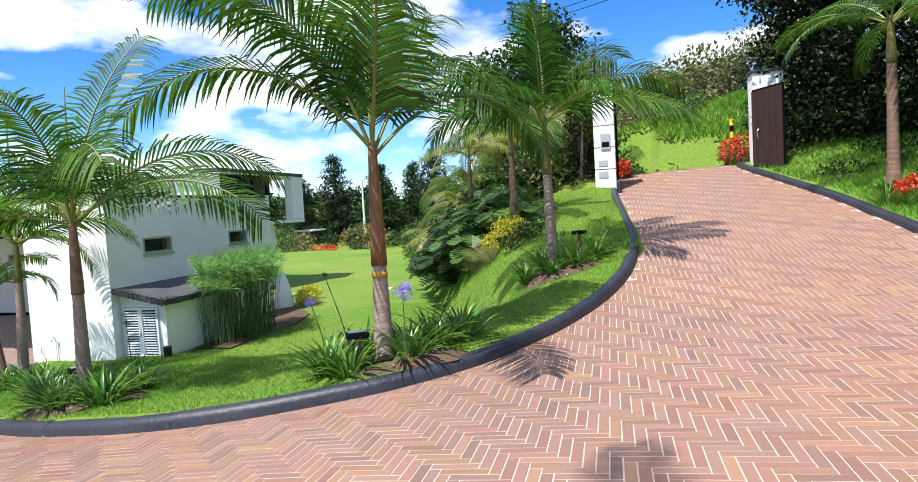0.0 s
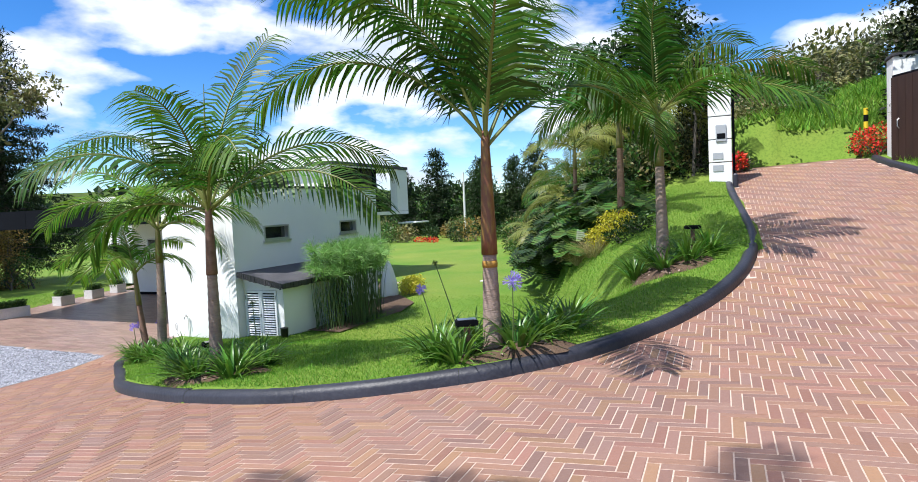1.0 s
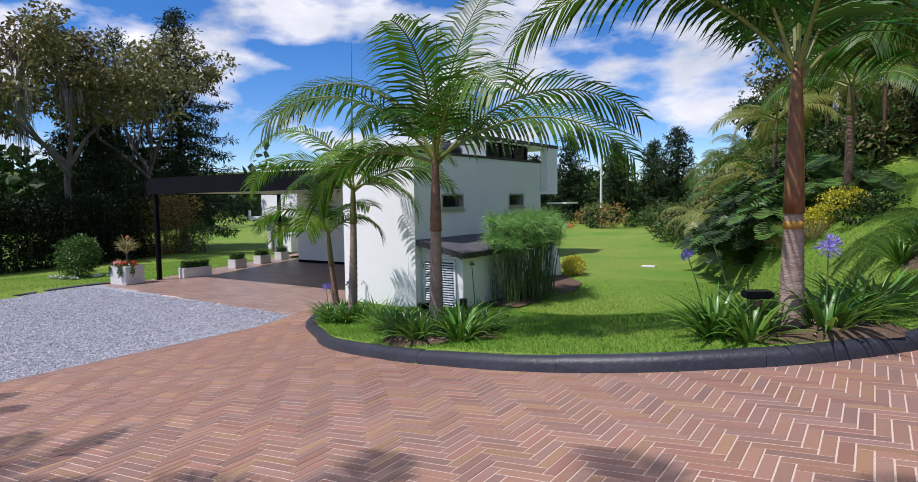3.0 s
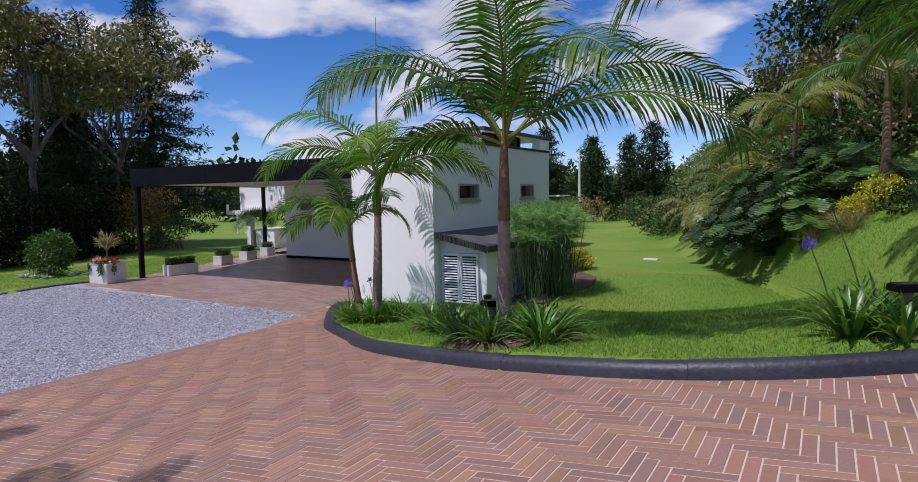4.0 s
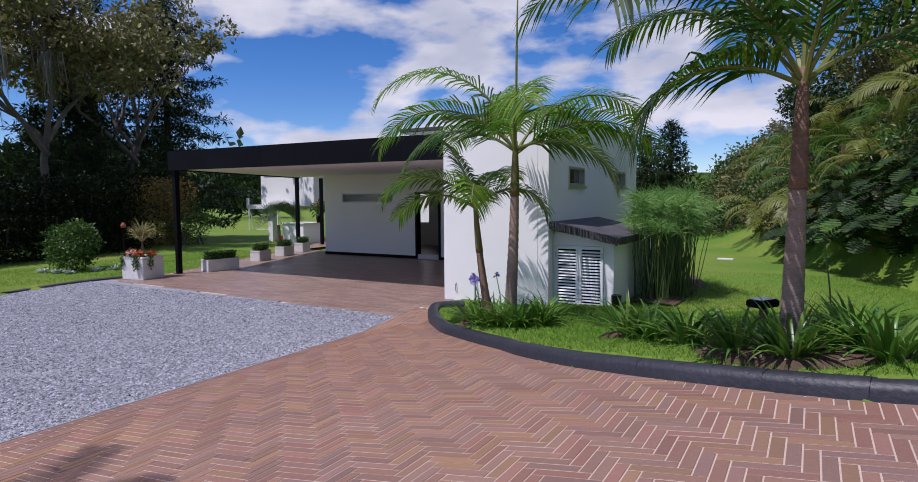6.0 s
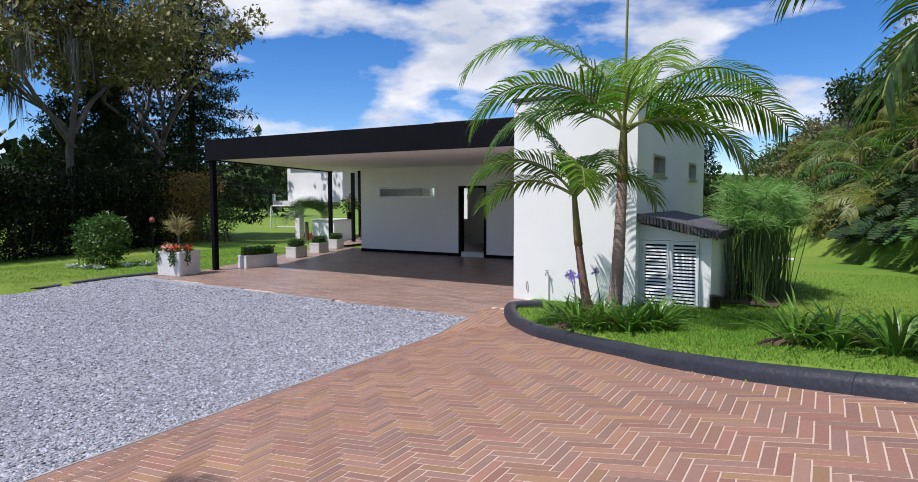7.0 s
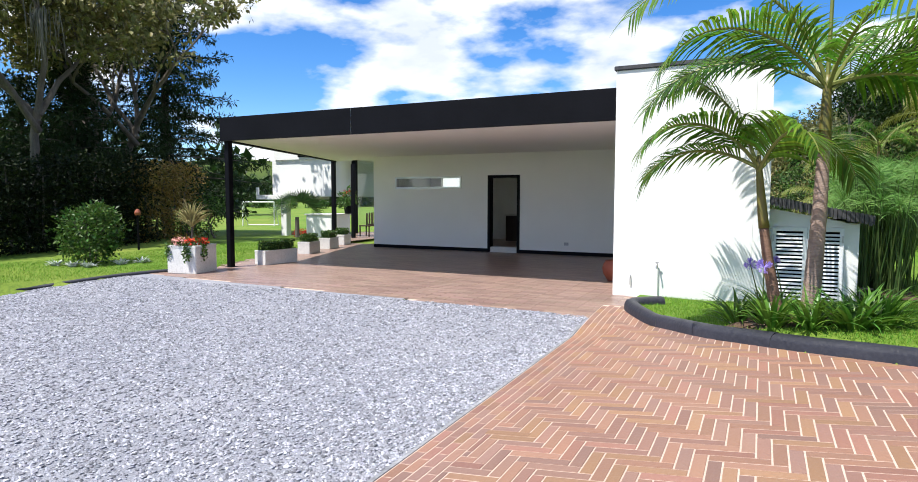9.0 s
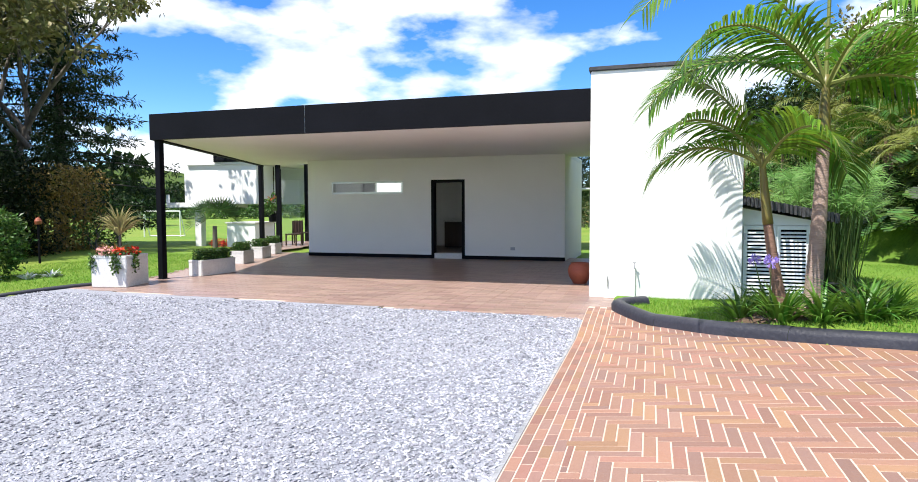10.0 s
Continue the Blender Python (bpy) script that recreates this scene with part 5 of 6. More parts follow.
def tree(name, label, x, y, height, radius, mat, seed, leaf=0.22, per=70, clump=0.75, fork=0.35, depth=3, spread=0.8, trunks=1, moss=0, z=None, droop=0.3, aspect=0.5, split=3):
    r, rn = random.Random(seed), np.random.default_rng(seed)
    z = ground_at(x, y) - 0.1 if z is None else z
    t = thing(name, label, "tree", (x, y, z))
    b, tips = Build(), []
    for k in range(trunks):
        lean = Vector((r.gauss(0, 0.10), r.gauss(0, 0.10), 1))
        base = Vector((0.5 * k * r.uniform(-1, 1), 0.9 * k * r.uniform(-1, 1), 0))
        h = height * fork * r.uniform(0.9, 1.1)
        pts = [base + lean * h * i / 5 + Vector((r.gauss(0, 0.05), r.gauss(0, 0.05), 0)) * (i > 0) for i in range(6)]
        b.tube(pts, [radius * (1.25 if i == 0 else 1 - 0.09 * i) for i in range(6)], 10, cap=False)
        for q in range(split + 1):
            a = 6.283 * q / (split + 1) + r.uniform(-0.4, 0.4)
            limbs(r, pts[-1] - Vector((0, 0, 0.25 * q)), Vector((math.cos(a) * 0.65, math.sin(a) * 0.65, 0.9)), height * (1 - fork) * 0.42, radius * 0.55, depth - 1, b, tips, spread, 0.02, split)
    part("trunk", b, WOOD, t, smooth=True)
    blobs = []
    for p, d in tips:
        if d <= 1:
            c = clump * r.uniform(0.6, 1.25)
            blobs.append((p.x, p.y, p.z, c, c, c * 0.75, int(per * r.uniform(0.5, 1.3))))
    cloud_part("crown", rn, blobs, leaf, mat, t, aspect, 0.25, droop)
    if moss:
        m = Build()
        low = sorted(tips, key=lambda q: q[0].z)[: moss * 4]
        for p, d in r.sample(low, min(moss, len(low))):
            for _ in range(60):
                o = p + Vector((r.gauss(0, 0.22), r.gauss(0, 0.22), r.uniform(-0.1, 0.2)))
                ln = r.uniform(0.5, 2.0)
                s = Vector((r.gauss(0, 1), r.gauss(0, 1), 0)).normalized() * 0.016
                e1 = o + Vector((r.gauss(0, 0.05), r.gauss(0, 0.05), -ln * 0.5))
                e2 = e1 + Vector((r.gauss(0, 0.07), r.gauss(0, 0.07), -ln * 0.5))
                m.add([o - s, o + s, e1 + s, e1 - s, e2], [(0, 1, 2, 3), (3, 2, 4)])
        tagged(part("hanging_moss", m, MOSS, t, "grey hanging moss"), kind="stuff")
    return t


def conifer(name, label, x, y, height, radius, seed, reachout=0.24, dens=1.0, z=None, low=0.12, mat=NEEDLE, leaf=0.26):
    r, rn = random.Random(seed), np.random.default_rng(seed)
    z = ground_at(x, y) - 0.1 if z is None else z
    t = thing(name, label, "conifer", (x, y, z))
    b = Build()
    blobs = []
    n = int(46 * dens)
    for k in range(n):
        s = low + (1 - low) * (k + r.random()) / n
        a = k * 2.4 + r.uniform(-0.4, 0.4)
        ln = height * reachout * (1 - s) ** 0.75 * r.uniform(0.55, 1.15) + 0.25
        o = Vector((math.cos(a), math.sin(a), 0.12 - 0.25 * (1 - s)))
        p0 = Vector((0, 0, height * s))
        p2 = p0 + o * ln
        b.tube([p0, p0.lerp(p2, 0.5) + Vector((0, 0, 0.08)), p2], [radius * 0.22, radius * 0.12, 0.01], 4, cap=False)
        m = max(2, int(ln / 0.42))
        for j in range(m):
            q = p0.lerp(p2, (j + 0.8) / m)
            c = 0.34 + 0.12 * r.random()
            blobs.append((q.x + r.gauss(0, 0.1), q.y + r.gauss(0, 0.1), q.z + r.gauss(0, 0.08) - 0.05, c * 1.25, c * 1.25, c * 0.5, int(26 * dens) + 6))
    part("trunk", Build().tube([(0, 0, 0), (0.05, 0.03, height * 0.5), (0, 0, height)], [radius, radius * 0.6, 0.02], 9, cap=False), WOOD, t, smooth=True)
    tagged(part("branch", b, WOOD, t), kind="stuff")
    cloud_part("foliage", rn, blobs, leaf, mat, t, 0.22, 0.2, 0.5)
    return t


# left garden: tall mossy trees behind a dense hedge
tree("broadleaf_tree", "tall sparse brown-leaved tree with hanging moss", -14.6, 4.6, 13.0, 0.20, LEAF_BROWN, 301, 0.27, 95, 0.72, 0.42, 3, 0.8, 1, 8)
tree("broadleaf_tree", "tall olive-leaved tree with hanging grey moss", -14.9, 8.4, 12.0, 0.20, LEAF_OLIVE, 302, 0.25, 130, 0.75, 0.40, 3, 0.8, 1, 8)
tree("broadleaf_tree", "dense olive-brown tree behind the hedge", -16.5, 12.4, 12.0, 0.20, LEAF_OLIVE, 303, 0.26, 140, 0.85, 0.34, 3, 0.85, 2, 0)
conifer("cypress", "tall dark green conifer with layered branches", -17.4, 15.6, 13.2, 0.26, 304, 0.36, 2.0)
conifer("cypress", "tall dark green conifer behind the hedge", -19.8, 13.4, 12.0, 0.25, 305, 0.32, 1.4)
conifer("cypress", "dark conifer with drooping branches", -17.5, 9.6, 6.0, 0.18, 306, 0.36, 1.4, low=0.05)
conifer("cypress", "dark green conifer with low branches behind the hedge", -15.8, 10.4, 6.5, 0.18, 307, 0.40, 1.8, low=0.03)
tree("broadleaf_tree", "tall brown-leaved tree by the parking court", -17.5, 1.0, 12.5, 0.20, LEAF_BROWN, 308, 0.27, 85, 0.75, 0.4, 3, 0.85, 1, 5)


def hedge(label, line, height, depth, n, mat, seed, size=0.11, group="hedges"):
    """A thick hedge along a line, leaves over a dark branchy core."""
    rn, r = np.random.default_rng(seed), random.Random(seed)
    x0, y0 = line[0]
    z = ground_at(x0, y0)
    t = thing("hedge", label, "hedge", (x0, y0, z), group)
    c = spline([(x - x0, y - y0) for x, y in line], 0.45)
    blobs, b = [], Build()
    for px, py in c:
        for lev in (0.14, 0.5, 0.85):
            h = height * lev * (1 + 0.06 * math.sin(px * 1.9 + py * 1.3))
            blobs.append((px + r.gauss(0, 0.12), py + r.gauss(0, 0.12), h, depth * (0.62 - 0.12 * lev), depth * (0.62 - 0.12 * lev), height * 0.24, n))
        b.tube([(px, py, -0.1), (px + r.gauss(0, .1), py + r.gauss(0, .1), height * 0.5), (px + r.gauss(0, .2), py + r.gauss(0, .2), height * 0.9)], [0.05, 0.035, 0.015], 5)
    tagged(part("branch", b, WOOD, t), kind="stuff")
    cloud_part("foliage", rn, blobs, size, mat, t, 0.5, 0.35, 0.1)
    return t


# the dark hedge's leaf colour holds the shade of the tall trees
hedge("tall dense dark green hedge behind the lawn", [(-11.6, -2.0), (-11.2, 3.0), (-11.7, 7.0), (-12.6, 10.5)], 2.7, 1.7, 520, LEAF_SHADED, 310, 0.13)
hedge("tall orange-tinged hedge at the end of the lawn", [(-12.6, 10.6), (-13.3, 12.4), (-13.7, 13.6)], 2.6, 1.5, 420, LEAF_ORANGE, 311)
shrub("round_shrub", "rounded glossy green shrub on the lawn", -7.1, 5.3, [(0, 0, 0.75, 0.72, 0.72, 0.62, 2000), (0.1, -0.1, 0.35, 0.6, 0.6, 0.35, 800), (0.15, 0.1, 1.15, 0.4, 0.4, 0.25, 500)], 0.10, LEAF_MID, 312, 0.5)
for k, (x, y) in enumerate(((-6.98, 4.75), (-6.6, 4.9), (-6.35, 5.5), (-7.4, 4.65), (-6.2, 5.9))):
    t = tagged(part("silver_plant", straps(34, 0.26, 0.045, 0.06, 320 + k), LEAF_SILVER), "low silver-white leaved plant at the foot of the shrub", "plant", "silver plants")
    t.location = (x, y, ground_at(x, y))
tree("small_tree", "thin open shrub at the edge of the field", -12.2, 13.5, 2.2, 0.05, LEAF_MID, 313, 0.10, 60, 0.42, 0.35, 2, 0.8, 2)
lp = thing("garden_light", "short dark garden light post at the hedge", "garden light", (-9.4, 8.2, ground_at(-9.4, 8.2)))
part("post", Build().tube([(0, 0, -0.05), (0, 0, 1.0)], [0.03, 0.03], 8), BLACK, lp)
part("head", Build().lathe([(0.001, 1.0), (0.07, 1.0), (0.09, 1.08), (0.05, 1.16), (0.001, 1.18)], 12), TERRA, lp)


# planters
def planter(name, label, x, y, turn, w, d, h, group="concrete planters"):
    t = thing(name, label, "planter", (x, y, 0.0), group, turn=turn)
    b = Build()
    b.box(-w / 2, -d / 2, 0.0, w / 2, d / 2, h - 0.05, 0.012)
    part("body", b, CONCRETE, t, "weathered pale concrete box")
    rim = Build()
    rim.box(-w / 2, -d / 2, h - 0.05, w / 2, -d / 2 + 0.05, h, 0.006).box(-w / 2, d / 2 - 0.05, h - 0.05, w / 2, d / 2, h, 0.006)
    rim.box(-w / 2, -d / 2 + 0.05, h - 0.05, -w / 2 + 0.05, d / 2 - 0.05, h, 0.006).box(w / 2 - 0.05, -d / 2 + 0.05, h - 0.05, w / 2, d / 2 - 0.05, h, 0.006)
    part("rim", rim, CONCRETE, t)
    part("soil", Build().box(-w / 2 + 0.05, -d / 2 + 0.05, h - 0.05, w / 2 - 0.05, d / 2 - 0.05, h - 0.03), SOIL, t)
    return t


planter("square_planter", "square pale concrete planter at the carport corner", -3.48, 5.02, 12, 0.66, 0.66, 0.56)
t = tagged(thing("spiky_dracaena", "spiky bronze-yellow dracaena in the square planter", "plant", (-3.48, 5.02, 0.53)), "")
part("stem", Build().tube([(0, 0, 0), (0.02, 0, 0.45)], [0.03, 0.02], 8), WOOD, t)
hd = straps(120, 0.52, 0.030, 0.02, 330)
hd.v = [(x, y, z * 1.45 + 0.40) for x, y, z in hd.v]
part("leaves", hd, STRAW, t)
lw = straps(46, 0.40, 0.045, 0.05, 331)
t3 = tagged(part("bromeliad", lw, LEAF_ORANGE), "orange-red bromeliad at the foot of the dracaena", "plant")
t3.location = (-3.44, 4.89, 0.53)
for k, (dx, dy, mat, nm) in enumerate(((0.20, -0.2, RED, "red"), (0.26, 0.05, RED, "red"), (-0.16, -0.22, PINK, "pink"), (0.0, -0.25, PINK, "pink"), (-0.25, -0.1, PINK, "pink"))):
    q = thing("flowering_plant", "%s flowering bedding plant in the square planter" % nm, "flower", (-3.48 + dx, 5.02 + dy, 0.53), "flowers in the planter")
    cloud_part("petals", np.random.default_rng(340 + k), [(0, 0, 0.10, 0.09, 0.09, 0.06, 60)], 0.06, mat, q, 0.8)
    cloud_part("leaves", np.random.default_rng(350 + k), [(0, 0, 0.04, 0.10, 0.10, 0.05, 80)], 0.06, LEAF_MID, q, 0.6)
for k, (dx, dy) in enumerate(((-0.22, -0.37), (0.24, -0.34), (0.36, -0.05))):
    q = thing("trailing_ivy", "green ivy trailing over the planter's rim", "ivy", (-3.48 + dx, 5.02 + dy, 0.52), "trailing ivies")
    cloud_part("leaves", np.random.default_rng(360 + k), [(0, 0, -0.10, 0.09, 0.05, 0.17, 150)], 0.055, LEAF_MID, q, 0.7, 0.2)


def box_hedge(x, y, turn, w, d, h, z, seed):
    t = thing("box_plant", "clipped dark green box plant filling a planter", "box plant", (x, y, z), "clipped box plants", turn=turn)
    rn = np.random.default_rng(seed)
    n = int(900 * w)
    v = []
    for _ in range(2):
        q = rn.uniform(-1, 1, (n, 3))
        ax = rn.integers(0, 3, n)
        q[np.arange(n), ax] = np.sign(q[np.arange(n), ax]) * rn.uniform(0.88, 1.03, n)
        v.append(q)
    q = np.concatenate(v) * np.array([w / 2, d / 2, h / 2]) + np.array([0, 0, h / 2])
    a = rn.normal(size=q.shape)
    a /= np.linalg.norm(a, axis=1)[:, None]
    s = np.cross(a, rn.normal(size=q.shape))
    s /= np.linalg.norm(s, axis=1)[:, None]
    vs = np.stack([q, q + a * 0.02 + s * 0.014, q + a * 0.045, q + a * 0.02 - s * 0.014], 1).reshape(-1, 3)
    f = (np.array([(0, 1, 2), (0, 2, 3)])[None] + 4 * np.arange(len(q))[:, None, None]).reshape(-1, 3)
    ob = new("leaves", np_mesh("leaves", vs, f, LEAF_MID))
    ob.parent = t
    part("core", Build().box(-w * 0.42, -d * 0.42, 0, w * 0.42, d * 0.42, h * 0.85, 0.03), LEAF_DARK, t)


for k, (x, y, w) in enumerate(((-3.12, 7.04, 0.95), (-4.14, 9.4, 0.60), (-4.66, 10.92, 0.60), (-5.25, 12.38, 0.5))):
    planter("long_planter" if w > 0.8 else "small_planter", "pale concrete planter with clipped box along the carport edge", x, y, 84 if k == 0 else 102, w, 0.36, 0.33)
    box_hedge(x, y, 84 if k == 0 else 102, w * 0.86, 0.27, 0.22, 0.30, 370 + k)

# ---- far wing of the house and terrace ----
wing = thing("house_wing", "white far wing of the house with a balcony and dark windows", "house")
part("wall", Build().box(-12.9, 17.5, 1.55, -9.4, 21.5, 3.15, 0.01).box(-12.7, 17.4, 3.15, -8.0, 21.5, 4.1, 0.01), WHITE, wing)
part("balcony", Build().box(-13.4, 17.0, 1.42, -10.9, 19.0, 1.62, 0.01).box(-13.4, 17.0, 1.62, -13.3, 17.1, 1.95), WHITE, wing)
part("column", Build().box(-12.25, 17.3, -0.3, -11.95, 17.6, 1.42, 0.01), WHITE, wing)
wd = part("window", Build().box(-11.2, 17.36, 3.35, -8.4, 17.39, 3.75), DARKGLASS, wing)
part("frame", Build().box(-11.3, 17.34, 3.25, -8.3, 17.398, 3.35).box(-11.3, 17.34, 3.75, -8.3, 17.398, 3.85).box(-11.3, 17.34, 3.35, -11.2, 17.398, 3.75), BLACK, wd)
part("glass_wall", Build().box(-9.3, 18.5, 0.2, -9.25, 22.0, 3.1), PANE, wing)
part("post", Build().box(-8.6, 17.6, -0.2, -8.45, 17.75, 3.2), BLACK, wing)
part("post", Build().box(-7.9, 18.6, -0.2, -7.78, 18.72, 3.2), BLACK, wing)
part("terrace_wall", Build().box(-8.2, 22.0, -0.2, -4.0, 22.2, 2.7), WHITE, wing)
ct = thing("barbecue_counter", "white masonry counter on the terrace", "counter", (-8.3, 15.4, -0.02))
part("body", Build().box(-0.7, -0.3, 0, 0.5, 0.9, 0.85, 0.01), WHITE, ct)
part("worktop", Build().box(-0.75, -0.35, 0.85, 0.55, 0.95, 0.90, 0.008), CONCRETE, ct)
for k, (x, y) in enumerate(((-6.9, 16.2), (-6.4, 16.9), (-7.3, 17.4))):
    c = thing("garden_chair", "dark wooden slatted garden chair on the terrace", "chair", (x, y, 0.0), "terrace chairs", turn=35 * k)
    part("seat", Build().box(-0.24, -0.24, 0.40, 0.24, 0.24, 0.44, 0.006), GATE, c)
    for s in range(4):
        part("slat", Build().box(-0.21 + s * 0.12, 0.20, 0.44, -0.15 + s * 0.12, 0.23, 0.90), GATE, c)
    for dx in (-0.21, 0.21):
        for dy in (-0.21, 0.21):
            part("leg", Build().box(dx - 0.02, dy - 0.02, 0, dx + 0.02, dy + 0.02, 0.40), GATE, c)
for k, (x, y) in enumerate(((-5.6, 17.2), (-6.1, 18.0), (-7.6, 15.9), (-5.0, 16.2))):
    q = thing("potted_plant", "leafy potted plant on the terrace", "potted plant", (x, y, 0.0 if k != 2 else 0.88), "terrace plants")
    part("pot", Build().lathe([(0.001, 0), (0.13, 0), (0.17, 0.30), (0.15, 0.30), (0.001, 0.27)], 14), BLACK, q)
    cloud_part("leaves", np.random.default_rng(390 + k), [(0, 0, 0.62, 0.38, 0.38, 0.34, 260)], 0.18, LEAF_MID, q, 0.35, 0.2, 0.2)
    cloud_part("flowers", np.random.default_rng(395 + k), [(0, 0, 0.78, 0.22, 0.22, 0.14, 16)], 0.09, RED, q, 0.7, 0.2)
fanp = thing("fan_palm", "grey-green fan palm beside the terrace", "palm", (-10.4, 16.2, -0.1))
lv = Build()
rr = random.Random(77)
for k in range(16):
    a, e = rr.uniform(0, 6.283), rr.uniform(0.1, 1.4)
    d = Vector((math.cos(a) * math.cos(e), math.sin(a) * math.cos(e), math.sin(e)))
    c = Vector((0, 0, 0.7)) + d * 0.75
    s = d.orthogonal().normalized()
    for j in range(15):
        q = radians(-80 + j * 160 / 14)
        w = d * math.cos(q) + s * math.sin(q)
        n = d.cross(s) * 0.012
        t_ = w.cross(d.cross(s)).normalized() * 0.016
        lv.add([c, c + w * 0.35 + t_, c + w * 0.62, c + w * 0.35 - t_], [(0, 1, 2, 3)])
part("fan", lv, LEAF_MID, fanp)
part("trunk", Build().tube([(0, 0, -0.05), (0, 0, 0.8)], [0.10, 0.08], 8), WOOD, fanp)
for k in range(5):
    x, y = -10.6 + 0.45 * k, 16.6 + 0.12 * k
    shrub("red_flower_bed", "low red-flowering plant beside the terrace", x, y, [(0, 0, 0.16, 0.3, 0.3, 0.18, 260)], 0.09, RED, 400 + k, 0.4, "flower", "red flowers")
goal = thing("football_goal", "white metal football goal on the field", "goal", (-21.6, 25.6, ground_at(-21.6, 25.6)), turn=25)
b = Build()
b.tube([(-1.0, 0, 0), (-1.0, 0, 1.5)], [0.04, 0.04], 6).tube([(1.0, 0, 0), (1.0, 0, 1.5)], [0.04, 0.04], 6).tube([(-1.0, 0, 1.5), (1.0, 0, 1.5)], [0.04, 0.04], 6)
part("front_frame", b, WHITE, goal)
b = Build()
b.tube([(-1.0, 0, 1.5), (-1.0, 0.9, 0)], [0.03, 0.03], 6).tube([(1.0, 0, 1.5), (1.0, 0.9, 0)], [0.03, 0.03], 6).tube([(-1.0, 0.9, 0.03), (1.0, 0.9, 0.03)], [0.03, 0.03], 6)
part("rear_frame", b, WHITE, goal)

# ---- gate ----
PX, PY = 16.96, 13.15
gz = 3.02
pil = thing("gate_pillar", "white concrete gate pillar with an intercom", "gate pillar", (PX, PY, gz), "gate pillars")
for k in range(5):
    part("block", Build().box(-0.28, -0.28, -0.3 if k == 0 else 0.02 + 0.6 * k, 0.28, 0.28, 0.60 * (k + 1), 0.012), WHITE, pil)
part("cap", Build().box(-0.30, -0.30, 3.0, 0.30, 0.30, 3.05, 0.01), CAP, pil)
ic = part("intercom", Build().box(-0.10, -0.315, 1.15, 0.16, -0.282, 1.58, 0.01), GREY_BOX, pil, "grey intercom box")
part("screen", Build().box(-0.07, -0.321, 1.22, 0.13, -0.316, 1.36), BLACK, ic)
for z0 in (0.70, 0.38):
    part("vent", Build().box(-0.18, -0.295, z0, 0.07, -0.282, z0 + 0.16), GREY_BOX, pil, "small grey vent grille")
part("gate_track", Build().box(0.30, -0.1, -0.2, 0.36, 0.02, 2.85), BLACK, pil, "dark steel gate stop")
part("bollard", Build().tube([(0.35, -0.45, -0.35), (0.35, -0.45, 0.25), (0.35, -0.45, 0.30)], [0.07, 0.07, 0.03], 10), KERB, pil)
rp = thing("gate_pillar", "white concrete gate pillar behind the open gate leaf", "gate pillar", (21.50, 14.78, 3.25), "gate pillars")
part("shaft", Build().box(-0.40, -0.34, -0.4, 0.40, 0.34, 2.88, 0.012), WHITE, rp)
part("cap", Build().box(-0.45, -0.39, 2.88, 0.45, 0.39, 2.96, 0.01), CAP, rp)
gl = thing("gate_leaf", "dark brown boarded gate leaf standing open", "gate", (21.36, 13.58, 3.25), turn=-61)
for k in range(5):
    part("board", Build().box(-0.70 + k * 0.222, -0.03, 0.06, -0.70 + k * 0.222 + 0.217, 0.0, 2.30, 0.004), GATE, gl)
part("frame", Build().box(-0.70, 0.003, 0.02, -0.62, 0.05, 2.36).box(0.34, 0.003, 0.02, 0.42, 0.05, 2.36).box(-0.62, 0.003, 2.26, 0.34, 0.05, 2.36).box(-0.62, 0.003, 0.02, 0.34, 0.05, 0.12), BLACK, gl)
part("wheel", Build().lathe([(0.001, -0.03), (0.05, -0.03), (0.05, 0.03), (0.001, 0.03)], 12, (-0.1, 0.0, 0.0)), STEEL, gl)
part("handle", Build().tube([(-0.45, -0.03, 1.0), (-0.45, -0.08, 1.05), (-0.45, -0.08, 1.2), (-0.45, -0.03, 1.25)], [0.012] * 4, 6), STEEL, gl)
bp = thing("striped_post", "yellow and black striped marker post by the gate", "marker post", (20.95, 16.9, 3.55))
for k in range(8):
    part("band", Build().tube([(0, 0, 0.2 * k), (0, 0, 0.2 * k + 0.2)], [0.06, 0.06], 10), YELLOW if k % 2 else BLACK, bp)
for k, (x, y, s) in enumerate(((20.95, 15.5, 1.0), (20.8, 16.4, 0.9), (17.45, 15.2, 0.6), (22.4, 8.2, 0.6), (22.7, 8.0, 0.5))):
    shrub("red_flower_shrub", "shrub covered in red flowers by the gate", x, y, [(0, 0, 0.45 * s, 0.42 * s, 0.42 * s, 0.42 * s, 420)], 0.10, RED, 420 + k, 0.5, z=drive_at(x, y) + 0.05, group="red flowering shrubs")
    shrub("green_shrub", "leafy green shrub among red flowers", x + 0.1, y + 0.2, [(0, 0, 0.4 * s, 0.5 * s, 0.5 * s, 0.42 * s, 500)], 0.10, LEAF_MID, 440 + k, 0.5, z=drive_at(x, y) + 0.05, group="green shrubs by the gate")
# dark hedges and trees here use the leaf colour with shade put in
hedge("tall dark hedge climbing beside the gate pillar", [(16.25, 13.6), (16.3, 15.2), (16.4, 17.5)], 3.1, 1.0, 240, LEAF_SHADED, 460)
hedge("very tall dark hedge on the outer bank", [(22.4, 15.4), (23.2, 13.4), (24.6, 11.2), (26.4, 7.6), (27.6, 2.6)], 4.6, 2.3, 620, LEAF_SHADED, 461, 0.18)
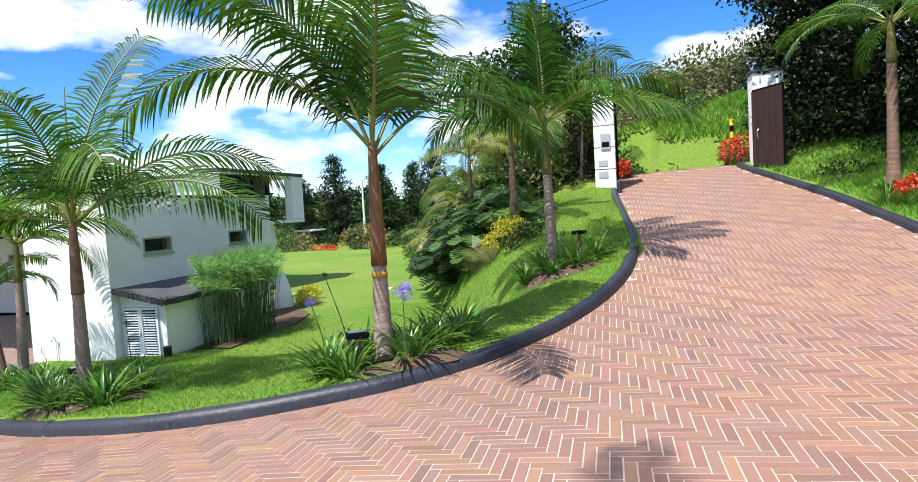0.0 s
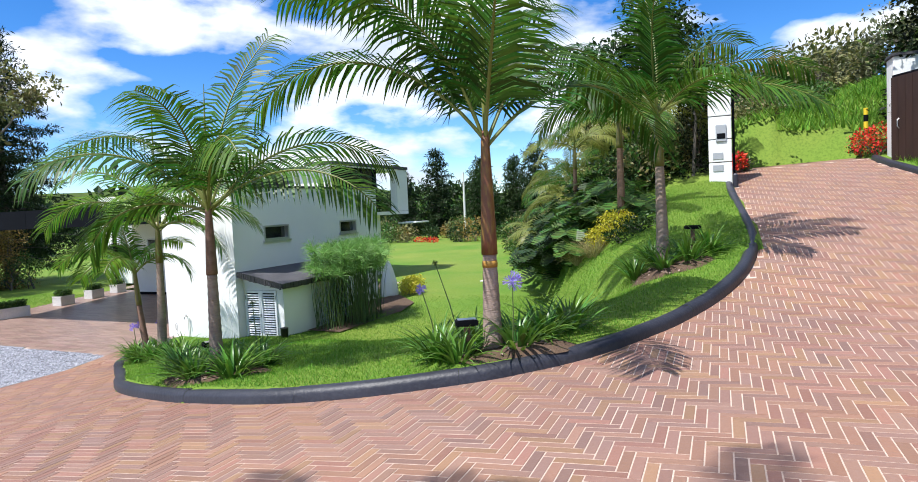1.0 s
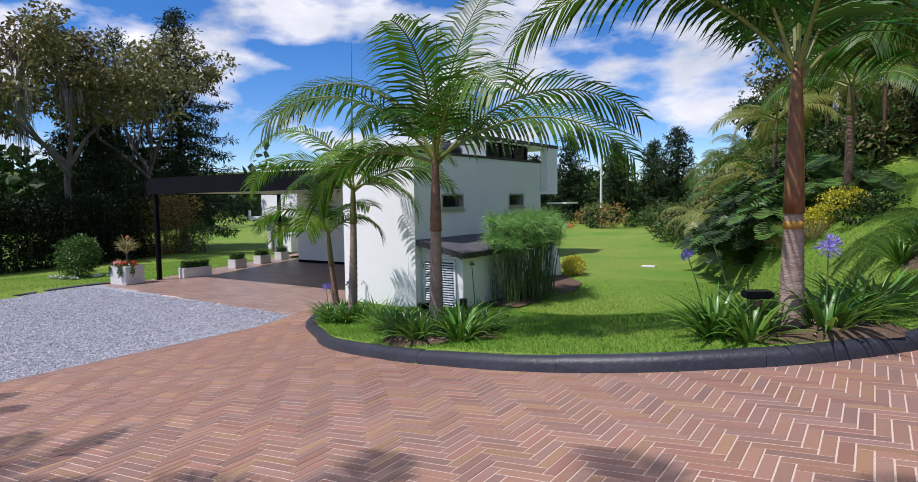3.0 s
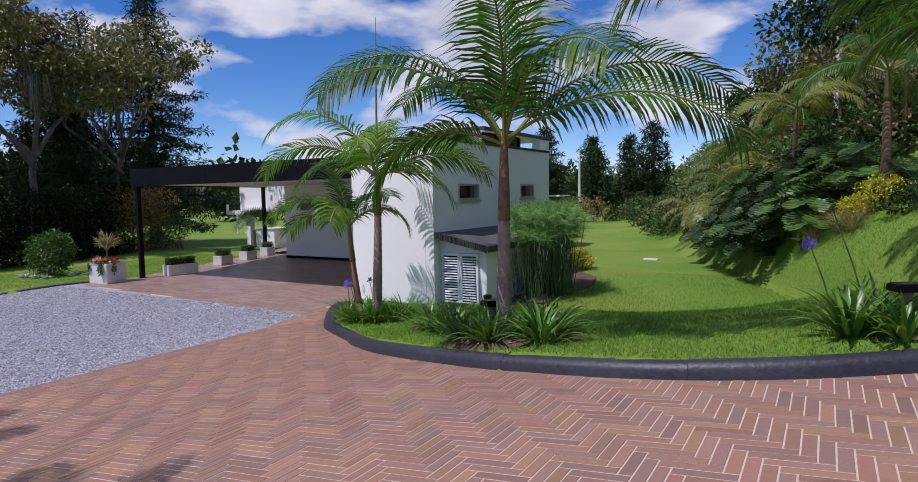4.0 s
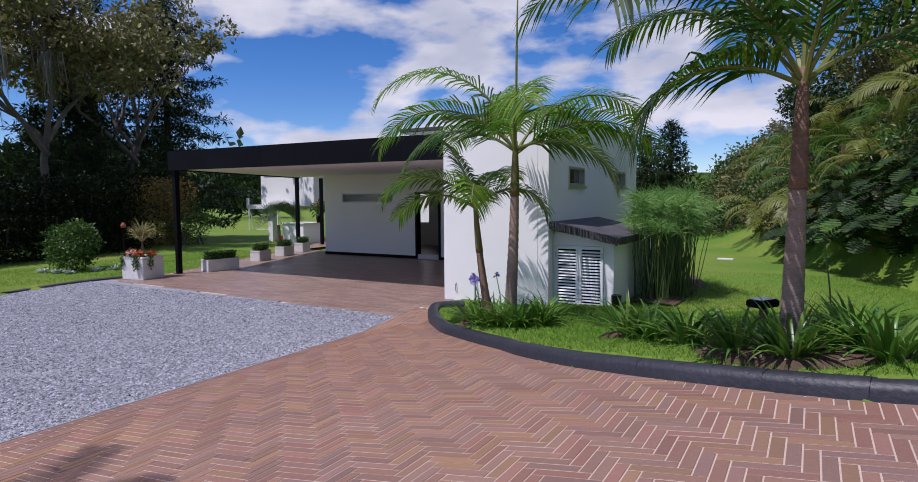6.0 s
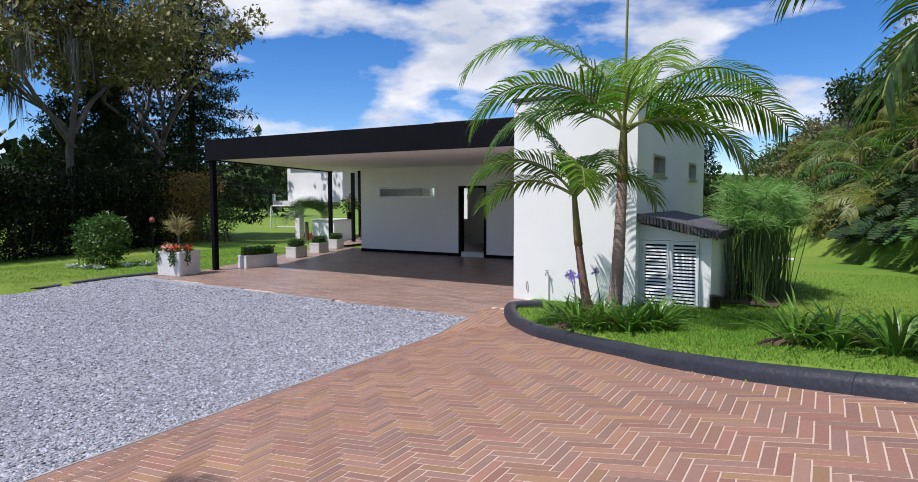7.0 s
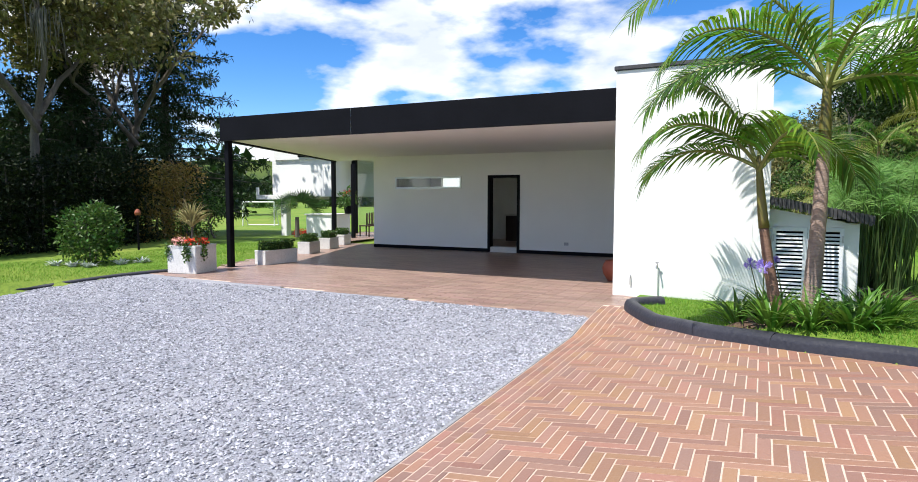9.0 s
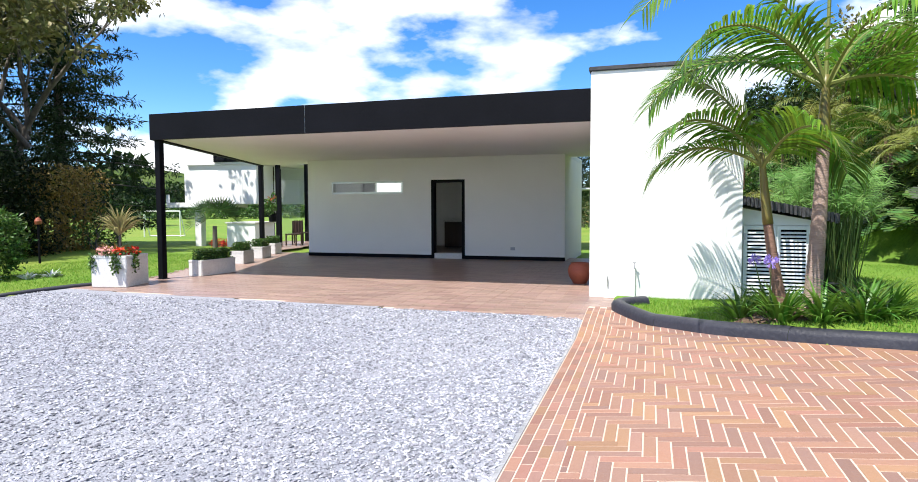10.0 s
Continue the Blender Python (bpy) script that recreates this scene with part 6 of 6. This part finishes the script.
tree("broadleaf_tree", "dark leafy tree behind the gate leaf", 24.0, 15.6, 7.5, 0.2, LEAF_SHADED, 462, 0.2, 150, 0.9, 0.25, 3, 0.8, 1)
tree("broadleaf_tree", "dark leafy tree above the outer hedge", 26.4, 11.2, 8.0, 0.2, LEAF_SHADED, 463, 0.2, 150, 0.95, 0.25, 3, 0.8, 1)
tree("flowering_tree", "small brownish tree above the gate pillar", 17.0, 15.8, 4.8, 0.10, LEAF_ORANGE, 464, 0.13, 90, 0.55, 0.35, 2, 0.7, 1)

for k, (x, y, h) in enumerate(((15.3, 16.6, 6.0), (14.2, 21.5, 6.0), (12.8, 25.0, 5.5), (11.0, 29.0, 6.0))):
    tree("bank_tree", "dark leafy tree at the top of the bank", x, y, h, 0.13, (LEAF_DARK, LEAF_OLIVE, LEAF_DARK)[k % 3], 480 + k, 0.2, 130, 0.8, 0.3, 3, 0.8, 1)

# utility poles
up = thing("utility_pole", "white concrete utility pole with a yellow and black band", "utility pole", (14.1, 20.5, ground_at(14.1, 20.5)))
zz = ground_at(14.1, 20.5)
part("pole", Build().tube([(0, 0, -0.3), (0, 0, 7.0)], [0.15, 0.10], 12), CONCRETE, up)
part("band", Build().tube([(0, 0, 4.35 - zz), (0, 0, 4.75 - zz)], [0.155, 0.155], 12), YELLOW, up)
part("band", Build().tube([(0, 0, 4.75 - zz), (0, 0, 4.95 - zz)], [0.155, 0.155], 12), BLACK, up)
part("band", Build().tube([(0, 0, 4.10 - zz), (0, 0, 4.35 - zz)], [0.155, 0.155], 12), BLACK, up)
for k, (x, y, h) in enumerate(((-6.5, 52.0, 6.5), (14.75, 21.5, 7.5))):
    q = thing("utility_pole", "slender pale concrete utility pole", "utility pole", (x, y, ground_at(x, y)), "utility poles")
    part("pole", Build().tube([(0, 0, -0.3), (0, 0, h)], [0.14, 0.08], 10), CONCRETE, q)
    part("lamp_arm", Build().tube([(0, 0, h - 1.2), (-0.6, -0.3, h - 0.8), (-1.0, -0.5, h - 0.85)], [0.03, 0.03, 0.05], 6), STEEL, q)
wires = Build()
for k in range(2):
    pts = [(14.1 + (30 - 14.1) * s + 0.25 * k, 20.5 + (6 - 20.5) * s, zz + 6.7 + 2.0 * s - 1.2 * math.sin(math.pi * s) + 0.3 * k) for s in np.linspace(0, 1, 14)]
    wires.tube(pts, [0.012] * 14, 4)
tagged(part("power_line", wires, BLACK), "two dark overhead cables hung from the pole", "cable")
# garden spotlights
for k, (x, y, t_) in enumerate(((14.42, 1.22, 30), (10.62, 1.42, 60), (16.5, 6.3, 20))):
    s = thing("garden_spotlight", "black floodlight on a short stake among the leaves", "spotlight", (x, y, ground_at(x, y)), "garden spotlights", turn=t_)
    part("stake", Build().tube([(0, 0, -0.05), (0, 0, 0.34)], [0.035, 0.035], 8), BARK_DARK, s)
    part("head", Build().box(-0.12, -0.07, 0.34, 0.12, 0.09, 0.40, 0.01), BLACK, s)
    part("lens", Build().box(-0.10, -0.05, 0.402, 0.10, 0.07, 0.408), DARKGLASS, s)
mk = tagged(part("white_marker", Build().box(-0.25, -0.12, 0, 0.25, 0.12, 0.05, 0.01), CONCRETE, at=(8.5, 17.6, ground_at(8.5, 17.6))), "white concrete cover in the lawn", "cover")

# ---- distance ----
for k, (x, y, h) in enumerate(((-14.0, 62.0, 10.0), (-10.0, 66.0, 9.0), (-17.5, 60.0, 7.5), (-4.5, 62.0, 8.5), (-1.5, 60.0, 9.5), (-7.0, 58.0, 7.0))):
    conifer("far_conifer", "dark conifer at the far end of the lawn", x, y, h, 0.22, 500 + k, 0.36 + 0.05 * (k % 3), 1.1, low=0.04, mat=(NEEDLE, LEAF_DARK)[k % 2], leaf=0.5)
r = random.Random(9)
for k in range(26):
    x = -17 + k * 1.05 + r.uniform(-0.5, 0.5)
    y = 50 + 4 * math.sin(k * 0.9) - 0.22 * max(0, k - 12) * 4
    s = r.uniform(0.8, 1.7)
    shrub("garden_shrub", ("round green garden shrub at the end of the lawn", "olive garden shrub at the end of the lawn", "yellow-green garden shrub at the end of the lawn")[k % 3], x, y,
          [(0, 0, 0.7 * s, 1.0 * s, 1.0 * s, 0.8 * s, 420)], 0.26, (LEAF_MID, LEAF_OLIVE, LEAF_DARK, LEAF_ORANGE, LEAF_MID)[k % 5], 520 + k, 0.5, group="shrubs at the end of the lawn")
for k in range(3):
    shrub("red_shrub", "low red-leaved shrub at the end of the lawn", -9.0 + k * 0.9, 46.5 - 0.25 * k, [(0, 0, 0.2, 0.45, 0.45, 0.22, 90)], 0.2, RED, 560 + k, 0.5, group="red shrubs at the end of the lawn")
# woods on the hill to the right
for k in range(34):
    a = r.random()
    x = 8.0 + 22 * a + r.uniform(-1.5, 1.5)
    y = 37 - 10 * a + r.uniform(-4, 12)
    s = r.uniform(0.7, 1.5)
    shrub("hill_shrub", "dense bush on the wooded hillside", x, y, [(0, 0, 1.0 * s, 1.3 * s, 1.3 * s, 1.15 * s, 480), (0.6 * s, 0.3, 1.6 * s, 0.8 * s, 0.8 * s, 0.7 * s, 200)], 0.30,
          (LEAF_MID, LEAF_GREY, LEAF_GREY, LEAF_OLIVE, LEAF_GREY)[k % 5], 600 + k, 0.5, group="bushes on the hillside")
for k in range(14):
    x, y = 15.5 + 11 * r.random(), 29 + 18 * r.random()
    tree("hill_tree", "thin pale-barked tree on the hillside behind the gate", x, y, r.uniform(3.0, 5.0), 0.08, (LEAF_GREY, LEAF_GREY, LEAF_OLIVE)[k % 3], 640 + k, 0.24, 44, 0.7, 0.35, 2, 0.7, 1)
for k in range(16):
    x, y = 5.5 + 11 * (k + r.random()) / 16, 36 + 13 * r.random()
    tree("ridge_tree", "leafy grey-green tree on the wooded ridge", x, y, r.uniform(3.2, 4.6), 0.09, (LEAF_GREY, LEAF_MID, LEAF_OLIVE)[k % 3], 740 + k, 0.26, 70, 0.85, 0.28, 2, 0.75, 1)
for k, (x, y) in enumerate(((17.3, 20.5), (18.6, 22.5), (17.9, 25.0), (19.6, 20.8), (16.8, 23.5), (20.5, 24.0), (18.2, 19.6), (19.2, 23.8), (17.0, 21.8), (20.2, 21.9), (18.9, 26.5), (17.2, 27.0), (21.4, 25.5), (19.9, 27.8), (18.0, 23.4), (16.5, 19.8))):
    shrub("bright_bush", "bright green bush on the slope behind the gate", x, y, [(0, 0, 0.4, 0.8, 0.8, 0.5, 500)], 0.15, LEAF_MID if k % 2 else LEAF_OLIVE, 660 + k, 0.5, group="bushes behind the gate")


def far_wood(name, label, x0, x1, y0, y1, n, h, mat, seed):
    rn = np.random.default_rng(seed)
    blobs = []
    for _ in range(n):
        s = rn.random()
        x, y = x0 + (x1 - x0) * s + rn.normal(0, 3), y0 + (y1 - y0) * s + rn.normal(0, 3)
        q = h * rn.uniform(0.6, 1.2)
        blobs.append((x, y, q * 0.45 - 0.5, q * 0.5, q * 0.5, q * 0.6, 260))
    v, f = leaf_cloud(rn, blobs, h * 0.16, 0.6, 0.5)
    tagged(new(name, np_mesh(name, v, f, mat)), label, "woods", kind="stuff")


far_wood("field_woods", "dark woods along the far edge of the field", -130, -36, 70, 110, 70, 4.0, LEAF_DARK, 700)
far_wood("field_scrub", "green scrub at the edge of the field", -100, -34, 62, 92, 50, 2.2, LEAF_MID, 701)
far_wood("hill_woods", "distant woods on the rolling hills", -260, -60, 130, 210, 130, 11.0, LEAF_DARK, 702)
far_wood("lawn_woods", "woods behind the far end of the lawn", -30, 12, 80, 70, 40, 4.6, LEAF_MID, 703)
far_wood("side_woods", "woods behind the tall trees", -70, -45, -20, 40, 40, 8.0, LEAF_DARK, 704)
for k, (x0, y0, x1, y1, h, base) in enumerate(((-700, 120, 200, 620, 26, 2), (-900, 300, 300, 850, 48, 3))):
    n = 70
    b = Build()
    vs = []
    for i in range(n):
        s = i / (n - 1)
        x, y = x0 + (x1 - x0) * s, y0 + (y1 - y0) * s
        top = base + h * (0.55 + 0.25 * math.sin(5.3 * s + k) + 0.14 * math.sin(17 * s + 2 * k) + 0.05 * math.sin(41 * s))
        vs += [(x + 30, y - 40, -6), (x, y, top), (x - 40, y + 60, -6)]
    b.add(vs, [q for i in range(n - 1) for q in ((3 * i, 3 * i + 3, 3 * i + 4, 3 * i + 1), (3 * i + 1, 3 * i + 4, 3 * i + 5, 3 * i + 2))])
    tagged(part("backdrop_hills", b, HILL, smooth=True), "rolling wooded hills on the horizon", "hills", kind="structure")


# ---- pieces of the ground: bricks, stones, blades ----
rng = np.random.default_rng(11)
bx, by = BRICKS[:, 0], BRICKS[:, 1]
single = (bx > 5.3) & (bx < 8.2) & (by > -1.5) & (by < 2.3)
order = np.argsort(np.hypot(bx - 6.9, by - 0.2))
chosen = [i for i in order if single[i]][:300]
mask = np.zeros(len(BRICKS), bool)
mask[chosen] = True
v, f = laid(BRICKS[~mask])
v[:, 2] += np.repeat(rng.uniform(-0.0010, 0.0014, (~mask).sum()), 12)
tagged(part("herringbone_bricks", Build(), BRICK, road), kind="stuff").data = np_mesh("herringbone_bricks", v, f, BRICK)
v, f = laid(border)
tagged(part("border_bricks", Build(), BRICK, road), kind="stuff").data = np_mesh("border_bricks", v, f, BRICK)


def brick_mesh(hx, hy):
    b = Build()
    vs = []
    for inset, h in ((0.0018, 0.0030), (0.0, 0.0018), (0.0, -0.014)):
        vs += [(sx * (hx - inset), sy * (hy - inset), h) for sx, sy in ((-1, -1), (1, -1), (1, 1), (-1, 1))]
    b.add(vs, [(0, 1, 2, 3)] + [(4 + k, 4 + (k + 1) % 4, (k + 1) % 4, k) for k in range(4)] + [(8 + k, 8 + (k + 1) % 4, 4 + (k + 1) % 4, 4 + k) for k in range(4)])
    return b.mesh("brick", BRICK_OB)


shapes = {}
for i in chosen:
    x, y, hx, hy = BRICKS[i]
    key = hx > hy
    if key not in shapes:
        shapes[key] = brick_mesh(hx, hy)
    ob = new("brick", shapes[key])
    ob.parent = road
    gxs = (drive_at(x + 0.1, y) - drive_at(x - 0.1, y)) / 0.2
    gys = (drive_at(x, y + 0.1) - drive_at(x, y - 0.1)) / 0.2
    ob.matrix_basis = Matrix.Translation((x, y, drive_at(x, y) + float(rng.uniform(-0.0008, 0.0014)))) @ Euler((math.atan(gys), -math.atan(gxs), 0)).to_matrix().to_4x4()

# running-bond pavers of the apron and carport
rows = []
for j in range(42, 240):
    for i in range(-24, 15):
        rows.append(((i + 0.5 * (j % 2)) * 0.4, j * W_B + 0.05, 0.2 - J_B * 0.8, W_B / 2 - J_B * 0.8))
rows = np.array(rows)
cut = np.where(rows[:, 1] < 4.95, 4.86, 5.5)
lo, hi = rows[:, 0] - rows[:, 2], np.minimum(rows[:, 0] + rows[:, 2], cut)
rows[:, 0], rows[:, 2] = (lo + hi) / 2, (hi - lo) / 2
rows = rows[(hi - lo > 0.03) & in_apron(rows[:, 0], rows[:, 1])]
v, f = laid(rows, 0.003)
tagged(part("floor_pavers", Build(), FLOOR_BRICK, apron), kind="stuff").data = np_mesh("floor_pavers", v, f, FLOOR_BRICK)

# crushed stones lying on the gravel bed
strip = np.array([(4.842, -5.0 + 0.5 * k, 0.017, 0.248) for k in range(18)])
v, f = laid(strip, 0.004)
tagged(part("gravel_edging", Build(), EDGING), "thin worn concrete edging between gravel and bricks", "edging", kind="structure").data = np_mesh("gravel_edging", v, f, EDGING)
n = 100000
u = rng.random((n, 3))
px = 4.82 - 10.5 * u[:, 0] ** 1.25
py = 4.2 - 8.4 * u[:, 1]
keep = in_gravel(px, py) & ((py > -3.4) | (px < 6))
px, py = px[keep], py[keep]
n = len(px)
size = 0.0085 + 0.013 * rng.random(n) ** 1.6
base = np.array([(1, 0, 0), (-1, 0, 0), (0, 1, 0), (0, -1, 0), (0, 0, 1), (0, 0, -1)], float)
off = base[None] * (rng.uniform(0.6, 1.35, (n, 6, 1))) * size[:, None, None]
off[:, :, 2] *= 0.55
ang = rng.uniform(0, 6.28, n)
ca, sa = np.cos(ang)[:, None], np.sin(ang)[:, None]
ox, oy = off[:, :, 0] * ca - off[:, :, 1] * sa, off[:, :, 0] * sa + off[:, :, 1] * ca
tilt = rng.uniform(-0.6, 0.6, (n, 1))
pts = np.stack([px[:, None] + ox, py[:, None] + oy, drive_z(px, py)[:, None] + off[:, :, 2] + tilt * ox + size[:, None] * 0.25], 2)
octa = np.array([(0, 2, 4), (2, 1, 4), (1, 3, 4), (3, 0, 4), (2, 0, 5), (1, 2, 5), (3, 1, 5), (0, 3, 5)])
stones = new("gravel_stones", np_mesh("gravel_stones", pts.reshape(-1, 3), (octa[None] + 6 * np.arange(n)[:, None, None]).reshape(-1, 3), STONE))
tagged(stones, "loose grey crushed stones on the parking court", "gravel", kind="stuff")


def blades(name, n, x0, x1, y0, y1, h0, h1, keep_fn, label):
    x, y = rng.uniform(x0, x1, n), rng.uniform(y0, y1, n)
    k = keep_fn(x, y)
    x, y = x[k], y[k]
    m = len(x)
    z = lawn_z(x, y) - 0.006
    a = rng.uniform(0, 6.283, m)
    h = rng.uniform(h0, h1, m)
    w = h * 0.10
    lean = rng.normal(0, 0.5, (m, 2)) * h[:, None]
    p0 = np.stack([x - w * np.cos(a), y - w * np.sin(a), z], 1)
    p1 = np.stack([x + w * np.cos(a), y + w * np.sin(a), z], 1)
    p2 = np.stack([x + lean[:, 0], y + lean[:, 1], z + h], 1)
    vs = np.stack([p0, p1, p2], 1).reshape(-1, 3)
    ob = new(name, np_mesh(name, vs, np.arange(3 * m).reshape(-1, 3), BLADE))
    return tagged(ob, label, "grass", kind="stuff")


blades("lawn_grass", 420000, 5.2, 17.6, 0.1, 13.0, 0.020, 0.05, lambda x, y: inside(LAWN_POLY, x, y) & (reach(K_IN, x, y) > 0.17) & (rng.random(len(x)) > ease(2.0, 9.0, reach(K_IN, x, y))), "short mown lawn grass behind the kerb")
blades("left_lawn_grass", 45000, -9.0, -3.4, 0.0, 12.0, 0.025, 0.06, lambda x, y: ~inside(PAVED_POLY, x, y) & (reach(edge, x, y) > 0.04), "short lawn grass beside the gravel")
blades("rough_grass", 26000, 14.5, 24.0, 17.6, 32.0, 0.12, 0.42, lambda x, y: ~inside(PAVED_POLY, x, y), "rough bright green grass on the slope behind the gate")
blades("outer_bank_grass", 30000, 20.6, 25.0, 3.0, 14.5, 0.05, 0.16, lambda x, y: ~inside(PAVED_POLY, x, y) & (reach(K_OUT, x, y) > 0.24), "uneven grass on the shady outer bank")
